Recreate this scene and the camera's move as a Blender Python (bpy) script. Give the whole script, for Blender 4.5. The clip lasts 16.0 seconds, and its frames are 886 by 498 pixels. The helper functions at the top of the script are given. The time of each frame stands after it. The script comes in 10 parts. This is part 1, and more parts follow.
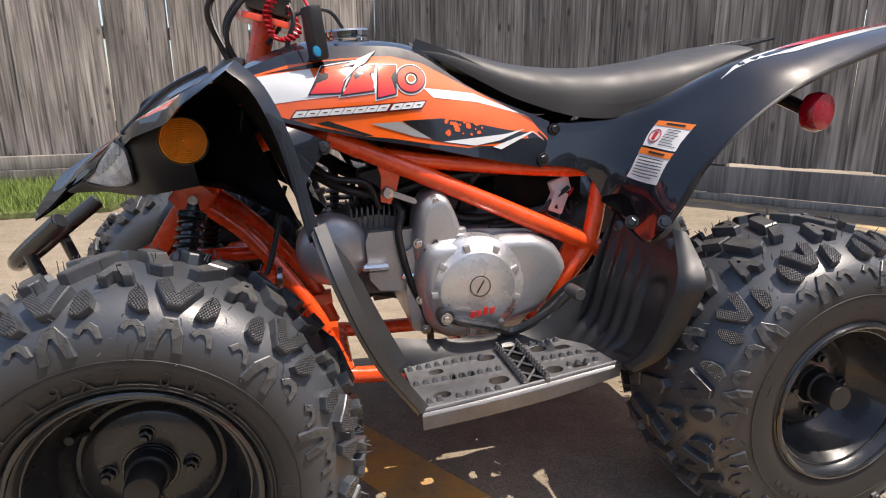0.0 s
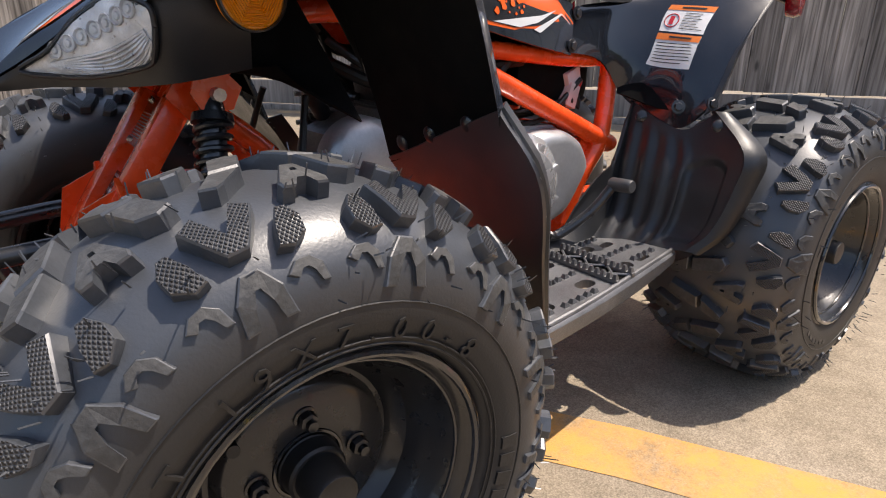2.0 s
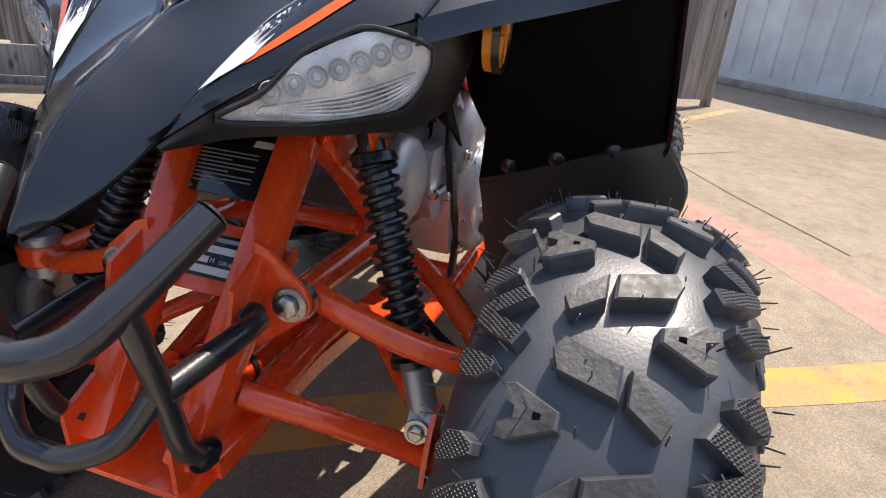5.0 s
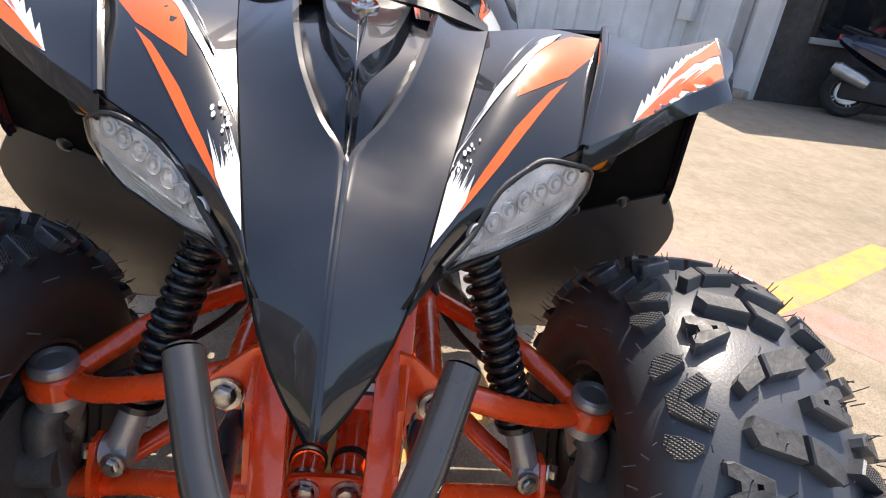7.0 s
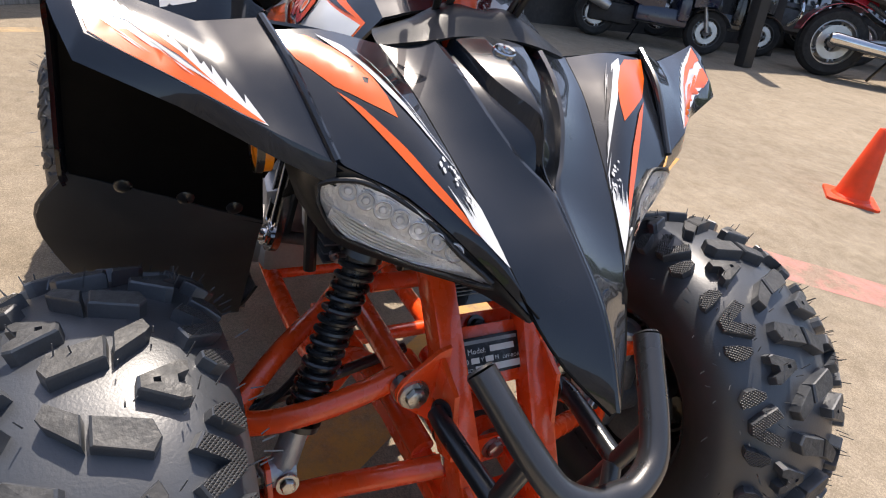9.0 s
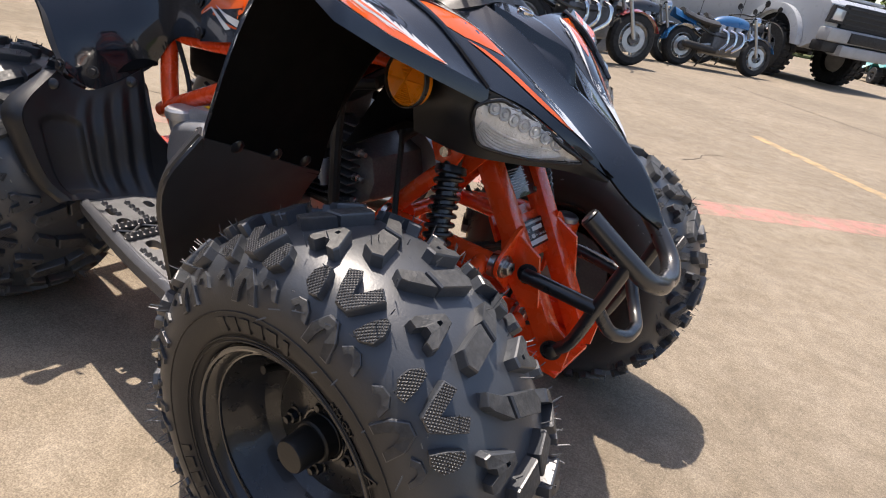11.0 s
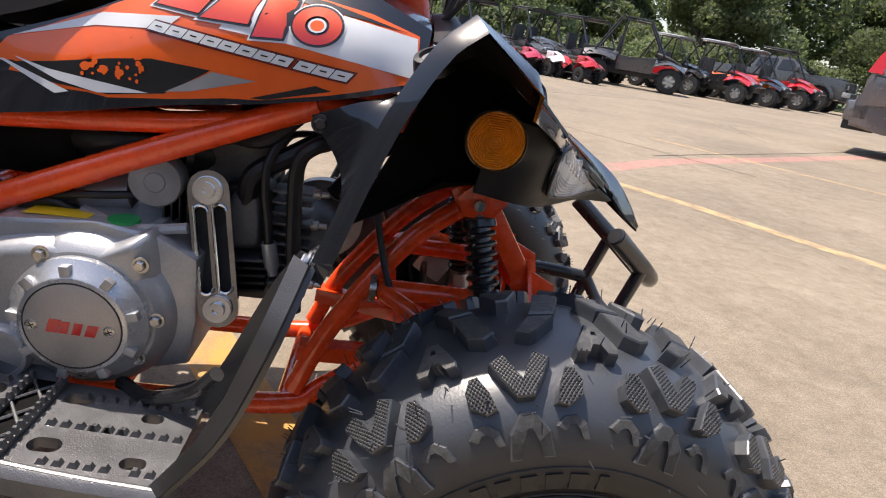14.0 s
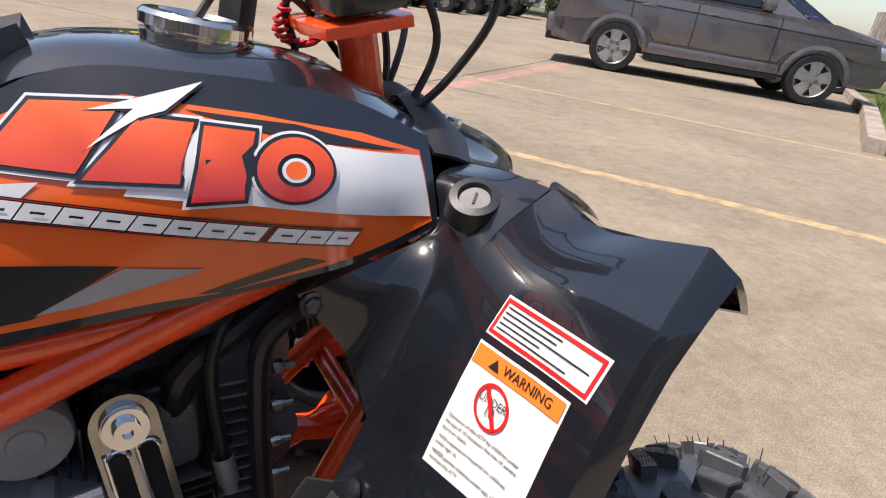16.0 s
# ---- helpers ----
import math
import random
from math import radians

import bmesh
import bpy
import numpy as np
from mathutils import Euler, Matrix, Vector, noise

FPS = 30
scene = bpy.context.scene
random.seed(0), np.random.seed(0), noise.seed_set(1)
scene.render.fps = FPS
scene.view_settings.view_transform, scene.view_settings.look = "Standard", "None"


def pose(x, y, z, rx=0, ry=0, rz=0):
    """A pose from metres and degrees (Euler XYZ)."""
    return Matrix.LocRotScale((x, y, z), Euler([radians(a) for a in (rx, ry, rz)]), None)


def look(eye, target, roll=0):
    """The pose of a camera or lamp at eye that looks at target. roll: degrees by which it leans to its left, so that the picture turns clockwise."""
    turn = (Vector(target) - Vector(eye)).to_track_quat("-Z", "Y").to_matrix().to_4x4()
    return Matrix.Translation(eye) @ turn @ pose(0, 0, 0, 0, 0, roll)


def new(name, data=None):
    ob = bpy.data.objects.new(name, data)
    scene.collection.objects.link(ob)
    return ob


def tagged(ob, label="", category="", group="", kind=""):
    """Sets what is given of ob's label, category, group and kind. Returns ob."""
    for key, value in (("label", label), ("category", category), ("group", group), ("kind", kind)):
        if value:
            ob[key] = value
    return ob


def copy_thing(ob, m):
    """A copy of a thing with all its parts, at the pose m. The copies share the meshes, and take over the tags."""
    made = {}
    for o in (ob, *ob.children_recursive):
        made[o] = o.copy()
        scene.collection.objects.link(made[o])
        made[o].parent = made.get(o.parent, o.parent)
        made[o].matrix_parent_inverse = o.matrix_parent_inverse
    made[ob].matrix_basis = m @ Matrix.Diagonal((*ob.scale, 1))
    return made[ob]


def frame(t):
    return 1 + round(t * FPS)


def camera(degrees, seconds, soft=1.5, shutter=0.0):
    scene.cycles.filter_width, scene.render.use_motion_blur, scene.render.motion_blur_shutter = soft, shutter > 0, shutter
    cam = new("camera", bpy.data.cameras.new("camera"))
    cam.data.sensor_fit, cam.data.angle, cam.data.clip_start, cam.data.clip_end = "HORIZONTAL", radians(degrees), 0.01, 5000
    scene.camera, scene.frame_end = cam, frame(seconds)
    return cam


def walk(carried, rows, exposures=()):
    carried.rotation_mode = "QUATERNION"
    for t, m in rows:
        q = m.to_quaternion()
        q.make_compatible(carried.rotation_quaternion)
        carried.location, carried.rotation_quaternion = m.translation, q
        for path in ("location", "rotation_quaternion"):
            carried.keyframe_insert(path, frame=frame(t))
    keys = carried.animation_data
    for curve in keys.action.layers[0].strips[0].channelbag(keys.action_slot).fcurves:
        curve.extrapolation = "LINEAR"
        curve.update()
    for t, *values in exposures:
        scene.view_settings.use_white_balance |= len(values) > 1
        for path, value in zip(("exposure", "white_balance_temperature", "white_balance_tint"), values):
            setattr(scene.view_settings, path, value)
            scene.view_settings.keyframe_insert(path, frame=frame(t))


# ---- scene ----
cam = camera(73.11, 16.0, 1.1)
PATH = [
    (0.0, (-0.1891, 0.9728, 0.6089), (-0.4198, 0.0328, 0.3574), -0.38),
    (0.5, (-0.0951, 0.8824, 0.6156), (-0.4144, -0.0236, 0.3375), -0.17),
    (1.0, (-0.0217, 0.7912, 0.6375), (-0.4330, -0.0684, 0.3342), -0.04),
    (1.5, (0.0557, 0.7243, 0.6145), (-0.4442, -0.0781, 0.2885), 0.15),
    (2.0, (0.1336, 0.7017, 0.5324), (-0.4449, -0.0367, 0.1858), 0.40),
    (2.5, (0.2174, 0.6817, 0.4778), (-0.4306, 0.0123, 0.1144), 0.66),
    (3.0, (0.2899, 0.6447, 0.4665), (-0.4198, 0.0466, 0.0942), 1.41),
    (3.5, (0.3584, 0.5878, 0.4951), (-0.4094, 0.0673, 0.1216), 2.52),
    (4.0, (0.4058, 0.5055, 0.5501), (-0.4132, 0.0685, 0.1783), 3.57),
    (4.2, (0.4091, 0.4620, 0.5607), (-0.4285, 0.0611, 0.1898), 3.97),
    (6.3, (0.3989, 0.1235, 0.5952), (-0.5152, 0.1197, 0.1897), 7.41),
    (6.5, (0.4002, 0.0992, 0.6178), (-0.5118, 0.1317, 0.2089), 7.70),
    (7.0, (0.4235, 0.0210, 0.6657), (-0.4772, 0.1382, 0.2476), 8.26),
    (7.5, (0.4383, -0.0627, 0.6962), (-0.4383, 0.1419, 0.2606), 8.91),
    (8.0, (0.4213, -0.1486, 0.7207), (-0.4208, 0.1391, 0.2645), 9.47),
    (8.5, (0.4029, -0.2275, 0.7384), (-0.3972, 0.1447, 0.2679), 9.97),
    (9.0, (0.3934, -0.2987, 0.7247), (-0.3571, 0.1607, 0.2495), 10.53),
    (9.5, (0.3787, -0.3976, 0.7286), (-0.3163, 0.1507, 0.2635), 10.95),
    (10.0, (0.3675, -0.5212, 0.7228), (-0.2580, 0.1149, 0.2710), 11.25),
    (10.2, (0.3616, -0.5657, 0.7158), (-0.2328, 0.1041, 0.2708), 11.32),
    (12.3, (0.1798, -0.8084, 0.5904), (-0.0803, 0.0850, 0.2240), 9.58),
    (12.5, (0.1429, -0.8166, 0.5927), (-0.0708, 0.0918, 0.2333), 9.61),
    (13.0, (0.0370, -0.8224, 0.5935), (-0.0639, 0.1113, 0.2502), 9.57),
    (13.5, (-0.0648, -0.8038, 0.6149), (-0.0565, 0.1389, 0.2813), 9.48),
    (14.0, (-0.1591, -0.7448, 0.6402), (-0.0472, 0.1910, 0.3060), 9.29),
    (14.5, (-0.2171, -0.6838, 0.6810), (-0.0057, 0.2312, 0.3373), 9.29),
    (15.0, (-0.2654, -0.6164, 0.7080), (0.0458, 0.2635, 0.3489), 9.24),
    (15.5, (-0.3147, -0.5385, 0.7317), (0.0969, 0.2918, 0.3560), 9.07),
    (16.0, (-0.3542, -0.4712, 0.7454), (0.1531, 0.2937, 0.3484), 9.09),
]
walk(cam, [(t, look(eye, target, roll)) for t, eye, target, roll in PATH], exposures=[(0.0, 0.55, 7000, 15), (2.5, 0.62, 7000, 15), (4.0, 0.56, 6900, 15), (6.5, 1.06, 7050, 14), (7.5, 0.96, 7000, 14), (8.5, 0.76, 7000, 14), (10.0, 0.58, 7000, 15), (12.5, 0.64, 6900, 15), (14.5, 0.68, 6900, 15), (16.0, 0.50, 6900, 15)])

# ---- world, sun, exposure ----
SUN_AZ, SUN_EL = 153.0, 67.0  # degrees: azimuth from +x towards +y, height
world = bpy.data.worlds.new("world")
scene.world = world
world.use_nodes = True
wn = world.node_tree.nodes
sky = wn.new("ShaderNodeTexSky")
sky.sky_type, sky.sun_disc = "NISHITA", False
sky.dust_density = 1.6
sky.sun_elevation, sky.sun_rotation = radians(SUN_EL), radians(90 - SUN_AZ)
world.node_tree.links.new(sky.outputs[0], wn["Background"].inputs[0])
wn["Background"].inputs[1].default_value = 0.145
sun_dir = Vector((math.cos(radians(SUN_EL)) * math.cos(radians(SUN_AZ)), math.cos(radians(SUN_EL)) * math.sin(radians(SUN_AZ)), math.sin(radians(SUN_EL))))
sun = new("sun", bpy.data.lights.new("sun", "SUN"))
sun.data.energy, sun.data.angle, sun.data.color = 4.1, radians(0.55), (1.0, 0.95, 0.87)
sun.matrix_world = look(sun_dir * 30, (0, 0, 0))
scene.view_settings.exposure = 0.0


# ---- materials ----
def mat(name, color, rough=0.5, metal=0.0, grain=0.0, grain_scale=60.0, bump=0.0, bump_scale=200.0, coat=0.0, stain=0.0, stain_scale=4.0, spec=0.5, vary=0.0, coat_rough=0.06):
    """A principled material with colour variation at two scales, uneven gloss and fine relief."""
    m = bpy.data.materials.new(name)
    m.use_nodes = True
    nt = m.node_tree
    b = nt.nodes["Principled BSDF"]
    b.inputs["Base Color"].default_value = (*color, 1)
    b.inputs["Roughness"].default_value = rough
    b.inputs["Metallic"].default_value = metal
    b.inputs["Coat Weight"].default_value = coat
    b.inputs["Coat Roughness"].default_value = coat_rough
    b.inputs["Specular IOR Level"].default_value = spec
    tc = nt.nodes.new("ShaderNodeTexCoord")
    out = None

    def noise_node(scale, detail=4.0):
        n = nt.nodes.new("ShaderNodeTexNoise")
        n.inputs["Scale"].default_value, n.inputs["Detail"].default_value = scale, detail
        nt.links.new(tc.outputs["Object"], n.inputs["Vector"])
        return n

    def scaled(n, lo, hi):
        r = nt.nodes.new("ShaderNodeMapRange")
        r.inputs[1].default_value, r.inputs[2].default_value, r.inputs[3].default_value, r.inputs[4].default_value = 0.3, 0.7, lo, hi
        nt.links.new(n.outputs[0], r.inputs[0])
        return r.outputs[0]

    factors = []
    if grain:
        factors.append(scaled(noise_node(grain_scale), 1 - grain, 1 + grain))
    if stain:
        factors.append(scaled(noise_node(stain_scale, 6.0), 1 - stain, 1 + stain))
    if vary:
        oi = nt.nodes.new("ShaderNodeObjectInfo")
        r = nt.nodes.new("ShaderNodeMapRange")
        r.inputs[3].default_value, r.inputs[4].default_value = 1 - vary, 1 + vary
        nt.links.new(oi.outputs["Random"], r.inputs[0])
        factors.append(r.outputs[0])
    for f in factors:
        mix = nt.nodes.new("ShaderNodeVectorMath")
        mix.operation = "SCALE"
        if out is None:
            mix.inputs[0].default_value = color
        else:
            nt.links.new(out, mix.inputs[0])
        nt.links.new(f, mix.inputs["Scale"])
        out = mix.outputs[0]
    if out is not None:
        nt.links.new(out, b.inputs["Base Color"])
    rn = noise_node(max(stain_scale * 3, 9.0), 5.0)
    nt.links.new(scaled(rn, max(rough * 0.8, 0.02), min(rough * 1.25, 1.0)), b.inputs["Roughness"])
    if bump:
        bn = nt.nodes.new("ShaderNodeBump")
        bn.inputs["Strength"].default_value, bn.inputs["Distance"].default_value = 1.0, bump
        nt.links.new(noise_node(bump_scale, 3.0).outputs[0], bn.inputs["Height"])
        nt.links.new(bn.outputs[0], b.inputs["Normal"])
    return m


def link(m, a, b):
    m.node_tree.links.new(a, b)


M_GLOSS = mat("gloss_black_plastic", (0.0105, 0.013, 0.018), 0.22, coat=1.0, coat_rough=0.03, stain=0.3, stain_scale=9, spec=0.3, bump=0.0002, bump_scale=18)
M_SATIN = mat("satin_black_plastic", (0.012, 0.0125, 0.0138), 0.42, spec=0.6, bump=0.0002, bump_scale=900, stain=0.2, stain_scale=12)
M_FLAP = mat("satin_flap_plastic", (0.034, 0.035, 0.038), 0.36, spec=0.8, bump=0.0002, bump_scale=900, stain=0.3, stain_scale=12)
# matte plastic, taken near-black so the deep shade under panels is in the colour
M_MATTE = mat("shaded_matte_black", (0.003, 0.003, 0.0032), 0.65, spec=0.1, bump=0.0003, bump_scale=700, stain=0.25, stain_scale=10)
M_RUBBER = mat("tyre_rubber", (0.046, 0.051, 0.059), 0.42, grain=0.15, grain_scale=300, bump=0.00015, bump_scale=500, stain=0.3, stain_scale=14, spec=0.9, coat=0.14, coat_rough=0.3)
M_SIDEWALL = mat("tyre_sidewall", (0.0195, 0.0188, 0.0185), 0.5, grain=0.2, grain_scale=200, bump=0.0002, bump_scale=600, stain=0.35, stain_scale=16)
M_LUGTOP = mat("tread_face", (0.055, 0.055, 0.054), 0.55, grain=0.25, grain_scale=200, bump=0.0006, bump_scale=250, stain=0.35, stain_scale=40)
M_STEELBLACK = mat("black_painted_steel", (0.015, 0.0155, 0.017), 0.3, coat=0.5, bump=0.0002, bump_scale=500, stain=0.25, stain_scale=20)
M_LIP = mat("gloss_rim_paint", (0.02, 0.021, 0.023), 0.2, coat=1.0, stain=0.2, stain_scale=20)
M_BUMPER = mat("grey_powder_coat", (0.024, 0.025, 0.028), 0.3, coat=0.7, bump=0.0001, bump_scale=700, stain=0.15, stain_scale=14)
M_ORANGE = mat("orange_frame_paint", (0.97, 0.088, 0.015), 0.26, coat=0.7, grain=0.06, grain_scale=40, stain=0.12, stain_scale=18, bump=0.0002, bump_scale=300)
M_ZINC = mat("zinc_steel", (0.55, 0.54, 0.52), 0.3, metal=1.0, grain=0.15, grain_scale=200, stain=0.25, stain_scale=40)
M_CHROME = mat("chrome", (0.7, 0.7, 0.7), 0.1, metal=1.0, stain=0.1, stain_scale=30)
M_DARKCHROME = mat("dark_chrome", (0.34, 0.33, 0.32), 0.14, metal=1.0, stain=0.2, stain_scale=40)
M_ALU = mat("cast_aluminium", (0.43, 0.44, 0.455), 0.36, metal=0.6, grain=0.06, grain_scale=250, bump=0.0003, bump_scale=700, stain=0.08, stain_scale=15)
M_ALUDARK = mat("grey_cast_metal", (0.12, 0.12, 0.122), 0.42, metal=0.3, grain=0.15, grain_scale=250, bump=0.0004, bump_scale=600, stain=0.25, stain_scale=20)
M_COVER = mat("polished_engine_cover", (0.62, 0.625, 0.63), 0.27, metal=0.7, grain=0.06, grain_scale=250, bump=0.0002, bump_scale=700, stain=0.1, stain_scale=15)
M_SEAT = mat("seat_vinyl", (0.042, 0.042, 0.042), 0.5, bump=0.0003, bump_scale=1100, stain=0.25, stain_scale=9)
M_DORANGE = mat("orange_decal", (0.82, 0.12, 0.012), 0.2, coat=0.7, grain=0.06, grain_scale=30, stain=0.1)
M_DWHITE = mat("white_decal", (0.66, 0.68, 0.69), 0.2, coat=0.7, grain=0.04, grain_scale=30, stain=0.06)
M_DGREY = mat("grey_decal", (0.28, 0.28, 0.28), 0.22, coat=0.7, grain=0.05, grain_scale=30, stain=0.1)
M_DBLACK = mat("black_decal", (0.012, 0.012, 0.013), 0.18, coat=0.7, stain=0.15)
M_DRED = mat("red_decal", (0.62, 0.02, 0.02), 0.2, coat=0.7, grain=0.05, grain_scale=30, stain=0.12)
M_FADE = mat("red_to_orange_decal", (0.7, 0.02, 0.04), 0.2, coat=0.7)
_t, _s, _r = (M_FADE.node_tree.nodes.new(n) for n in ("ShaderNodeTexCoord", "ShaderNodeSeparateXYZ", "ShaderNodeValToRGB"))
_m = M_FADE.node_tree.nodes.new("ShaderNodeMapRange")
_m.inputs[1].default_value, _m.inputs[2].default_value = 0.603, 0.66
_r.color_ramp.elements[0].color, _r.color_ramp.elements[1].color = (0.5, 0.006, 0.03, 1), (0.85, 0.13, 0.015, 1)
link(M_FADE, _t.outputs["Object"], _s.inputs[0])
link(M_FADE, _s.outputs["Z"], _m.inputs[0])
link(M_FADE, _m.outputs[0], _r.inputs[0])
link(M_FADE, _r.outputs[0], M_FADE.node_tree.nodes["Principled BSDF"].inputs["Base Color"])
M_RED = mat("red_plastic", (0.55, 0.012, 0.02), 0.3, stain=0.12)
M_AMBER = mat("amber_reflector", (0.8, 0.25, 0.006), 0.3, coat=0.4, bump=0.0002, bump_scale=420, stain=0.15, stain_scale=40)
M_REDLENS = mat("red_lens", (0.3, 0.004, 0.012), 0.14, coat=0.8, bump=0.0008, bump_scale=300, stain=0.2)
M_REFLECTOR = mat("lamp_reflector", (0.7, 0.71, 0.72), 0.33, metal=0.6, bump=0.0012, bump_scale=330, stain=0.25, stain_scale=60)
M_LED = mat("led_bulb", (0.55, 0.55, 0.55), 0.16, coat=1.0, stain=0.2, stain_scale=80)
M_COIL = mat("grey_rubber_cap", (0.2, 0.2, 0.2), 0.5, stain=0.25, stain_scale=30, bump=0.0003, bump_scale=300)
M_CABLE = mat("cable_rubber", (0.012, 0.012, 0.012), 0.45, bump=0.0002, stain=0.25)
M_INK = mat("print_ink", (0.02, 0.02, 0.02), 0.4, stain=0.1)
M_STICKER = mat("white_sticker", (0.74, 0.74, 0.73), 0.35, grain=0.03, stain=0.06)
M_TAGORANGE = mat("warning_orange", (0.85, 0.21, 0.03), 0.35, stain=0.08)
M_GREEN = mat("green_dot", (0.01, 0.28, 0.07), 0.4, stain=0.2)
M_YELLOWTAG = mat("yellow_tag", (0.7, 0.48, 0.02), 0.4, stain=0.1)
M_CONNECTOR = mat("white_connector", (0.6, 0.56, 0.55), 0.4, stain=0.2, stain_scale=30)
M_LENS = bpy.data.materials.new("clear_lens")
M_LENS.use_nodes = True
_b = M_LENS.node_tree.nodes["Principled BSDF"]
_b.inputs["Base Color"].default_value, _b.inputs["Roughness"].default_value = (0.95, 0.96, 0.97, 1), 0.03
_b.inputs["Transmission Weight"].default_value, _b.inputs["IOR"].default_value = 1.0, 1.2


def carcass(name):
    """Glossy tread rubber that turns matt and darker down the flank, by its distance from the axle; sky sheen on the
    crown and shade on the flank are in the colour.
    """
    m = mat(name, (0.046, 0.051, 0.059), 0.42, spec=0.9, coat=0.14, coat_rough=0.3, bump=0.00018, bump_scale=450)
    nt = m.node_tree
    b = nt.nodes["Principled BSDF"]
    tc, cut, dist, ramp = (nt.nodes.new(n) for n in ("ShaderNodeTexCoord", "ShaderNodeVectorMath", "ShaderNodeVectorMath", "ShaderNodeMapRange"))
    cut.operation, dist.operation = "MULTIPLY", "LENGTH"
    cut.inputs[1].default_value = (1, 0, 1)
    link(m, tc.outputs["Object"], cut.inputs[0])
    link(m, cut.outputs[0], dist.inputs[0])
    edge_noise, add = nt.nodes.new("ShaderNodeTexNoise"), nt.nodes.new("ShaderNodeMath")
    edge_noise.inputs["Scale"].default_value, edge_noise.inputs["Detail"].default_value = 16, 6
    link(m, tc.outputs["Object"], edge_noise.inputs["Vector"])
    add.operation = "MULTIPLY_ADD"
    add.inputs[1].default_value = 0.03
    link(m, edge_noise.outputs[0], add.inputs[0])
    link(m, dist.outputs["Value"], add.inputs[2])
    ramp.inputs[1].default_value, ramp.inputs[2].default_value = 0.165, 0.205
    link(m, add.outputs[0], ramp.inputs[0])
    # flank painted dark as in shade, crown bluish and lighter as under the sky
    for sock, lo, hi in (("Base Color", (0.0235, 0.0228, 0.0225, 1), (0.046, 0.051, 0.059, 1)), ("Roughness", (0.56,) * 4, (0.42,) * 4), ("Coat Weight", (0.0,) * 4, (0.14,) * 4), ("Specular IOR Level", (0.5,) * 4, (0.9,) * 4)):
        mx = nt.nodes.new("ShaderNodeMix")
        mx.data_type = "RGBA"
        mx.inputs[6].default_value, mx.inputs[7].default_value = lo, hi
        link(m, ramp.outputs[0], mx.inputs[0])
        link(m, mx.outputs[2], b.inputs[sock])
    return m


M_CARCASS = carcass("tyre_carcass")


def knurl(name, scale):
    """Tyre rubber with a fine diamond knurl."""
    m = mat(name, (0.05, 0.051, 0.054), 0.4, stain=0.2, stain_scale=40)
    nt = m.node_tree
    tc = nt.nodes.new("ShaderNodeTexCoord")
    waves = []
    for turn in (45, -45):
        mp = nt.nodes.new("ShaderNodeMapping")
        mp.inputs["Rotation"].default_value = (0, 0, radians(turn))
        w = nt.nodes.new("ShaderNodeTexWave")
        w.inputs["Scale"].default_value = scale
        link(m, tc.outputs["UV"], mp.inputs["Vector"])
        link(m, mp.outputs[0], w.inputs["Vector"])
        waves.append(w)
    mx = nt.nodes.new("ShaderNodeMath")
    mx.operation = "MULTIPLY"
    link(m, waves[0].outputs["Fac"], mx.inputs[0])
    link(m, waves[1].outputs["Fac"], mx.inputs[1])
    bn = nt.nodes.new("ShaderNodeBump")
    bn.inputs["Strength"].default_value, bn.inputs["Distance"].default_value = 1.0, 0.0022
    link(m, mx.outputs[0], bn.inputs["Height"])
    link(m, bn.outputs[0], nt.nodes["Principled BSDF"].inputs["Normal"])
    return m


M_KNURL = knurl("knurled_rubber", 14.0)


# ---- mesh helpers ----
def flip(p):
    return Vector((p[0], -p[1], p[2]))


def part(name, bm, material, parent=None, label="", smooth=True, sharp=35.0):
    """Links a bmesh as one mesh object under a thing or a part."""
    me = bpy.data.meshes.new(name)
    bmesh.ops.recalc_face_normals(bm, faces=bm.faces)
    for f in bm.faces:
        f.smooth = smooth
    if smooth:
        lim = radians(sharp)
        for e in bm.edges:
            if len(e.link_faces) == 2 and e.calc_face_angle(0) > lim:
                e.smooth = False
    bm.to_mesh(me)
    bm.free()
    for m in material if isinstance(material, (list, tuple)) else (material,):
        me.materials.append(m)
    ob = new(name, me)
    if parent:
        ob.parent = parent
    return tagged(ob, label)


def shared(name, me, parent, m, label=""):
    """One more object on a mesh that alike pieces share."""
    ob = new(name, me)
    ob.parent = parent
    ob.matrix_local = m
    return tagged(ob, label)


def thing(name, label, category, group="", kind="", at=(0, 0, 0)):
    ob = new(name)
    ob.location = at
    ob.empty_display_size = 0.1
    return tagged(ob, label, category, group, kind)


def catmull(pts, t):
    """The point at t in 0..1 along a Catmull-Rom curve through pts."""
    n = len(pts) - 1
    if n == 1:
        return pts[0].lerp(pts[1], t)
    s = min(max(t, 0.0), 1.0) * n
    i = min(int(s), n - 1)
    f = s - i
    a = pts[i - 1] if i > 0 else pts[0] * 2 - pts[1]
    b, c = pts[i], pts[i + 1]
    d = pts[i + 2] if i + 2 <= n else pts[n] * 2 - pts[n - 1]
    return 0.5 * (2 * b + (c - a) * f + (2 * a - 5 * b + 4 * c - d) * f * f + (3 * b - a - 3 * c + d) * f ** 3)


def surface(rows):
    """A smooth surface through rows of points: S(u, v), u over the rows, v along them."""
    rows = [[Vector(p) for p in r] for r in rows]
    return lambda u, v: catmull([catmull(r, v) for r in rows], u)


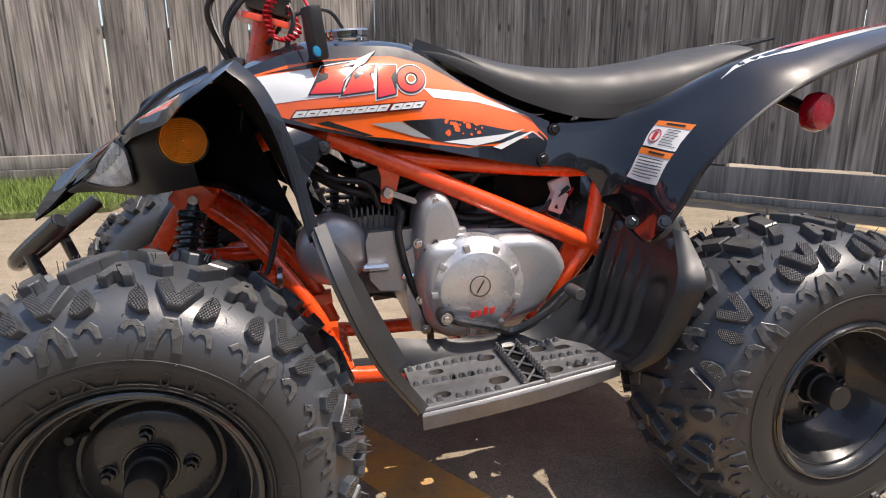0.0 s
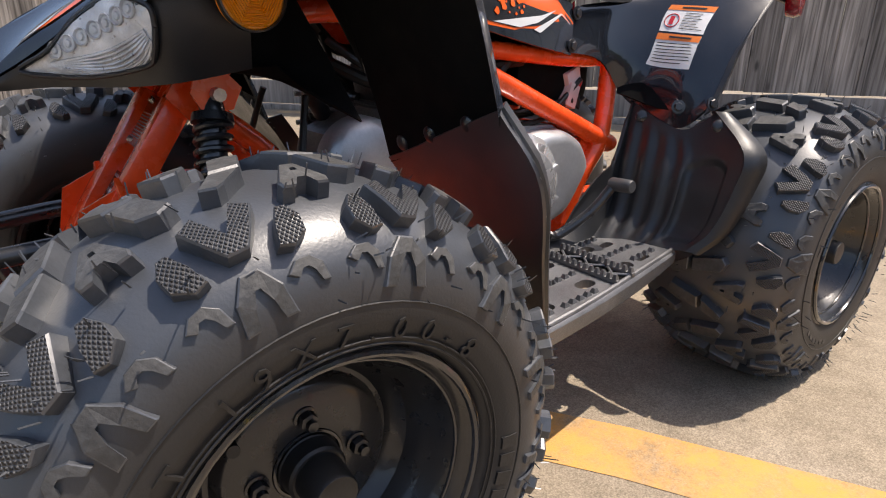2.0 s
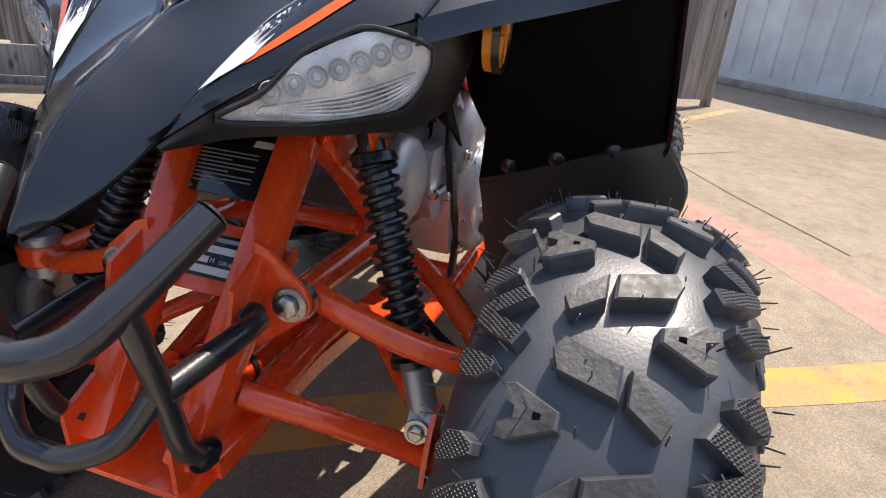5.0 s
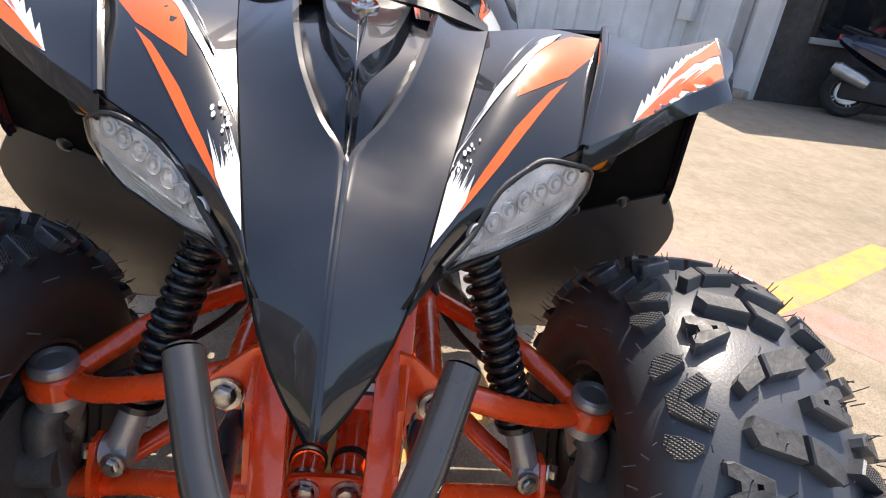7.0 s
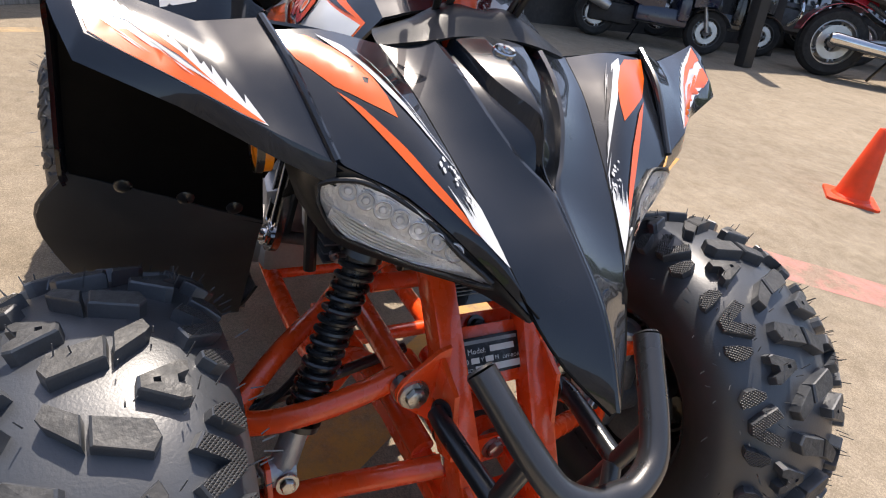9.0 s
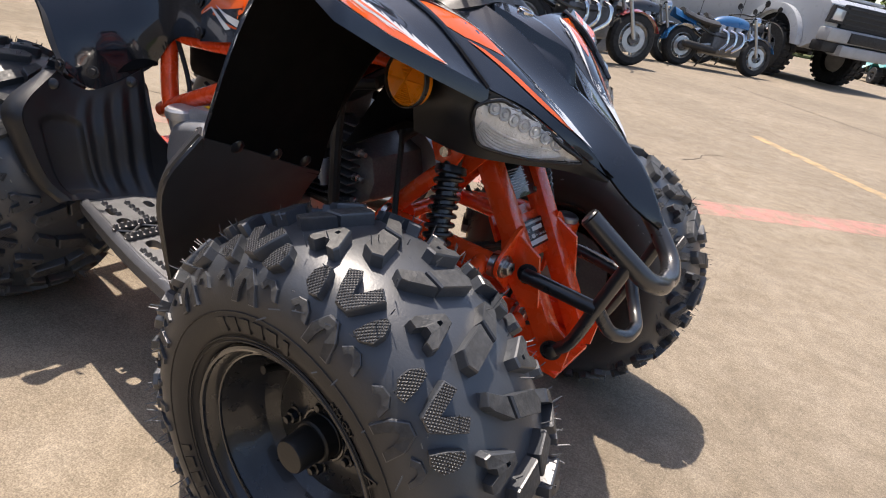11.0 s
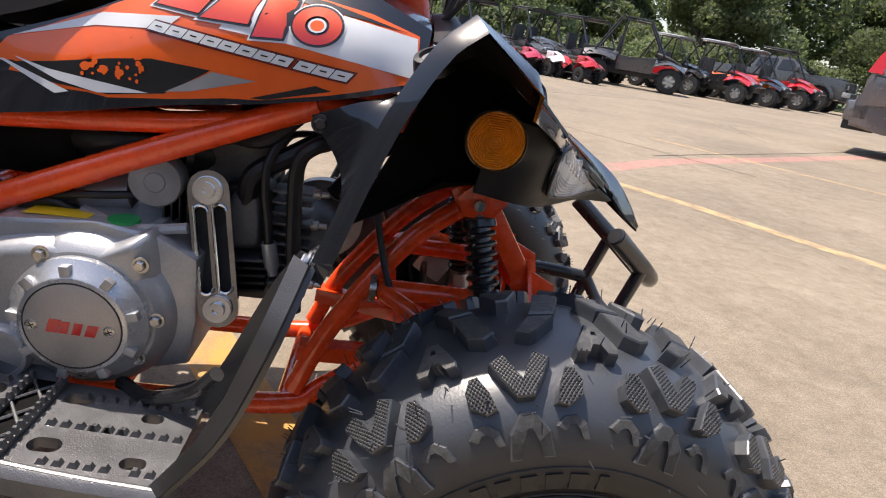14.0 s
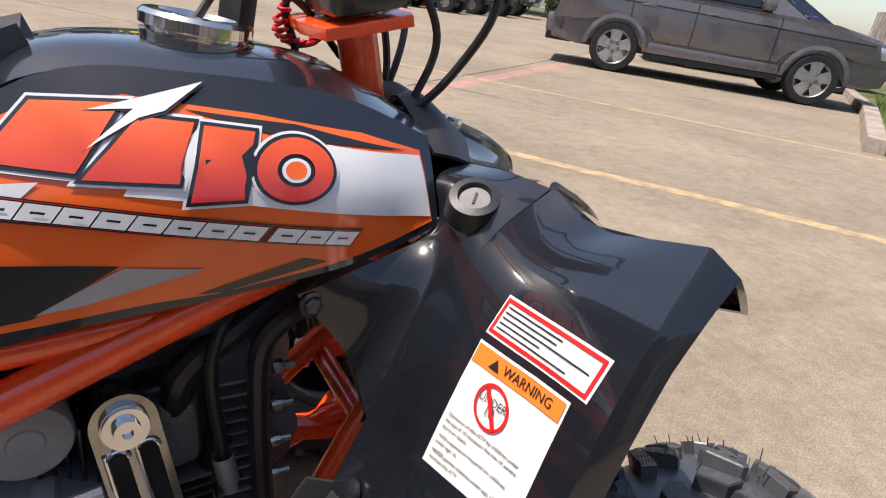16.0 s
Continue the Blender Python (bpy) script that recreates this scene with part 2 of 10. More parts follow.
def creased(rows):
    """A surface that runs straight from row to row, with a crease at each, and smoothly along them."""
    rows = [[Vector(p) for p in r] for r in rows]
    n = len(rows) - 1

    def S(u, v):
        i = min(max(int(u * n), 0), n - 1)
        return catmull(rows[i], v).lerp(catmull(rows[i + 1], v), u * n - i)
    return S


TWIN = {}  # left panels whose right twin sits a little differently


def mirrored(S):
    R = TWIN[S] if S in TWIN else S
    return lambda u, v: flip(R(u, v))


def normal_of(S, u, v):
    e = 0.004
    a = S(min(u + e, 1), v) - S(max(u - e, 0), v)
    b = S(u, min(v + e, 1)) - S(u, max(v - e, 0))
    n = a.cross(b)
    return n.normalized() if n.length > 1e-12 else Vector((0, 0, 1))


def shell(S, nu, nv, thick, side=1.0, bm=None):
    """A sheet of that thickness on a surface; side: to which side of it the back lies."""
    bm = bm or bmesh.new()
    front, back = [], []
    for i in range(nu + 1):
        fr, br = [], []
        for j in range(nv + 1):
            u, v = i / nu, j / nv
            p = S(u, v)
            fr.append(bm.verts.new(p))
            br.append(bm.verts.new(p - normal_of(S, u, v) * thick * side))
        front.append(fr)
        back.append(br)
    for i in range(nu):
        for j in range(nv):
            bm.faces.new((front[i][j], front[i + 1][j], front[i + 1][j + 1], front[i][j + 1]))
            bm.faces.new((back[i][j], back[i][j + 1], back[i + 1][j + 1], back[i + 1][j])).material_index = 1
    for i in range(nu):
        bm.faces.new((front[i][0], back[i][0], back[i + 1][0], front[i + 1][0]))
        bm.faces.new((front[i][nv], front[i + 1][nv], back[i + 1][nv], back[i][nv]))
    for j in range(nv):
        bm.faces.new((front[0][j], front[0][j + 1], back[0][j + 1], back[0][j]))
        bm.faces.new((front[nu][j], back[nu][j], back[nu][j + 1], front[nu][j + 1]))
    return bm


def tube(points, r, bm=None, seg=10, steps=6, closed=False, r_end=None, smooth=True):
    """A round bar swept through points, with closed ends."""
    bm = bm or bmesh.new()
    pts = [Vector(p) for p in points]
    n = max(1, (len(pts) - 1) * steps) if smooth and len(pts) > 2 else len(pts) - 1
    path = [catmull(pts, k / n) for k in range(n + 1)] if smooth and len(pts) > 2 else pts
    rings = []
    up = None
    for k, p in enumerate(path):
        d = (path[min(k + 1, n)] - path[max(k - 1, 0)]).normalized()
        if up is None:
            up = d.orthogonal().normalized()
        side = d.cross(up).normalized()
        up = side.cross(d).normalized()
        rr = r if r_end is None else r + (r_end - r) * k / n
        rings.append([bm.verts.new(p + (side * math.cos(a) + up * math.sin(a)) * rr) for a in (2 * math.pi * s / seg for s in range(seg))])
    for a, b in zip(rings, rings[1:]):
        for s in range(seg):
            bm.faces.new((a[s], a[(s + 1) % seg], b[(s + 1) % seg], b[s]))
    bm.faces.new(rings[0][::-1])
    bm.faces.new(rings[-1])
    return bm


def lathe(profile, axis_from, axis_to, seg=32, bm=None):
    """Turns (distance along the axis, radius) pairs about the axis; radius 0 closes an end."""
    bm = bm or bmesh.new()
    a, b = Vector(axis_from), Vector(axis_to)
    d = (b - a).normalized()
    x = d.orthogonal().normalized()
    y = d.cross(x)
    prev = None
    for h, r in profile:
        c = a + d * h
        ring = [bm.verts.new(c)] if r <= 1e-6 else [bm.verts.new(c + (x * math.cos(t) + y * math.sin(t)) * r) for t in (2 * math.pi * s / seg for s in range(seg))]
        if prev:
            for s in range(seg):
                p0, p1 = prev[s % len(prev)], prev[(s + 1) % len(prev)]
                r0, r1 = ring[s % len(ring)], ring[(s + 1) % len(ring)]
                vs = []
                for q in (p0, p1, r1, r0):
                    if q not in vs:
                        vs.append(q)
                if len(vs) > 2:
                    bm.faces.new(vs)
        prev = ring
    return bm


def box(lo, hi, bm=None, bevel=0.0, m=None):
    bm = bm or bmesh.new()
    lo, hi = Vector(lo), Vector(hi)
    made = bmesh.ops.create_cube(bm, size=1.0, matrix=(m or Matrix.Identity(4)) @ Matrix.Translation((lo + hi) / 2) @ Matrix.Diagonal((*(hi - lo), 1)))
    if bevel:
        edges = list({e for v in made["verts"] for e in v.link_edges})
        bmesh.ops.bevel(bm, geom=edges, offset=bevel, segments=2, affect="EDGES", profile=0.6)
    return bm


def slab(outline, thick, m=None, bm=None, bevel=0.0, rounds=2):
    """A plate: a 2D outline raised by thick along z, then placed by m."""
    bm = bm or bmesh.new()
    m = m or Matrix.Identity(4)
    lo = [bm.verts.new(m @ Vector((x, y, 0))) for x, y in outline]
    hi = [bm.verts.new(m @ Vector((x, y, thick))) for x, y in outline]
    n = len(outline)
    faces = [bm.faces.new(lo[::-1]), bm.faces.new(hi)]
    for k in range(n):
        faces.append(bm.faces.new((lo[k], lo[(k + 1) % n], hi[(k + 1) % n], hi[k])))
    if bevel:
        bmesh.ops.bevel(bm, geom=list(faces[1].edges), offset=bevel, segments=rounds, affect="EDGES", profile=0.6 if rounds < 3 else 0.5)
    return bm


def basis(origin, x, y):
    """A placing whose x and y run along the given ways."""
    x = Vector(x).normalized()
    z = x.cross(Vector(y)).normalized()
    return Matrix.Translation(origin) @ Matrix((x, z.cross(x), z)).transposed().to_4x4()


def bolt(at, way, r=0.008, h=0.006, bm=None):
    """A washer with a hexagon head on it."""
    at, way = Vector(at), Vector(way).normalized()
    bm = lathe([(0, 0), (0, r * 1.5), (0.0018, r * 1.45), (0.002, r * 1.0)], at, at + way, 20, bm)
    lathe([(0.002, r), (h, r * 0.98), (h + 0.001, r * 0.8), (h + 0.001, 0)], at, at + way, 6, bm)
    return bm


def invert(S, want, axes, guess=(0.5, 0.5)):
    """The (u, v) at which S has the wanted two coordinates."""
    u, v = guess
    i, j = axes
    for _ in range(14):
        p = S(u, v)
        e = 1e-3
        pu, pv = (S(u + e, v) - p) / e, (S(u, v + e) - p) / e
        a, b, c, d = pu[i], pv[i], pu[j], pv[j]
        det = a * d - b * c
        if abs(det) < 1e-12:
            break
        rx, ry = want[0] - p[i], want[1] - p[j]
        u += max(-0.3, min(0.3, (d * rx - b * ry) / det))
        v += max(-0.3, min(0.3, (-c * rx + a * ry) / det))
        u, v = min(max(u, -0.02), 1.02), min(max(v, -0.02), 1.02)
    return u, v


def decal(S, outline, axes, lift, holes=(), step=0.02, bm=None, side=1.0, guess=(0.5, 0.5)):
    """A film on a surface: an outline in two world coordinates, laid on S and lifted."""
    from mathutils import geometry
    bm = bm or bmesh.new()

    def fine(loop):
        out = []
        for k, p in enumerate(loop):
            q = loop[(k + 1) % len(loop)]
            n = max(1, int(math.hypot(q[0] - p[0], q[1] - p[1]) / step))
            out += [(p[0] + (q[0] - p[0]) * s / n, p[1] + (q[1] - p[1]) * s / n) for s in range(n)]
        return out

    loops = [fine(l) for l in (outline, *holes)]
    pts, edges = [], []
    for l in loops:
        o = len(pts)
        pts += [Vector(p) for p in l]
        edges += [(o + k, o + (k + 1) % len(l)) for k in range(len(l))]
    xs, ys = [p[0] for p in pts], [p[1] for p in pts]
    gx = min(xs) + step / 2
    while gx < max(xs):
        gy = min(ys) + step / 2
        while gy < max(ys):
            pts.append(Vector((gx, gy)))
            gy += step
        gx += step
    vs, _, fs, *_ = geometry.delaunay_2d_cdt(pts, edges, [], 0, 1e-7)

    def inside(x, y):
        odd = False
        for l in loops:
            for k, p in enumerate(l):
                q = l[(k + 1) % len(l)]
                if (p[1] > y) != (q[1] > y) and x < (q[0] - p[0]) * (y - p[1]) / (q[1] - p[1]) + p[0]:
                    odd = not odd
        return odd

    made = {}

    def vert(k):
        if k not in made:
            u, v = invert(S, vs[k], axes, guess)
            made[k] = bm.verts.new(S(u, v) + normal_of(S, u, v) * lift * side)
        return made[k]

    for f in fs:
        cx, cy = sum(vs[k][0] for k in f) / len(f), sum(vs[k][1] for k in f) / len(f)
        if inside(cx, cy):
            bm.faces.new([vert(k) for k in f])
    return bm


def lettering(text, size, m, bm=None, bend=None, depth=0.0):
    """Words in the built-in font as a mesh, placed by m, or bent by a function of (x, y)."""
    cu = bpy.data.curves.new("words", "FONT")
    cu.body, cu.size, cu.align_x, cu.align_y, cu.resolution_u, cu.extrude = text, size, "CENTER", "CENTER", 2, depth
    ob = bpy.data.objects.new("words", cu)
    me = ob.to_mesh()
    bm = bm or bmesh.new()
    vs = [bm.verts.new(bend(v.co) if bend else m @ v.co) for v in me.vertices]
    for p in me.polygons:
        try:
            bm.faces.new([vs[k] for k in p.vertices])
        except ValueError:
            pass
    ob.to_mesh_clear()
    bpy.data.objects.remove(ob)
    bpy.data.curves.remove(cu)
    return bm


# ---- ground and surroundings: large structure ----
def concrete():
    m = mat("concrete", (0.44, 0.37, 0.28), 0.85, spec=0.3)
    nt = m.node_tree
    tc = nt.nodes.new("ShaderNodeTexCoord")
    b = nt.nodes["Principled BSDF"]
    parts = []
    for scale, detail, lo, hi in ((0.7, 8, 0.8, 1.14), (7, 6, 0.84, 1.13), (420, 2, 0.68, 1.32), (160, 3, 0.8, 1.2), (28, 5, 0.88, 1.1)):
        n = nt.nodes.new("ShaderNodeTexNoise")
        n.inputs["Scale"].default_value, n.inputs["Detail"].default_value = scale, detail
        link(m, tc.outputs["Object"], n.inputs["Vector"])
        r = nt.nodes.new("ShaderNodeMapRange")
        r.inputs[1].default_value, r.inputs[2].default_value, r.inputs[3].default_value, r.inputs[4].default_value = 0.3, 0.7, lo, hi
        link(m, n.outputs[0], r.inputs[0])
        parts.append((n, r))
    f = parts[0][1].outputs[0]
    for _, r in parts[1:]:
        k = nt.nodes.new("ShaderNodeMath")
        k.operation = "MULTIPLY"
        link(m, f, k.inputs[0])
        link(m, r.outputs[0], k.inputs[1])
        f = k.outputs[0]
    hue = nt.nodes.new("ShaderNodeMix")
    hue.data_type = "RGBA"
    hue.inputs[6].default_value, hue.inputs[7].default_value = (0.300, 0.243, 0.172, 1), (0.243, 0.205, 0.158, 1)
    link(m, parts[1][0].outputs[0], hue.inputs[0])
    s = nt.nodes.new("ShaderNodeVectorMath")
    s.operation = "SCALE"
    link(m, hue.outputs[2], s.inputs[0])
    link(m, f, s.inputs["Scale"])
    link(m, s.outputs[0], b.inputs["Base Color"])
    bn = nt.nodes.new("ShaderNodeBump")
    bn.inputs["Strength"].default_value, bn.inputs["Distance"].default_value = 0.7, 0.0015
    link(m, parts[2][0].outputs[0], bn.inputs["Height"])
    link(m, bn.outputs[0], b.inputs["Normal"])
    return m


def worn_paint(name, color, wear):
    """Road paint through which the concrete shows."""
    m = concrete()
    m.name = name
    nt = m.node_tree
    b = nt.nodes["Principled BSDF"]
    old = b.inputs["Base Color"].links[0].from_socket
    tc = nt.nodes.new("ShaderNodeTexCoord")
    n = nt.nodes.new("ShaderNodeTexNoise")
    n.inputs["Scale"].default_value, n.inputs["Detail"].default_value, n.inputs["Roughness"].default_value = 9.0, 8.0, 0.75
    link(m, tc.outputs["Object"], n.inputs["Vector"])
    r = nt.nodes.new("ShaderNodeMapRange")
    r.inputs[1].default_value, r.inputs[2].default_value, r.inputs[3].default_value, r.inputs[4].default_value = wear - 0.12, wear + 0.12, 1, 0.12
    link(m, n.outputs[0], r.inputs[0])
    mx = nt.nodes.new("ShaderNodeMix")
    mx.data_type = "RGBA"
    mx.inputs[7].default_value = (*color, 1)
    link(m, r.outputs[0], mx.inputs[0])
    link(m, old, mx.inputs[6])
    link(m, mx.outputs[2], b.inputs["Base Color"])
    return m


M_CONCRETE = concrete()
M_YELLOWLINE = worn_paint("yellow_line_paint", (0.6, 0.315, 0.085), 0.56)
M_YELLOWFAINT = worn_paint("faint_yellow_paint", (0.6, 0.41, 0.2), 0.47)
M_REDLINE = worn_paint("faded_red_paint", (0.56, 0.225, 0.205), 0.45)
M_CRACK = mat("joint_dirt", (0.055, 0.046, 0.036), 0.95, stain=0.4, stain_scale=6, grain=0.3)

bm = bmesh.new()
bmesh.ops.create_grid(bm, x_segments=60, y_segments=60, size=120)
ground = tagged(part("ground", bm, M_CONCRETE), "sunlit tan concrete of a parking lot", "ground", kind="structure")


def stripe(points, width, material, name, label, lift=0.004):
    """A painted line on the ground through points."""
    bm = bmesh.new()
    pts = [Vector((x, y, lift)) for x, y in points]
    rows = []
    for k, p in enumerate(pts):
        d = (pts[min(k + 1, len(pts) - 1)] - pts[max(k - 1, 0)]).normalized()
        s = Vector((-d.y, d.x, 0)) * width / 2
        rows.append((bm.verts.new(p + s), bm.verts.new(p - s)))
    for a, b in zip(rows, rows[1:]):
        bm.faces.new((a[0], a[1], b[1], b[0]))
    return tagged(part(name, bm, material), label, "road marking", kind="structure")


# ---- wheels ----
def tyre_point(R, half, s, a, h):
    """A point of the tyre: s across from -1 to 1, a the angle about the axle, h above the carcass."""
    k = min(abs(s), 1.0) * math.pi / 2
    c, q = math.cos(k) ** 0.8 if k < 1.57 else 0.0, math.sin(k) ** 0.8
    y, r = half * q, R - 0.066 * (1 - c)
    ny, nr = q ** 1.5 / half, c ** 1.5 / 0.066 + 1e-4
    l = math.hypot(ny, nr)
    y, r = y + ny / l * h, r + nr / l * h
    return Vector((r * math.cos(a), math.copysign(y, s) if s else 0.0, r * math.sin(a)))


def lug_mesh(name, R, half, outline, h, knurled, hole=(), cap=""):
    """One tread block: an outline of (arc in metres, s) pairs raised on the carcass, with sloped sides."""
    bm = bmesh.new()
    uv = bm.loops.layers.uv.new("uv")
    ca, cs = sum(p[0] for p in outline) / len(outline), sum(p[1] for p in outline) / len(outline)
    foot = [bm.verts.new(tyre_point(R, half, cs + (s - cs) * 1.06, (ca + (x - ca) * 1.1) / R, -0.003)) for x, s in outline]
    rim = [bm.verts.new(tyre_point(R, half, s, x / R, h * 0.88)) for x, s in outline]
    top = [bm.verts.new(tyre_point(R, half, cs + (s - cs) * 0.93, (ca + (x - ca) * 0.93) / R, h)) for x, s in outline]
    n = len(outline)
    for k in range(n):
        j = (k + 1) % n
        bm.faces.new((foot[k], foot[j], rim[j], rim[k]))
        bm.faces.new((rim[k], rim[j], top[j], top[k]))
    if hole:
        # a small pit near the apex: the cap runs round it and its walls go down
        lip = [bm.verts.new(tyre_point(R, half, t, x / R, h)) for x, t in hole]
        pit = [bm.verts.new(tyre_point(R, half, t, x / R, h * 0.4)) for x, t in hole]
        m = len(hole)
        for k in range(m):
            bm.faces.new((lip[k], lip[(k + 1) % m], pit[(k + 1) % m], pit[k]))
        bm.faces.new(pit)
        caps = [bm.faces.new((top[0], top[1], lip[1], lip[0])), bm.faces.new((top[1], top[2], lip[2], lip[1])),
                bm.faces.new((top[2], top[3], top[4], top[5], lip[2])), bm.faces.new((top[5], top[6], lip[3], lip[2])),
                bm.faces.new((top[6], top[7], top[8], top[9], lip[3])), bm.faces.new((top[9], top[0], lip[0], lip[3]))]
    elif cap == "fan":
        caps = [bm.faces.new((top[2], top[(k + 2) % n], top[(k + 3) % n])) for k in range(1, n - 1)]
    elif cap == "strip":
        caps = [bm.faces.new((top[k], top[k + 1], top[n - 2 - k], top[n - 1 - k])) for k in range(n // 2 - 1)]
    else:
        caps = bmesh.ops.triangulate(bm, faces=[bm.faces.new(top)])["faces"]
    for f in caps:
        f.material_index = 1
    for f in bm.faces:
        for l in f.loops:
            a = math.atan2(l.vert.co.z, l.vert.co.x)
            l[uv].uv = (a * R * 10, l.vert.co.y * 10)
    bmesh.ops.recalc_face_normals(bm, faces=bm.faces)
    me = bpy.data.meshes.new(name)
    bm.to_mesh(me)
    bm.free()
    me.materials.append(M_RUBBER)
    me.materials.append(M_KNURL if knurled else M_LUGTOP)
    return me


def build_wheel(parent, label, at, R, half, rim_r, pitches, wide, side, words, phase, turn):
    """A wheel: black steel rim with hub, nuts and valve, a lugged tyre with every block a piece."""
    rp = R - 0.008
    # rim: dished steel disc, outer face towards +y
    y0 = half * (0.92 if wide else 0.8)
    prof = [(-y0, rim_r), (-y0, rim_r + 0.006), (-y0 + 0.008, rim_r + 0.007), (-y0 + 0.012, rim_r - 0.006), (-y0 + 0.03, rim_r - 0.014),
            (-0.02, rim_r - 0.02), (0.005, rim_r - 0.034), (y0 * 0.45, rim_r - 0.022), (y0 - 0.02, rim_r - 0.012), (y0 - 0.008, rim_r - 0.004), (y0 - 0.003, rim_r + 0.006),
            (y0 + 0.004, rim_r + 0.008), (y0 + 0.007, rim_r + 0.004), (y0 + 0.005, rim_r - 0.001), (y0 - 0.004, rim_r - 0.006), (y0 - 0.018, rim_r - 0.013), (y0 - 0.045, rim_r - 0.022),
            (y0 - 0.058, rim_r - 0.034), (y0 - 0.064, rim_r - 0.039), (y0 - 0.064, rim_r - 0.043), (y0 - 0.054, rim_r - 0.0465), (y0 - 0.052, rim_r - 0.049), (y0 - 0.052, 0.0295), (y0 - 0.055, 0.0285), (y0 - 0.056, 0.0)]
    bm = lathe(prof, (0, 0, 0), (0, 1, 0), 56)
    wheel = part("wheel", bm, M_STEELBLACK, parent, label, sharp=50)
    wheel.matrix_local = Matrix.Translation(at) @ (Matrix.Identity(4) if side > 0 else pose(0, 0, 0, 0, 0, 180))
    for r_, y_, w_ in ((rim_r + 0.003, y0 + 0.007, 0.0035), (rim_r - 0.0075, y0 - 0.006, 0.002)):
        ring_pts = [(r_ * math.cos(i * math.pi / 24), y_, r_ * math.sin(i * math.pi / 24)) for i in range(49)]
        part("rim_lip", tube(ring_pts, w_, seg=8, steps=1, smooth=False), M_LIP, wheel)
    yd = y0 - 0.052
    bm = lathe([(yd - 0.003, 0.0255), (yd + 0.002, 0.0255), (yd + 0.003, 0.0245), (yd + 0.016, 0.0235), (yd + 0.018, 0.0215), (yd + 0.018, 0.0195), (yd + 0.044, 0.0178), (yd + 0.046, 0.0165), (yd + 0.0465, 0.0)], (0, 0, 0), (0, 1, 0), 36)
    part("hub", bm, M_CABLE, wheel)
    part("hub_ring", lathe([(yd - 0.002, 0.0292), (yd + 0.0012, 0.0288), (yd + 0.0012, 0.0268), (yd - 0.002, 0.0262)], (0, 0, 0), (0, 1, 0), 36), M_LIP, wheel)
    nut_bm = lathe([(0, 0.0), (0, 0.0095), (0.0018, 0.0095), (0.0025, 0.0075)], (0, 0, 0), (0, 1, 0), 18)
    lathe([(0.0025, 0.0075), (0.009, 0.0073), (0.010, 0.0048)], (0, 0, 0), (0, 1, 0), 6, nut_bm)
    lathe([(0.010, 0.0042), (0.015, 0.0042), (0.016, 0.0)], (0, 0, 0), (0, 1, 0), 12, nut_bm)
    first = part("wheel_nut", nut_bm, M_STEELBLACK, wheel)
    first.location = (0.0415, yd, 0)
    for k in range(1, 4):
        a = k * math.pi / 2
        shared("wheel_nut", first.data, wheel, Matrix.Translation((0.0415 * math.cos(a), yd, 0.0415 * math.sin(a))))
    bm = tube([(0.055, yd + 0.001, 0.052), (0.06, yd + 0.012, 0.057), (0.062, yd + 0.03, 0.06)], 0.0045, seg=10)
    part("valve", bm, M_CABLE, wheel)
    # carcass: tread with flanks down to the bead
    bm = bmesh.new()
    seg, rings = 96, []
    prof = [tyre_point(rp, half, s, 0, 0) for s in [x / 14 for x in range(-14, 15)]]
    flank = [(half * 1.0, rp - 0.076), (half * (1.0 if wide else 0.985), rim_r + 0.026), (half * (0.985 if wide else 0.945), rim_r + 0.016), (half * (0.96 if wide else 0.885), rim_r + 0.009), (half * (0.92 if wide else 0.8), rim_r + 0.004), (half * 0.7, rim_r - 0.006)]
    pairs = [(-y, r) for y, r in flank[::-1]] + [(p.y, p.x) for p in prof] + flank
    lathe([(y, r) for y, r in pairs], (0, 0, 0), (0, 1, 0), seg, bm)
    part("tyre", bm, M_CARCASS, wheel, "new knobbly all-terrain tyre with rubber nibs", sharp=60)
    # tread blocks
    p = 2 * math.pi / pitches
    arc = rp * p
    w = arc / 0.1157
    bar = (-0.031, 0.066)
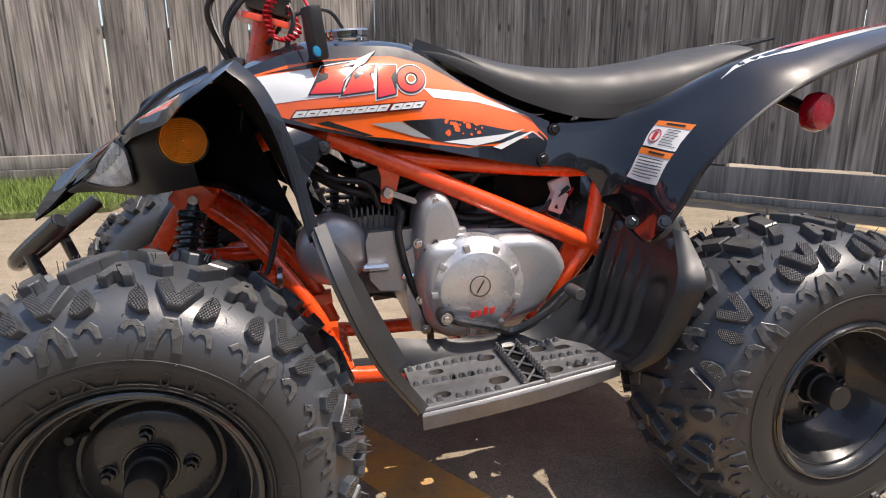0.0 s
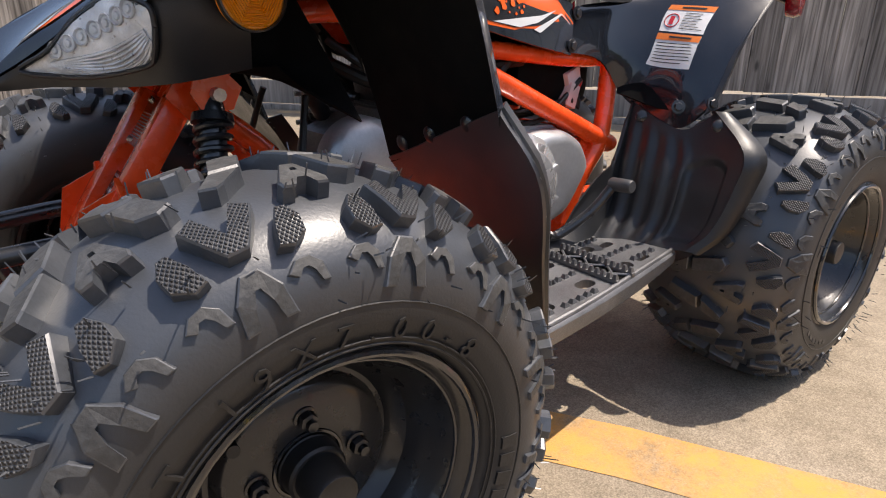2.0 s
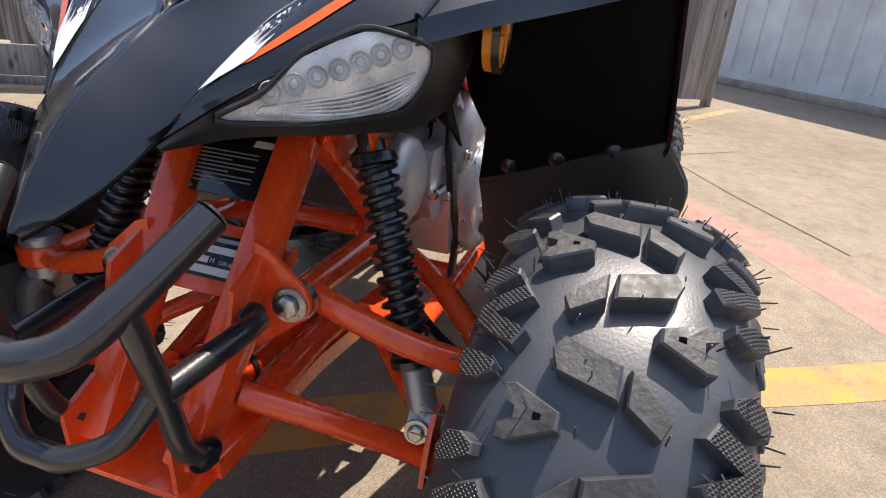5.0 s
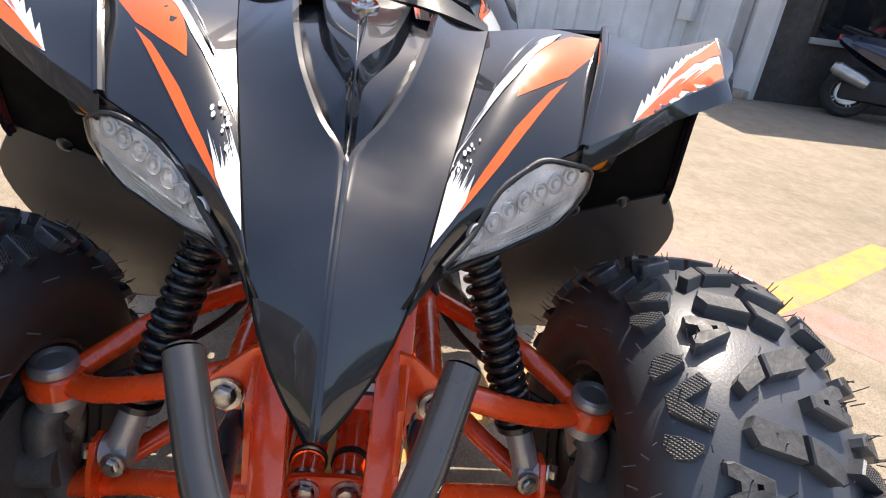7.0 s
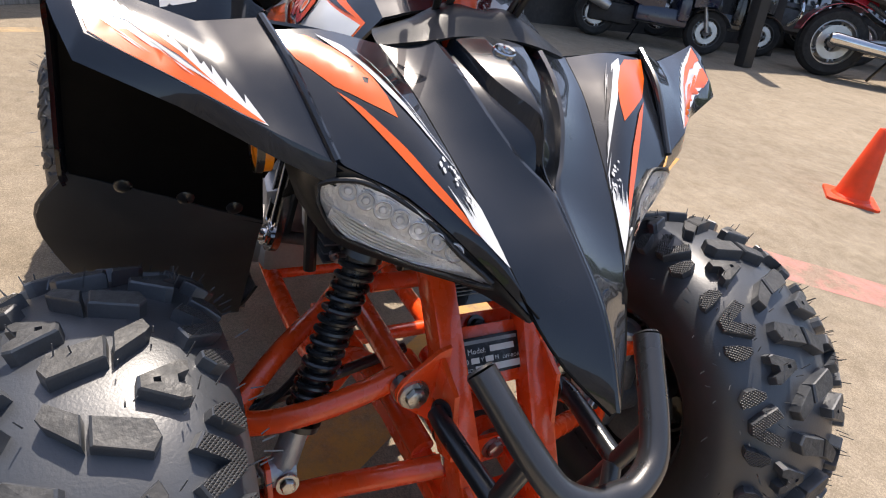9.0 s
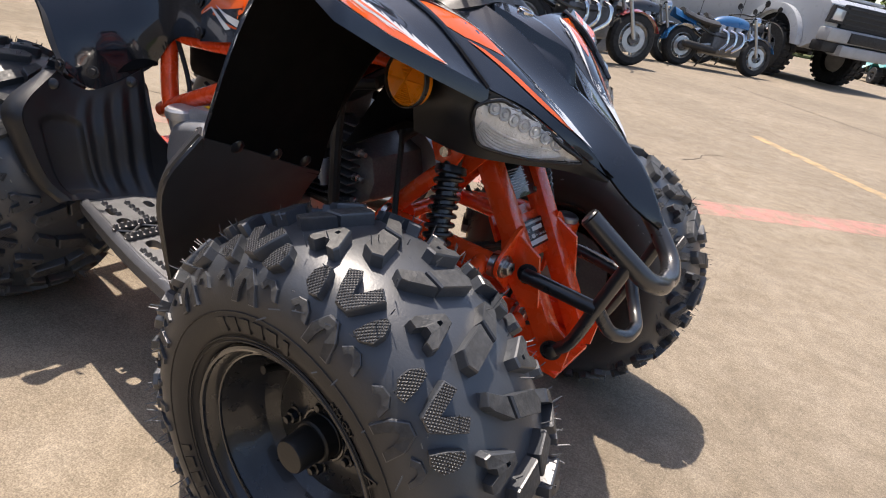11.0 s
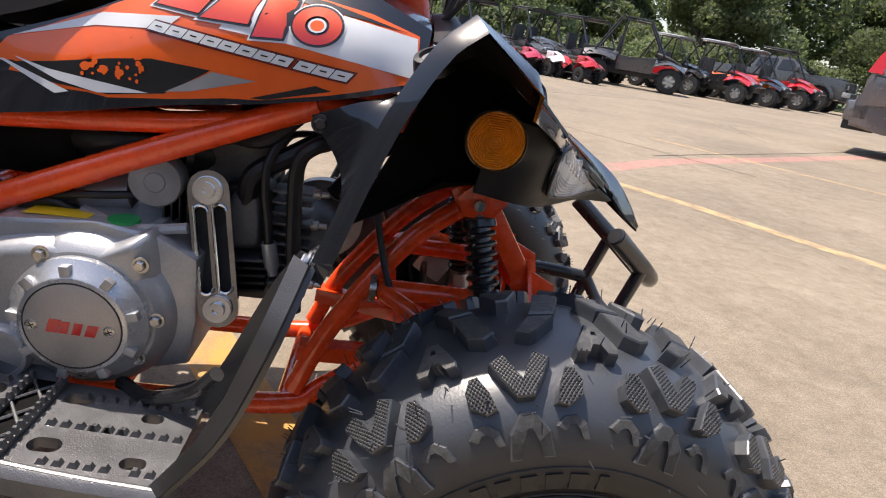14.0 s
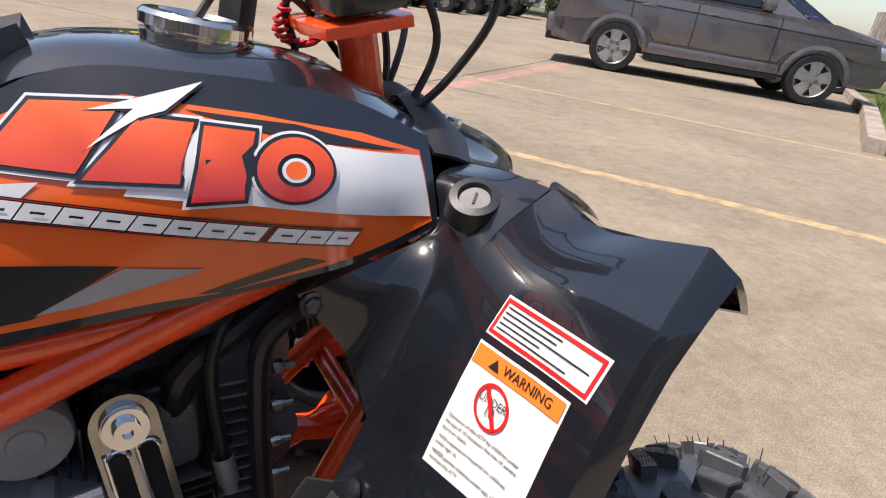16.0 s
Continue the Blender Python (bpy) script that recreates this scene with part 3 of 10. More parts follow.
    shapes = {
        "vee": ([(-0.0215, 0.33), (-0.0115, 0.285), (0.0, 0.455), (0.0115, 0.285), (0.0215, 0.33), (0.0145, 0.45), (0.0065, 0.555), (-0.0065, 0.555), (-0.0145, 0.45)], 0.0115, True, ()),
        "crescent": ([(0.0315, 0.39), (0.0375, 0.395), (0.0425, 0.47), (0.0415, 0.56), (0.031, 0.62), (0.022, 0.60), (0.0255, 0.49)], 0.0105, True, ()),
        "crescent_back": ([(-0.0315, 0.39), (-0.0255, 0.49), (-0.022, 0.60), (-0.031, 0.62), (-0.0415, 0.56), (-0.0425, 0.47), (-0.0375, 0.395)], 0.0105, True, ()),
        "fork": ([(-0.0045, 0.10), (0.0045, 0.10), (0.0155, 0.265), (0.0145, 0.305), (0.007, 0.307), (0.0032, 0.25), (-0.0032, 0.25), (-0.007, 0.307), (-0.0145, 0.305), (-0.0155, 0.265)], 0.0125, False,
                 ((-0.0016, 0.155), (0.0016, 0.155), (0.0022, 0.183), (-0.0022, 0.183))),
        "bar": ([(bar[0] - 0.009, -0.145), (bar[0] - 0.0145, -0.168), (bar[0] - 0.024, -0.14), (bar[0] - 0.0117, -0.037), (bar[0] + 0.0073, -0.037)][::-1], 0.0125, False, ()),
        "half_bar": ([(bar[0] + 0.0083, -0.018), (bar[0] - 0.0105, -0.018), (bar[0] - 0.0015, 0.14), (bar[0] + 0.0105, 0.168), (bar[0] + 0.019, 0.135)], 0.0125, False, ()),
        "flank_rib": ([(-0.0205, 0.92), (-0.0165, 0.76), (-0.006, 0.635), (0.006, 0.635), (0.0165, 0.76), (0.0205, 0.92), (0.0105, 0.92), (0.0072, 0.82), (0.002, 0.73), (-0.002, 0.73), (-0.0072, 0.82), (-0.0105, 0.92)], 0.0032, False, ()),
        "flank_hook": ([(0.022, 0.735), (0.029, 0.675), (0.039, 0.665), (0.047, 0.72), (0.050, 0.82), (0.0445, 0.82), (0.0408, 0.755), (0.037, 0.722), (0.0325, 0.722), (0.028, 0.765)], 0.0028, False, ()),
    }
    for half_turn, sgn in ((0.0, 1), (0.5, -1)):
        for kind, q in (("vee", 0.0), ("crescent", 0.0), ("crescent_back", 0.0), ("fork", 0.5), ("bar", 0.0), ("half_bar", 0.0), ("flank_rib", 0.0), ("flank_hook", 0.0), ("flank_hook", 0.38)):
            outline, h, kn, hole = shapes[kind]
            if kind.startswith("flank") and sgn < 0:
                continue
            me = lug_mesh("lug", rp, half, [(x * w, t * sgn) for x, t in outline], h, kn, [(x * w, t * sgn) for x, t in hole], "fan" if kind == "vee" else "strip" if kind.startswith("flank") else "")
            for k in range(pitches):
                shared("lug", me, wheel, Matrix.Rotation(-(k + q + half_turn + phase) * p, 4, "Y"))
    # moulding nibs
    bm = bmesh.new()
    rng = random.Random(5)
    for k in range(430):
        s = rng.choice((-1, 1)) * rng.choice((rng.uniform(0.03, 0.35), rng.uniform(0.3, 0.65), rng.uniform(0.6, 0.98)))
        a = rng.uniform(0, 2 * math.pi)
        b0 = tyre_point(rp, half, s, a, 0.008)
        b1 = tyre_point(rp, half, s, a + rng.uniform(-0.02, 0.02), 0.008 + rng.uniform(0.005, 0.014))
        b1.y += rng.uniform(-0.003, 0.003)
        tube([b0, b1], 0.0007, bm, seg=3, r_end=0.0005)
    tagged(part("nib", bm, M_RUBBER, wheel), "thin rubber moulding nibs", kind="stuff")
    # moulded rings by the bead
    for r_, w_ in ((rim_r + 0.0125, 0.0011), (rim_r + 0.0165, 0.0008), (rp - 0.064, 0.0009)):
        t_ = min(max((r_ - rim_r - 0.01) / (rp - 0.075 - rim_r - 0.01), 0.0), 1.0)
        part("bead_ring", tube([(r_ * math.cos(i * math.pi / 36), half * (0.955 + 0.045 * t_), r_ * math.sin(i * math.pi / 36)) for i in range(73)], w_, seg=6, steps=1, smooth=False), M_SIDEWALL, wheel)
    # raised lettering and plain raised marks on the outer flank
    bm = bmesh.new()
    rt = rim_r + 0.023

    def on_flank(a0, r0):
        def bend(c):
            r, a = r0 + c.y, a0 + c.x / r0
            t = (r - rim_r - 0.01) / (rp - 0.075 - rim_r - 0.01)
            y = half * (0.955 + 0.045 * min(max(t, 0), 1)) + (0.0013 if c.z > 0 else -0.001)
            return Vector((r * math.cos(a), y, r * math.sin(a)))
        return bend

    if words:
        lettering("  ".join(words), 0.0225, None, bm, on_flank(radians(turn), rt), depth=0.001)
        lettering("NYLON", 0.009, None, bm, on_flank(radians(turn - 75), rt), depth=0.001)
        for a0 in (math.radians(turn + 100), math.radians(turn + 220)):
            for k, ww in enumerate((0.011, 0.011, 0.011, 0.011, 0.012, 0.006)):
                a = a0 + k * 0.12
                q = [on_flank(a, rt)(Vector((x, y, z))) for z in (-1, 1) for x, y in ((-ww / 2, 0.0), (ww / 2, 0.0), (ww / 2, 0.014), (-ww / 2, 0.014))]
                vs = [bm.verts.new(v) for v in q]
                for f in ((4, 5, 6, 7), (0, 1, 5, 4), (1, 2, 6, 5), (2, 3, 7, 6), (3, 0, 4, 7)):
                    bm.faces.new([vs[i] for i in f])
        tagged(part("sidewall_relief", bm, M_SIDEWALL, wheel), "raised black letters and plain marks", kind="stuff")
    else:
        bm.free()
    return wheel


quad = thing("quad_bike", "new black and orange sports quad bike parked on concrete", "quad bike")
for s in (1, -1):
    build_wheel(quad, "front wheel with black steel rim", (-0.016 if s > 0 else 0.007, 0.325 * s, 0.219), 0.229, 0.091, 0.115, 12, False, s, "AT 19X7.00-8", 0.509, 82 if s > 0 else 200)
    build_wheel(quad, "wide rear wheel with black steel rim", (-0.872, 0.297 * s, 0.213), 0.223, 0.12, 0.105, 12, True, s, "AT 18X9.50-8", 0.3, 60)

# ---- bodywork ----
WING = [
    [(-0.095, 0.1, 0.626), (-0.094, 0.15, 0.634), (-0.085, 0.195, 0.632)],
    [(-0.045, 0.09, 0.605), (-0.047, 0.138, 0.618), (-0.056, 0.187, 0.612)],
    [(0.005, 0.078, 0.575), (-0.007, 0.116, 0.592), (0.004, 0.17, 0.569)],
    [(0.052, 0.066, 0.544), (0.047, 0.088, 0.549), (0.038, 0.117, 0.546)],
    [(0.092, 0.055, 0.513), (0.092, 0.06, 0.513), (0.083, 0.070, 0.509)],
    [(0.122, 0.043, 0.484), (0.122, 0.0415, 0.4845), (0.121, 0.045, 0.484)],
]
FENDER = [
    [(-0.095, 0.197, 0.639), (-0.045, 0.184, 0.613), (0.012, 0.165, 0.564)],
    [(-0.098, 0.243, 0.632), (-0.057, 0.228, 0.613), (-0.008, 0.204, 0.579)],
    [(-0.106, 0.285, 0.643), (-0.080, 0.274, 0.629), (-0.046, 0.261, 0.602)],
    [(-0.112, 0.322, 0.6555), (-0.090, 0.320, 0.643), (-0.062, 0.314, 0.626)],
]
FENDER_BACK = [
    [(-0.095, 0.197, 0.639), (-0.098, 0.243, 0.632), (-0.106, 0.285, 0.643), (-0.112, 0.322, 0.6555)],
    [(-0.130, 0.188, 0.604), (-0.131, 0.237, 0.612), (-0.134, 0.288, 0.624), (-0.138, 0.331, 0.630)],
    [(-0.162, 0.180, 0.545), (-0.162, 0.24, 0.562), (-0.162, 0.29, 0.572), (-0.168, 0.337, 0.573)],
    [(-0.196, 0.172, 0.465), (-0.196, 0.23, 0.480), (-0.196, 0.29, 0.486), (-0.199, 0.344, 0.485)],
    [(-0.218, 0.166, 0.398), (-0.215, 0.215, 0.415), (-0.212, 0.27, 0.437), (-0.207, 0.342, 0.464)],
]
FLAP = [
    [(-0.214, 0.166, 0.405), (-0.211, 0.215, 0.422), (-0.208, 0.27, 0.444), (-0.203, 0.346, 0.472)],
    [(-0.24, 0.168, 0.365), (-0.238, 0.235, 0.375), (-0.232, 0.31, 0.395), (-0.223, 0.378, 0.414)],
    [(-0.275, 0.172, 0.29), (-0.272, 0.235, 0.298), (-0.268, 0.30, 0.308), (-0.262, 0.352, 0.318)],
    [(-0.315, 0.176, 0.21), (-0.318, 0.222, 0.212), (-0.32, 0.265, 0.214), (-0.322, 0.306, 0.217)],
]
SIDE = [
    [(-0.128, 0.085, 0.642), (-0.131, 0.108, 0.615), (-0.134, 0.128, 0.587)],
    [(-0.2, 0.082, 0.668), (-0.2, 0.126, 0.622), (-0.2, 0.137, 0.568)],
    [(-0.29, 0.072, 0.676), (-0.288, 0.118, 0.622), (-0.285, 0.129, 0.549)],
    [(-0.37, 0.06, 0.669), (-0.372, 0.102, 0.612), (-0.378, 0.120, 0.533)],
    [(-0.46, 0.078, 0.614), (-0.462, 0.101, 0.572), (-0.468, 0.116, 0.514)],
    [(-0.578, 0.089, 0.566), (-0.572, 0.098, 0.536), (-0.558, 0.110, 0.498)],
]
TANK = [
    [(-0.132, 0, 0.655), (-0.13, 0.045, 0.652), (-0.128, 0.085, 0.642)],
    [(-0.2, 0, 0.684), (-0.2, 0.045, 0.68), (-0.2, 0.082, 0.668)],
    [(-0.29, 0, 0.688), (-0.29, 0.04, 0.686), (-0.29, 0.072, 0.676)],
    [(-0.37, 0, 0.682), (-0.37, 0.032, 0.68), (-0.37, 0.06, 0.669)],
    [(-0.42, 0, 0.655), (-0.42, 0.04, 0.652), (-0.42, 0.066, 0.642)],
]
TAIL = [
    [(-0.560, 0.107, 0.502), (-0.632, 0.108, 0.487), (-0.668, 0.130, 0.432), (-0.676, 0.215, 0.397), (-0.688, 0.262, 0.436)],
    [(-0.572, 0.096, 0.538), (-0.648, 0.109, 0.515), (-0.684, 0.149, 0.486), (-0.692, 0.216, 0.476), (-0.712, 0.264, 0.474)],
    [(-0.590, 0.090, 0.563), (-0.672, 0.106, 0.556), (-0.712, 0.142, 0.546), (-0.722, 0.210, 0.532), (-0.742, 0.264, 0.522)],
    [(-0.680, 0.088, 0.574), (-0.730, 0.116, 0.590), (-0.758, 0.160, 0.594), (-0.778, 0.222, 0.588), (-0.796, 0.264, 0.572)],
    [(-0.790, 0.088, 0.598), (-0.806, 0.124, 0.628), (-0.820, 0.180, 0.646), (-0.842, 0.230, 0.635), (-0.858, 0.264, 0.614)],
    [(-0.900, 0.092, 0.650), (-0.905, 0.130, 0.664), (-0.908, 0.186, 0.674), (-0.915, 0.230, 0.662), (-0.925, 0.262, 0.644)],
    [(-1.000, 0.100, 0.682), (-1.005, 0.138, 0.690), (-1.010, 0.182, 0.696), (-1.012, 0.226, 0.690), (-1.018, 0.256, 0.676)],
    [(-1.160, 0.120, 0.716), (-1.160, 0.150, 0.718), (-1.160, 0.180, 0.720), (-1.160, 0.215, 0.718), (-1.160, 0.240, 0.708)],
]
LAMP = [
    [(-0.062, 0.182, 0.578), (-0.066, 0.184, 0.54), (-0.07, 0.170, 0.498)],
    [(0.0, 0.176, 0.567), (-0.003, 0.177, 0.535), (-0.012, 0.158, 0.488)],
    [(0.036, 0.119, 0.545), (0.036, 0.122, 0.518), (0.028, 0.116, 0.483)],
    [(0.080, 0.070, 0.508), (0.078, 0.070, 0.497), (0.07, 0.071, 0.482)],
    [(0.121, 0.045, 0.482), (0.12, 0.047, 0.480), (0.116, 0.046, 0.478)],
]
S_WING, S_FLAP, S_SIDE, S_TANK, S_TAIL, S_LAMP = (surface(r) for r in (WING, FLAP, SIDE, TANK, TAIL, LAMP))


def sagged(rows):
    """The left fender's outer corner, bent back and down."""
    clip = lambda q: min(max(q, 0.0), 1.0)
    return [[tuple(Vector(p) + Vector((-0.026, -0.005, -0.013)) * clip((p[1] - 0.195) / 0.125) * clip((p[2] - 0.43) / 0.19)) for p in r] for r in rows]


S_FENDER, S_BACK = creased(sagged(FENDER)), surface(sagged(FENDER_BACK))
TWIN[S_FENDER], TWIN[S_BACK] = creased(FENDER), surface(FENDER_BACK)


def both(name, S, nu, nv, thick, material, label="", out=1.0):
    """The left panel and its mirror image; the back faces are near-black, with the shade beneath in the colour."""
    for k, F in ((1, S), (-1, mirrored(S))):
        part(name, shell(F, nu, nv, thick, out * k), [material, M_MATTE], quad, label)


def eased(table, x):
    """A smooth reading of a small table of (x, value): cubic between the entries, with no overshoot."""
    n = len(table)
    if x <= table[0][0]:
        return table[0][1]
    if x >= table[-1][0]:
        return table[-1][1]
    d = [(b[1] - a[1]) / (b[0] - a[0]) for a, b in zip(table, table[1:])]
    m = [d[0]] + [0.0 if p * q <= 0 else 2 * p * q / (p + q) for p, q in zip(d, d[1:])] + [d[-1]]
    for i in range(n - 1):
        (x0, y0), (x1, y1) = table[i], table[i + 1]
        if x <= x1:
            h, t = x1 - x0, (x - x0) / (x1 - x0)
            return y0 * (1 + 2 * t) * (1 - t) ** 2 + m[i] * h * t * (1 - t) ** 2 + y1 * t * t * (3 - 2 * t) + m[i + 1] * h * t * t * (t - 1)


# the nose cowl's lines along its length: middle, raised plate, vee, crest, seam
MID_Z = [(-0.085, 0.642), (-0.03, 0.628), (0.016, 0.604), (0.024, 0.596), (0.034, 0.567), (0.052, 0.5545), (0.06, 0.551), (0.095, 0.530), (0.138, 0.501), (0.165, 0.471), (0.186, 0.440)]
PLATE_Y = [(-0.085, 0.036), (-0.03, 0.025), (0.024, 0.0), (0.2, 0.0)]
VEE_Y = [(-0.085, 0.053), (-0.035, 0.0455), (0.0, 0.0355), (0.03, 0.019), (0.058, 0.0015), (0.2, 0.0015)]
CREST_Y = [(-0.085, 0.058), (-0.035, 0.050), (0.0, 0.0395), (0.03, 0.0235), (0.058, 0.005), (0.095, 0.003), (0.2, 0.0024)]
CREST_Z = [(-0.085, 0.640), (-0.035, 0.620), (0.0, 0.597), (0.03, 0.5725), (0.06, 0.5505), (0.095, 0.5295), (0.138, 0.5005), (0.165, 0.4705), (0.186, 0.4395)]
SEAM_X = [(-0.085, -0.095), (-0.03, -0.045), (0.014, 0.005), (0.056, 0.052), (0.095, 0.092), (0.13, 0.122), (0.160, 0.151), (0.186, 0.182)]
SEAM_Y = [(-0.095, 0.1), (-0.045, 0.09), (0.005, 0.078), (0.052, 0.066), (0.092, 0.055), (0.122, 0.0445), (0.151, 0.0285), (0.182, 0.0042)]
SEAM_Z = [(-0.095, 0.626), (-0.045, 0.605), (0.005, 0.575), (0.052, 0.544), (0.092, 0.513), (0.122, 0.484), (0.151, 0.458), (0.182, 0.436)]


def cowl_point(u, v):
    """The nose cowl: a raised plate in a sunken vee, a crest round it that runs out as a spine, and hollow flanks."""
    x = -0.085 + 0.271 * u
    zc, kz = eased(MID_Z, x), eased(CREST_Z, x)
    py, vy, ky = max(eased(PLATE_Y, x), 0.0006), eased(VEE_Y, x), eased(CREST_Y, x)
    sx = eased(SEAM_X, x)
    sy, sz = eased(SEAM_Y, sx), eased(SEAM_Z, sx)
    dip = 0.011 * min(1.0, max(vy - py - 0.0009, 0.0) / 0.008)
    rim = kz - 0.001 * min(1.0, vy / 0.01)
    a, b = py + (vy - py) * 0.18, py + (vy - py) * 0.86
    trough = lambda y: zc + (rim - zc) * y / vy - dip
    hollow = 0.003 * min(1.0, max(0.0, (0.13 - x) / 0.06))
    line = [(0.0, 0.0, zc), (0.12, py, zc + (rim - zc) * py / vy), (0.2, a, trough(a)), (0.32, b, trough(b)),
            (0.4, vy, rim), (0.48, ky, kz), (1.0, sy, sz)]
    if v > 0.48:
        t = (v - 0.48) / 0.52
        y = ky + (sy - ky) * t
        z = kz + (sz - kz) * t - hollow * 4 * t * (1 - t)
        return Vector((x + (sx - x) * (y / sy) ** 1.5, y, z))
    for (v0, y0, z0), (v1, y1, z1) in zip(line, line[1:]):
        if v <= v1 + 1e-9:
            t = (v - v0) / (v1 - v0)
            y, z = y0 + (y1 - y0) * t, z0 + (z1 - z0) * t
            return Vector((x + (sx - x) * (y / sy) ** 1.5, y, z))


bm = shell(cowl_point, 90, 50, 0.003, 1)
shell(lambda u, v: flip(cowl_point(u, v)), 90, 50, 0.003, -1, bm)
bmesh.ops.remove_doubles(bm, verts=bm.verts, dist=0.0002)
part("nose_cowl", bm, [M_GLOSS, M_MATTE], quad, "glossy black pointed nose cowl", sharp=24)
for k in (1, -1):
    seam = [cowl_point(i / 20, 1.0) for i in range(21)]
    part("cowl_seam", tube([(p.x, p.y * k, p.z - 0.001) for p in seam], 0.0013, seg=6, steps=1, smooth=False), M_MATTE, quad)
    part("fairing_seam", tube([(p.x, p.y * k, p.z + 0.001) for p in (S_FENDER(0, j / 6) for j in range(7))], 0.0035, seg=8, steps=3), M_GLOSS, quad)
LOCK = Vector((-0.055, 0.0, 0.634))
lock = part("ignition_lock", lathe([(-0.004, 0.0), (-0.004, 0.0105), (0.003, 0.0105), (0.004, 0.0095), (0.0035, 0.007), (0.001, 0.0065), (0.001, 0.0)], LOCK, LOCK + Vector((0.3, 0, 1)), 24), M_CHROME, quad, "round chrome ignition lock")
part("key_slot", box((-0.0008, -0.004, 0.0), (0.0008, 0.004, 0.0016), None, 0, Matrix.Translation(LOCK) @ Vector((0.3, 0, 1)).to_track_quat("Z", "Y").to_matrix().to_4x4()), M_STEELBLACK, lock)
both("front_fairing", S_WING, 20, 10, 0.003, M_GLOSS, "glossy black fairing with orange and white graphics")
both("front_fender", S_FENDER, 15, 10, 0.004, M_GLOSS, "glossy black front fender", out=-1)
both("fender_rear_panel", S_BACK, 16, 12, 0.004, M_GLOSS, "sloping rear panel of the front fender", out=-1)
for k in (1, -1):
    part("mud_flap", shell(S_FLAP if k > 0 else mirrored(S_FLAP), 14, 10, 0.004, -k), M_FLAP, quad, "satin black plastic mud flap")
both("side_panel", S_SIDE, 26, 10, 0.003, M_GLOSS, "tank side panel with orange graphics", out=-1)
bm = shell(S_TANK, 20, 8, 0.003, -1)
shell(mirrored(S_TANK), 20, 8, 0.003, 1, bm)
bmesh.ops.remove_doubles(bm, verts=bm.verts, dist=0.0002)
part("tank_cover", bm, M_GLOSS, quad, "glossy black tank cover")
both("rear_fender", S_TAIL, 36, 24, 0.004, M_GLOSS, "glossy black swept-up rear fender", out=-1)
both("headlamp_housing", S_LAMP, 16, 8, 0.003, M_SATIN)

# seat: rounded saddle
SEAT = [(-0.372, 0.678, 0.672, 0.028), (-0.43, 0.677, 0.648, 0.062), (-0.53, 0.655, 0.598, 0.092), (-0.65, 0.649, 0.570, 0.104), (-0.78, 0.664, 0.590, 0.112), (-0.88, 0.684, 0.638, 0.110), (-0.925, 0.687, 0.655, 0.106), (-0.945, 0.678, 0.662, 0.098)]


def seat_point(u, v):
    c = catmull([Vector((x, t, b)) for x, t, b, _ in SEAT], u)
    w = catmull([Vector((h, 0, 0)) for *_, h in SEAT], u).x
    a = (v - 0.5) * math.pi * 1.06
    k = abs(math.cos(a)) ** 0.55 if abs(a) < math.pi / 2 else 0
    return Vector((c.x, w * math.copysign(abs(math.sin(a)) ** 0.75, a), c.z + (c.y - c.z) * k))


part("seat", shell(seat_point, 40, 24, 0.02, -1), M_SEAT, quad, "black textured vinyl saddle")


# ---- graphics on the bodywork ----
def film(S, k, out, outline, axes, material, level, name, label="", step=0.012, holes=()):
    """A printed film on the left (k = 1) or right (k = -1) panel; the outline is given for the left one."""
    F = S if k > 0 else mirrored(S)
    o = [(a, b * k) for a, b in outline] if axes == (0, 1) else [(a * k, b) for a, b in outline] if axes == (1, 2) else outline
    h = [[(a, b * k) for a, b in l] if axes == (0, 1) else [(a * k, b) for a, b in l] if axes == (1, 2) else l for l in holes]
    return part(name, decal(F, o, axes, 0.0004 + 0.0006 * level, h, step, side=out * k), material, quad, label)


def ring(cx, cy, rx, ry, n=28, turn=0.0):
    return [(cx + rx * math.cos(2 * math.pi * i / n + turn), cy + ry * math.sin(2 * math.pi * i / n + turn)) for i in range(n)]


def grown(loop, d):
    """An outline moved outwards by d, with mitred corners."""
    n = len(loop)
    area = sum(loop[i][0] * loop[(i + 1) % n][1] - loop[(i + 1) % n][0] * loop[i][1] for i in range(n))
    sg = 1 if area > 0 else -1
    out = []
    for i in range(n):
        p, q, r = (Vector(loop[(i + o) % n]) for o in (-1, 0, 1))
        a, b = (q - p).normalized(), (r - q).normalized()
        na, nb = Vector((a.y, -a.x)) * sg, Vector((b.y, -b.x)) * sg
        m = na + nb
        m = m.normalized() * min(d / max(m.normalized().dot(na), 0.3), d * 2.2) if m.length > 1e-6 else na * d
        out.append((q.x + m.x, q.y + m.y))
    return out


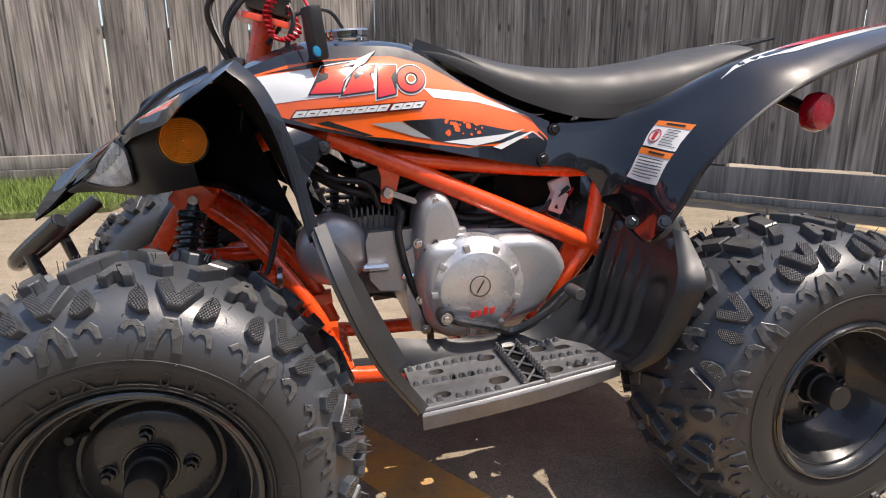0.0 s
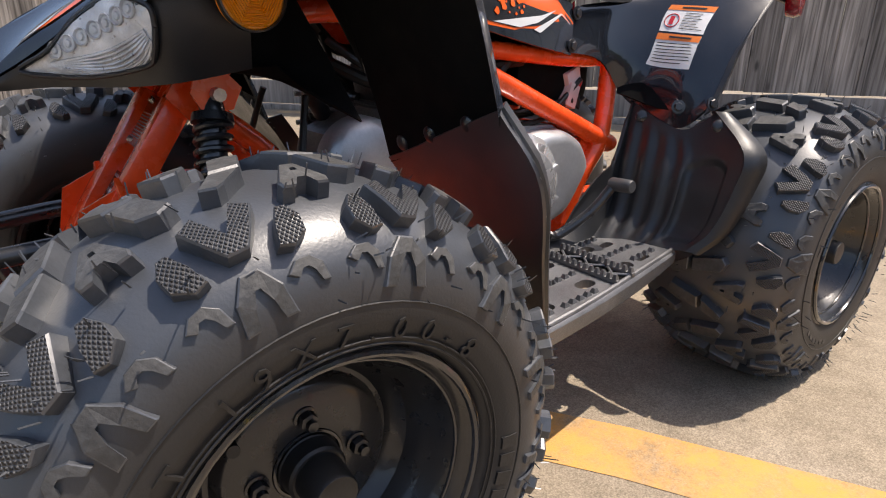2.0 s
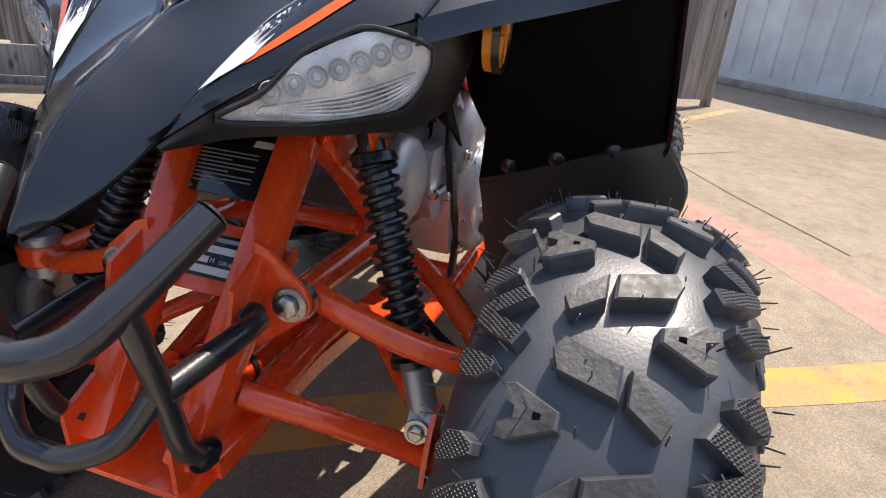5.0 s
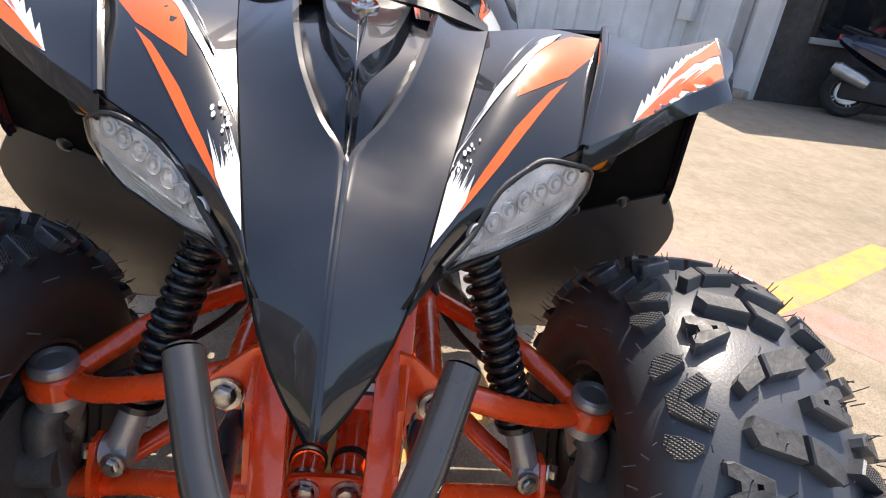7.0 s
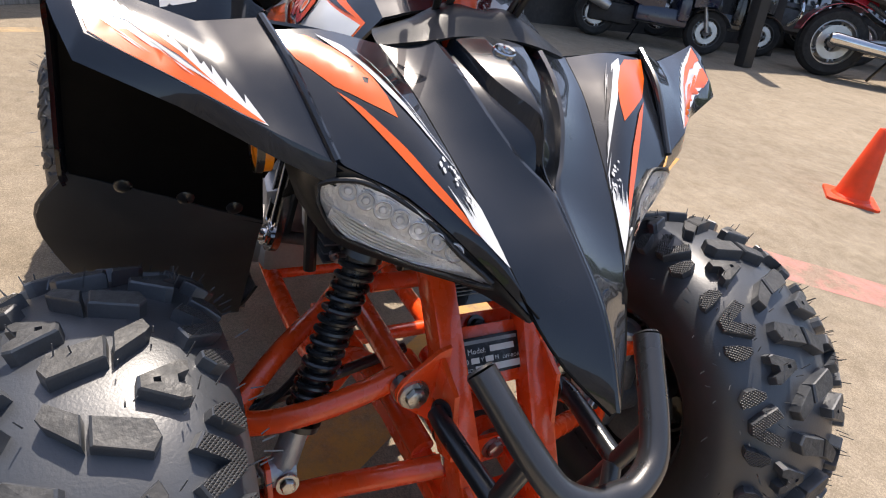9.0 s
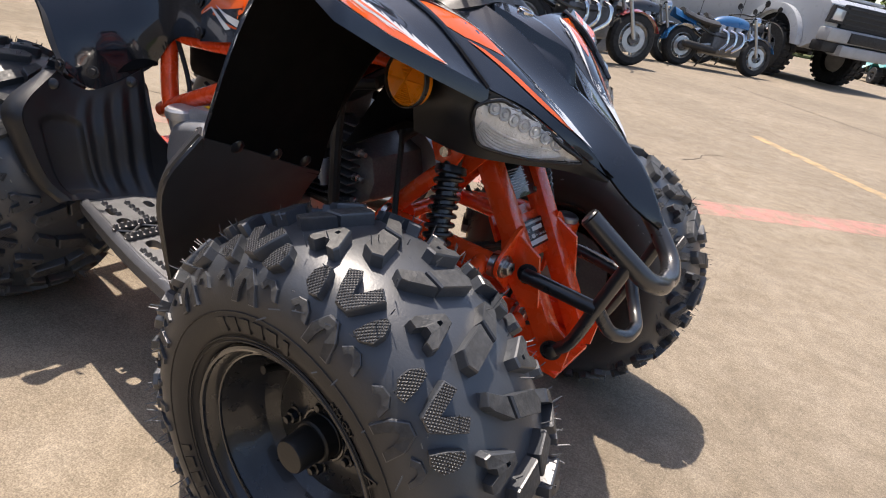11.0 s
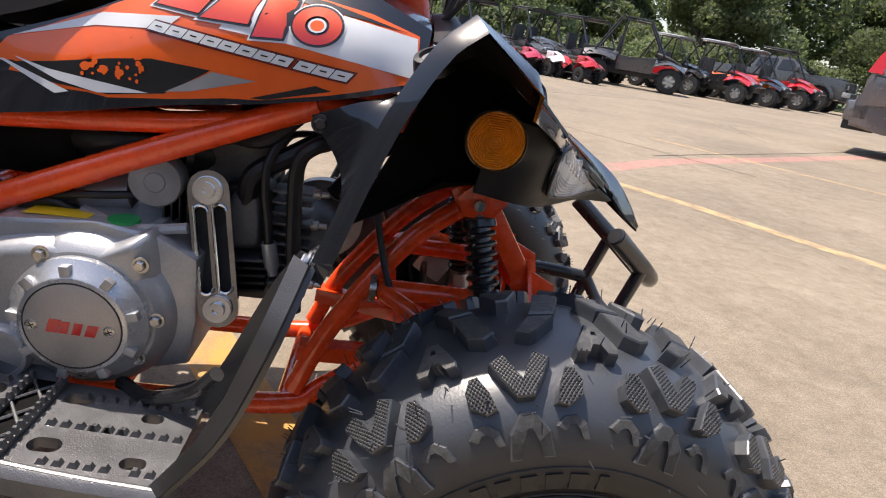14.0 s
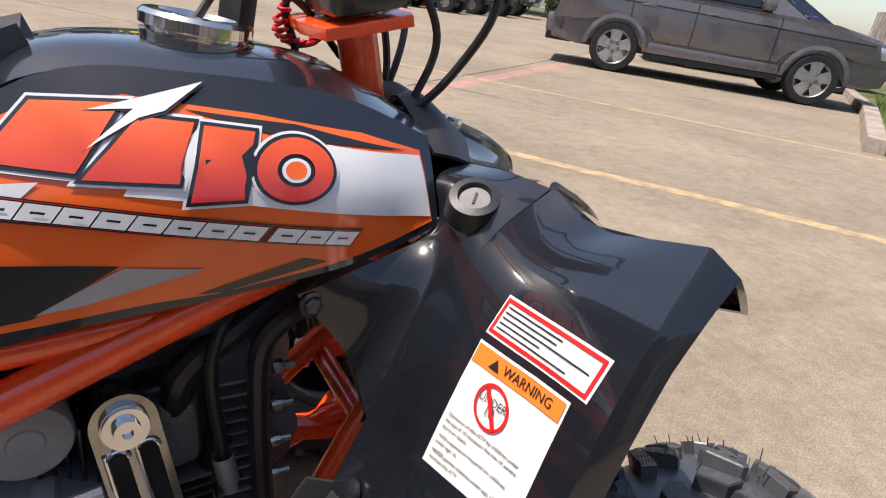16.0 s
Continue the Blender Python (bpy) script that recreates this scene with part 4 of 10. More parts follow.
XZ, XY, YZ = (0, 2), (0, 1), (1, 2)
rng = random.Random(11)
for k in (1, -1):
    film(S_SIDE, k, -1, [(-0.14, 0.634), (-0.19, 0.648), (-0.26, 0.657), (-0.33, 0.662), (-0.38, 0.652), (-0.44, 0.622), (-0.51, 0.588), (-0.567, 0.563), (-0.56, 0.548), (-0.535, 0.552), (-0.54, 0.542), (-0.51, 0.541), (-0.5, 0.532), (-0.46, 0.533), (-0.44, 0.531), (-0.378, 0.539), (-0.325, 0.548), (-0.288, 0.552), (-0.222, 0.567), (-0.139, 0.590)], XZ, M_DORANGE, 0, "orange_film", "orange printed film")
    film(S_SIDE, k, -1, [(-0.217, 0.642), (-0.142, 0.631), (-0.140, 0.593), (-0.197, 0.601), (-0.272, 0.609), (-0.335, 0.612), (-0.33, 0.621), (-0.225, 0.618)], XZ, M_DWHITE, 1, "white_film")
    film(S_SIDE, k, -1, [(-0.375, 0.617), (-0.455, 0.609), (-0.54, 0.575), (-0.46, 0.596), (-0.39, 0.603)], XZ, M_DWHITE, 1, "white_film")
    film(S_SIDE, k, -1, [(-0.34, 0.572), (-0.40, 0.574), (-0.44, 0.568), (-0.5, 0.556), (-0.545, 0.549), (-0.50, 0.537), (-0.44, 0.534), (-0.385, 0.543)], XZ, M_DBLACK, 1, "black_film")
    film(S_SIDE, k, -1, [(-0.338, 0.571), (-0.294, 0.569), (-0.36, 0.549), (-0.384, 0.545)], XZ, M_DGREY, 2, "grey_film")
    film(S_SIDE, k, -1, [(-0.30, 0.552), (-0.236, 0.574), (-0.220, 0.571), (-0.284, 0.553)], XZ, M_DBLACK, 1, "black_film")
    film(S_SIDE, k, -1, [(-0.30, 0.657), (-0.234, 0.652), (-0.153, 0.635), (-0.198, 0.641), (-0.243, 0.645)], XZ, M_DBLACK, 1, "black_film")
    film(S_SIDE, k, -1, [(-0.535, 0.556), (-0.5, 0.549), (-0.40, 0.541), (-0.45, 0.534), (-0.49, 0.54)], XZ, M_DWHITE, 2, "white_film")
    film(S_SIDE, k, -1, [(-0.56, 0.556), (-0.545, 0.552), (-0.478, 0.531), (-0.492, 0.527)], XZ, M_DWHITE, 2, "white_film")
    bm = bmesh.new()
    F = S_SIDE if k > 0 else mirrored(S_SIDE)
    for _ in range(26):
        cx, cz, rr = rng.uniform(-0.47, -0.405), rng.uniform(0.548, 0.574), rng.choice((0.0015, 0.002, 0.003, 0.0045))
        decal(F, [(cx + rr * math.cos(a) * rng.uniform(0.8, 1.3), cz + rr * math.sin(a) * rng.uniform(0.8, 1.2)) for a in (i * math.pi / 4 for i in range(8))], XZ, 0.0004 + 0.0006 * 3, (), 0.02, bm, -k)
    tagged(part("splatter", bm, M_DORANGE, quad), "orange paint splashes", kind="stuff")
    # plain shapes in the colours of the maker's mark: three slanted blocks, a long spike and a ring
    put = (lambda p: p) if k < 0 else (lambda p: (-0.6624 - 0.887 * p[0] + 0.1465 * p[1], 0.0093 + 0.0993 * p[0] + 1.0241 * p[1]))
    block = [(-0.4016, 0.6246), (-0.3756, 0.6545), (-0.3313, 0.657), (-0.3570, 0.6218)]
    spike = [(-0.3488, 0.652), (-0.2864, 0.6702), (-0.3093, 0.6544), (-0.3228, 0.6503), (-0.3505, 0.6338), (-0.3253, 0.6543)]
    wedge = [(-0.3545, 0.6190), (-0.3235, 0.6510), (-0.2945, 0.6500), (-0.3060, 0.6195)]
    chevron = [(-0.3010, 0.6097), (-0.2895, 0.6489), (-0.2610, 0.6470), (-0.2715, 0.6120)]
    ring_at = lambda rx, rz: [(-0.24 + rx * math.cos(2 * math.pi * q / 32), 0.628 + rz * math.sin(2 * math.pi * q / 32) + 0.06 * rx * math.cos(2 * math.pi * q / 32)) for q in range(32)]
    for bar in (block, wedge, chevron, ring_at(0.0235, 0.0168)):
        for lv, grow, m_ in ((2, 0.0037, M_DWHITE), (3, 0.0021, M_DBLACK)):
            film(S_SIDE, k, -1, [put(q) for q in grown(bar, grow)], XZ, m_, lv, "emblem_edge", step=0.02)
    film(S_SIDE, k, -1, [put(q) for q in grown(spike, 0.0013)], XZ, M_DBLACK, 4, "emblem_edge", step=0.02)
    film(S_SIDE, k, -1, [put(q) for q in spike], XZ, M_DWHITE, 5, "emblem_spike", step=0.02)
    for bar in (block, chevron):
        film(S_SIDE, k, -1, [put(q) for q in bar], XZ, M_FADE, 4, "emblem_bar", step=0.02)
    film(S_SIDE, k, -1, [put(q) for q in wedge], XZ, M_FADE, 4, "emblem_bar", step=0.02)
    film(S_SIDE, k, -1, [put(q) for q in ring_at(0.0235, 0.0168)], XZ, M_FADE, 4, "emblem_ring", step=0.02, holes=[[put(q) for q in ring_at(0.0115, 0.0085)]])
    film(S_SIDE, k, -1, [put(q) for q in ring_at(0.0088, 0.0064)], XZ, M_DWHITE, 4, "emblem_ring", step=0.02, holes=[[put(q) for q in ring_at(0.0066, 0.0048)]])
    film(S_SIDE, k, -1, [put(q) for q in ring_at(0.0066, 0.0048)], XZ, M_DORANGE, 4, "emblem_ring", step=0.02)
    # row of plain slanted blocks below it
    (xa, za), (xb, zb) = ((-0.4022, 0.6042), (-0.2024, 0.5863)) if k < 0 else ((-0.1922, 0.5828), (-0.3736, 0.5936))
    for i in range(11):
        c0 = (i * 0.0895 + (0.022 if i > 7 else 0.0)) / 1.0065
        at = lambda f, h: (xa + (xb - xa) * (c0 + 0.084 * f) + (0.0032 if k < 0 else -0.0032) * h, za + (zb - za) * (c0 + 0.084 * f) + 0.0042 * h)
        cell = [at(0.0, -1), at(1.0, -1), at(1.0, 1), at(0.0, 1)]
        film(S_SIDE, k, -1, grown(cell, 0.0019), XZ, M_DBLACK, 2, "name_block", step=0.03)
        film(S_SIDE, k, -1, grown(cell, 0.0012), XZ, M_DRED, 3, "name_block", step=0.03)
        film(S_SIDE, k, -1, grown(cell, 0.0008), XZ, M_DBLACK, 4, "name_block", step=0.03)
        film(S_SIDE, k, -1, cell, XZ, M_DWHITE, 5, "name_block", step=0.03)
        film(S_SIDE, k, -1, [at(0.3, -0.12), at(0.7, -0.12), at(0.7, 0.16), at(0.3, 0.16)], XZ, M_DBLACK, 6, "block_slot", step=0.03)
    # front fairing and fender graphics
    film(S_WING, k, 1, [(-0.085, 0.191), (-0.083, 0.166), (-0.066, 0.146), (-0.047, 0.129), (-0.022, 0.118), (-0.006, 0.114), (-0.019, 0.135), (-0.034, 0.156), (-0.06, 0.178)], XY, M_DORANGE, 0, "orange_film", step=0.01)
    film(S_WING, k, 1, [(-0.084, 0.158), (-0.072, 0.14), (-0.05, 0.124), (-0.031, 0.1125), (-0.02, 0.105), (-0.004, 0.095), (0.01, 0.0865), (0.028, 0.075), (0.006, 0.0915), (-0.013, 0.106), (-0.026, 0.117), (-0.047, 0.131), (-0.066, 0.147)], XY, M_DWHITE, 1, "white_film", step=0.01)
    for i in range(8):
        t, off, ln = i / 7, rng.uniform(0.002, 0.012), rng.uniform(0.018, 0.05)
        x1, y1 = -0.07 + 0.125 * t - off * 0.5, 0.142 - 0.078 * t - off * 0.5
        film(S_WING, k, 1, [(x1, y1), (x1 + ln * 0.5 + 0.0005, y1 - ln * 0.36), (x1 + ln, y1 - ln * 0.66), (x1 + ln * 0.5 - 0.0004, y1 - ln * 0.36 - 0.0007)], XY, M_DWHITE if i % 4 else M_DGREY, 3, "film_streak", step=0.02)
    film(S_WING, k, 1, [(-0.066, 0.138), (-0.05, 0.120), (-0.028, 0.106), (-0.01, 0.094), (-0.03, 0.112), (-0.048, 0.125)], XY, M_DBLACK, 2, "black_film", step=0.01)
    film(S_WING, k, 1, [(-0.030, 0.155), (-0.017, 0.140), (0.014, 0.113), (0.045, 0.090), (0.076, 0.069), (0.070, 0.0755), (0.038, 0.102), (0.009, 0.125)], XY, M_DORANGE, 1, "orange_film", step=0.01)
    burst = [(0.094, 0.0565), (0.0755, 0.0705), (0.066, 0.0770)]
    for i in range(10):
        t = i / 9
        bx, by = 0.062 - 0.010 * t, 0.0765 - 0.0095 * t
        ln = 0.004 + 0.020 * rng.random() ** 1.6
        burst += [(bx - ln, by + ln * 0.55), (bx - 0.0004 + 0.004 * rng.random(), by - 0.0007)]
    burst += [(0.056, 0.0655), (0.078, 0.0600)]
    film(S_WING, k, 1, burst, XY, M_DWHITE, 2, "white_film", step=0.008)
    for i in range(14):
        bx, by, r_ = rng.uniform(0.02, 0.052), rng.uniform(-0.004, 0.007), rng.uniform(0.0005, 0.0014)
        by += 0.1 - 0.62 * bx
        film(S_WING, k, 1, [(bx + r_ * math.cos(a) * 1.8, by + r_ * math.sin(a)) for a in (q * math.pi / 3 for q in range(6))], XY, M_DWHITE, 2, "white_speck", step=0.02)
    on_fender = lambda pts, G=S_FENDER if k > 0 else TWIN[S_FENDER]: [tuple(G(*q))[:2] for q in pts]
    edge = [(0.345, 0.965), (0.35, 0.93)]
    for i in range(15):
        t = (i + rng.random() * 0.7) / 15
        b0, v0 = 0.36 + 0.625 * t, 0.90 - 0.84 * t ** 0.85
        edge += [(b0 - 0.018 * (1 - t), v0 - (0.05 + 0.09 * rng.random()) * (1 - t) ** 0.7), (b0 + 0.012, v0)]
    edge += [(0.988, 0.03), (0.988, 0.965)]
    film(S_FENDER, k, -1, on_fender(edge), XY, M_DWHITE, 0, "white_film", step=0.008)
    film(S_FENDER, k, -1, on_fender([(0.352, 0.962), (0.985, 0.955), (0.985, 0.70), (0.93, 0.66), (0.86, 0.74), (0.80, 0.68), (0.72, 0.76), (0.66, 0.74), (0.60, 0.80), (0.52, 0.81), (0.44, 0.89)]), XY, M_DORANGE, 1, "orange_film", step=0.01)
    film(S_FENDER, k, -1, on_fender([(0.985, 0.08), (0.985, 0.50), (0.90, 0.50), (0.84, 0.57), (0.78, 0.55), (0.70, 0.66), (0.60, 0.70), (0.48, 0.83), (0.58, 0.65), (0.72, 0.46), (0.80, 0.38), (0.90, 0.22)]), XY, M_DORANGE, 1, "orange_film", step=0.01)
    for i in range(22):
        b0, v0, ln = rng.uniform(0.46, 0.80), rng.uniform(0.5, 0.9), rng.uniform(0.07, 0.24)
        v0 = max(v0, 1.02 - 0.6 * (b0 - 0.2))
        w_ = rng.uniform(0.004, 0.014)
        film(S_FENDER, k, -1, on_fender([(b0, v0), (b0 + ln * 0.5, v0 - ln * 0.45 + w_), (min(b0 + ln, 0.97), v0 - ln * 0.9), (b0 + ln * 0.5, v0 - ln * 0.45 - w_)]), XY, M_DWHITE, 2, "film_streak", step=0.02)
    film(S_TAIL, k, -1, [(-0.80, 0.19), (-0.86, 0.186), (-1.0, 0.180), (-1.15, 0.178), (-1.15, 0.212), (-1.0, 0.220), (-0.9, 0.214)], XY, M_DWHITE, 0, "white_film", step=0.02)
    film(S_TAIL, k, -1, [(-0.885, 0.191), (-1.0, 0.183), (-1.14, 0.182), (-1.10, 0.194), (-0.98, 0.204), (-0.93, 0.203)], XY, M_DRED, 1, "red_film", step=0.02)


def quad_on(S, k, out, corners, axes, material, level, name, label=""):
    return film(S, k, out, [(a * (k if axes[0] == 1 else 1), b) for a, b in corners], axes, material, level, name, label, step=0.02)


def inset(c, rows):
    """Points inside the four corners c by (s, t) from 0 to 1."""
    return [tuple((c[0][i] * (1 - s) + c[1][i] * s) * (1 - t) + (c[3][i] * (1 - s) + c[2][i] * s) * t for i in range(2)) for s, t in rows]


def bar_rows(S, k, out, c, axes, t0, t1, n, level, s0=0.08, s1=0.92, seed=3):
    """Lines of unreadable small print as plain bars."""
    r = random.Random(seed)
    F = S if k > 0 else mirrored(S)
    bm = bmesh.new()
    for i in range(n):
        t = t0 + (t1 - t0) * (i + 0.5) / n
        h = (t1 - t0) / n * 0.13
        e = s1 - (r.uniform(0.05, 0.5) if r.random() < 0.4 else r.uniform(0, 0.06))
        decal(F, inset(c, [(s0, t - h), (e, t - h), (e, t + h), (s0, t + h)]), axes, 0.0004 + 0.0006 * level, (), 0.03, bm, out * k)
    return tagged(part("print_bar", bm, M_INK, quad), "small print as fine lines", kind="stuff")


# warning labels on the right front fender
WA = [(-0.2365, 0.5895), (-0.3225, 0.602), (-0.3225, 0.580), (-0.2365, 0.5665)]
WB = [(-0.2365, 0.562), (-0.3145, 0.575), (-0.3215, 0.507), (-0.2435, 0.488)]
quad_on(S_BACK, -1, -1, WA, YZ, M_STICKER, 0, "notice_label", "white label with a red border")
red = inset(WA, [(0.02, 0.06), (0.98, 0.06), (0.98, 0.94), (0.02, 0.94)])
film(S_BACK, -1, -1, [(-a, b) for a, b in red], YZ, M_DRED, 1, "label_border", step=0.02, holes=[[(-a, b) for a, b in inset(WA, [(0.045, 0.15), (0.955, 0.15), (0.955, 0.85), (0.045, 0.85)])]])
bar_rows(S_BACK, -1, -1, WA, YZ, 0.18, 0.82, 5, 1, 0.07, 0.92)
quad_on(S_BACK, -1, -1, WB, YZ, M_STICKER, 0, "warning_label", "white and orange warning label")
quad_on(S_BACK, -1, -1, inset(WB, [(0.02, 0.02), (0.98, 0.02), (0.98, 0.16), (0.02, 0.16)]), YZ, M_TAGORANGE, 1, "label_band")


def words_in(S, k, out, c, w, h, text, size, st, level, material=None, left=False):
    """Words set in a label's own frame: c its corners, w and h its size, st the middle (or the left end)."""
    F = S if k > 0 else mirrored(S)
    shift = [0.0]

    def bend(p):
        q = inset(c, [(st[0] + (p.x + shift[0]) / w, st[1] - p.y / h)])[0]
        u, v = invert(F, q, YZ)
        return F(u, v) + normal_of(F, u, v) * (0.0004 + 0.0006 * level) * out * k

    if left:
        probe = lettering(text, size, Matrix.Identity(4), None)
        shift[0] = -min(v.co.x for v in probe.verts)
        probe.free()
    return part("print_line", lettering(text, size, None, None, bend), material or M_INK, quad)


words_in(S_BACK, -1, -1, WB, 0.087, 0.088, "WARNING", 0.0092, (0.63, 0.09), 2)
tri3 = inset(WB, [(0.22, 0.13), (0.34, 0.13), (0.28, 0.05)])
quad_on(S_BACK, -1, -1, tri3, YZ, M_INK, 2, "warning_triangle")
cc = inset(WB, [(0.42, 0.36)])[0]
film(S_BACK, -1, -1, [(-a, b) for a, b in ring(cc[0], cc[1], 0.0145, 0.0115)], YZ, M_DRED, 2, "ban_ring", step=0.02, holes=[[(-a, b) for a, b in ring(cc[0], cc[1], 0.0125, 0.0097)]])
quad_on(S_BACK, -1, -1, [(cc[0] + 0.0105, cc[1] + 0.0065), (cc[0] + 0.0085, cc[1] + 0.0085), (cc[0] - 0.0105, cc[1] - 0.0065), (cc[0] - 0.0085, cc[1] - 0.0085)], YZ, M_DRED, 3, "ban_bar")
words_in(S_BACK, -1, -1, WB, 0.087, 0.088, "UNDER", 0.0078, (0.42, 0.325), 2)
words_in(S_BACK, -1, -1, WB, 0.087, 0.088, "10", 0.0095, (0.42, 0.40), 2)
for i, line in enumerate(("Operation of this ATV by children under", "the age of 10 increases the risk of severe", "injury or death.", "Adult supervision required for children", "under age 16.", "NEVER permit children under age 10 to", "operate this ATV.")):
    words_in(S_BACK, -1, -1, WB, 0.087, 0.088, line, 0.0042, (0.06, 0.58 + 0.052 * i + 0.02 * (i > 2) + 0.02 * (i > 4)), 1, None, True)


def label_patch(F, c, box_, lift, out, name, material, label=""):
    """A piece of a label: box_ (s0, t0, s1, t1) within the label whose corners have the (u, v) places c."""
    s0, t0, s1, t1 = box_

    def at(a, b):
        s_, t_ = s0 + (s1 - s0) * a, t0 + (t1 - t0) * b
        u, v = ((c[0][i] * (1 - s_) + c[1][i] * s_) * (1 - t_) + (c[3][i] * (1 - s_) + c[2][i] * s_) * t_ for i in range(2))
        return F(u, v) + normal_of(F, u, v) * lift * out
    bm = bmesh.new()
    n, m_ = 6, 3
    g = [[bm.verts.new(at(i / n, j / m_)) for j in range(m_ + 1)] for i in range(n + 1)]
    for i in range(n):
        for j in range(m_):
            bm.faces.new((g[i][j], g[i + 1][j], g[i + 1][j + 1], g[i][j + 1]))
    return part(name, bm, material, quad, label)


# two warning labels on the left rear fender, a small one on the right
for c, sd in (([(0.150, 0.567), (0.214, 0.563), (0.214, 0.526), (0.150, 0.531)], 4), ([(0.150, 0.528), (0.214, 0.523), (0.215, 0.479), (0.149, 0.484)], 5)):
    cu = [invert(S_TAIL, q, YZ, (0.3, 0.5)) for q in c]
    label_patch(S_TAIL, cu, (0, 0, 1, 1), 0.0006, -1, "warning_label", M_STICKER, "white label with an orange band")
    label_patch(S_TAIL, cu, (0, 0, 1, 0.2), 0.0012, -1, "label_band", M_TAGORANGE)
    label_patch(S_TAIL, cu, (0.3, 0.07, 0.8, 0.13), 0.0018, -1, "print_bar", M_INK)
    rr = random.Random(sd)
    for i in range(7):
        t = 0.28 + i * 0.095
        label_patch(S_TAIL, cu, (0.44 if sd == 4 else 0.07, t, rr.uniform(0.75, 0.94), t + 0.025), 0.0012, -1, "print_bar", M_INK)
    if sd == 4:
        bm = bmesh.new()
        pts = []
        for i in range(25):
            a = 2 * math.pi * i / 24
            s_, t_ = 0.22 + 0.15 * math.cos(a), 0.6 + 0.24 * math.sin(a)
            u, v = ((cu[0][q] * (1 - s_) + cu[1][q] * s_) * (1 - t_) + (cu[3][q] * (1 - s_) + cu[2][q] * s_) * t_ for q in range(2))
            pts.append(S_TAIL(u, v) - normal_of(S_TAIL, u, v) * 0.001)
        part("ban_ring", tube(pts, 0.0008, bm, 6, 1), M_DRED, quad)
        label_patch(S_TAIL, cu, (0.17, 0.45, 0.27, 0.75), 0.0014, -1, "print_bar", M_DRED)
quad_on(S_TAIL, -1, -1, [(-0.17, 0.565), (-0.225, 0.552), (-0.225, 0.530), (-0.17, 0.545)], YZ, M_STICKER, 0, "notice_label")

# ---- lamps and reflectors ----
for k in (1, -1):
    F = S_LAMP if k > 0 else mirrored(S_LAMP)
    LENS = [(0.172, 0.533), (0.172, 0.547), (0.152, 0.554), (0.134, 0.552), (0.12, 0.546), (0.101, 0.533), (0.082, 0.513), (0.062, 0.496), (0.103, 0.493), (0.15, 0.503), (0.162, 0.514)]
    o = [(a * k, b) for a, b in LENS]
    lamp = part("headlamp", decal(F, o, YZ, 0.0012, (), 0.012, None, k), M_REFLECTOR, quad, "clear headlamp with a row of small bulbs")
    for i in range(7):
        t = i / 6
        y, z_ = 0.156 - 0.07 * t, 0.545 - 0.032 * t
        u, v = invert(F, (y * k, z_), YZ)
        p, n = F(u, v), normal_of(F, u, v) * k
        part("bulb", lathe([(0.0, 0.0072), (0.003, 0.0075), (0.0036, 0.0068), (0.0012, 0.0055), (0.0012, 0.0035), (0.0032, 0.0025), (0.0036, 0.0)], p, p + n, 18), M_LED, lamp)
    lows = ((0.165, 0.520), (0.150, 0.5025), (0.126, 0.4925), (0.098, 0.494), (0.078, 0.4995))
    for j in range(7):
        f = 0.22 + 0.115 * j
        pts = []
        for i, (ly, lz) in enumerate(lows):
            t = i / 4
            y, z_ = (0.164 - 0.082 * t) * (1 - f) + ly * f, (0.533 - 0.029 * t) * (1 - f) + lz * f
            u, v = invert(F, (y * k, z_), YZ)
            pts.append(F(u, v) + normal_of(F, u, v) * k * 0.0015)
        part("reflector_rib", tube(pts, 0.0014, seg=6, steps=3), M_REFLECTOR, lamp)
    lens = part("lens", decal(F, o, YZ, 0.008, (), 0.012, None, k), M_LENS, lamp, "clear plastic lens")
    lens.visible_shadow = False
    rim_bm = bmesh.new()
    pts = []
    for i in range(len(o)):
        u, v = invert(F, o[i], YZ)
        pts.append(F(u, v) + normal_of(F, u, v) * k * 0.004)
    tube(pts + [pts[0]], 0.0022, rim_bm, 8, 4)
    part("lens_rim", rim_bm, M_SATIN, lamp)
    # amber reflector disc under the fender
    c = Vector((-0.062, 0.2, 0.557))
    c.y *= k
    w_ = Vector((-0.06, k, 0.0)).normalized()
    refl = part("side_reflector", lathe([(-0.004, 0.0), (-0.004, 0.0275), (0.004, 0.028), (0.006, 0.026), (0.0075, 0.0)], c, c + w_, 40), M_AMBER, quad, "round amber side reflector")
    side_v = w_.cross(Vector((0, 0, 1))).normalized()
    rb = bmesh.new()
    for sec in range(6):
        a0 = radians(30 + 60 * sec)
        o_, t_ = side_v * math.cos(a0) + Vector((0, 0, 1)) * math.sin(a0), side_v * -math.sin(a0) + Vector((0, 0, 1)) * math.cos(a0)
        for q in range(11):
            d_ = 0.0025 + 0.0021 * q
            half_w = min(d_ * 0.55, math.sqrt(max(0.0262 ** 2 - (d_ + 0.001) ** 2, 0.0)))
            face = lambda r_: c + w_ * (0.0076 - 0.0014 * (r_ / 0.026) ** 2)
            ends = [[rb.verts.new(face(d_ + dr) + o_ * (d_ + dr) + t_ * e_ * half_w + w_ * dh) for dr, dh in ((-0.0009, 0.0), (0.0, 0.0011), (0.0009, 0.0))] for e_ in (-1, 1)]
            for m_ in range(2):
                rb.faces.new((ends[0][m_], ends[0][m_ + 1], ends[1][m_ + 1], ends[1][m_]))
    bmesh.ops.recalc_face_normals(rb, faces=rb.faces)
    tagged(part("reflector_facet", rb, M_AMBER, refl, smooth=False), "fine ridges in six sectors", kind="stuff")
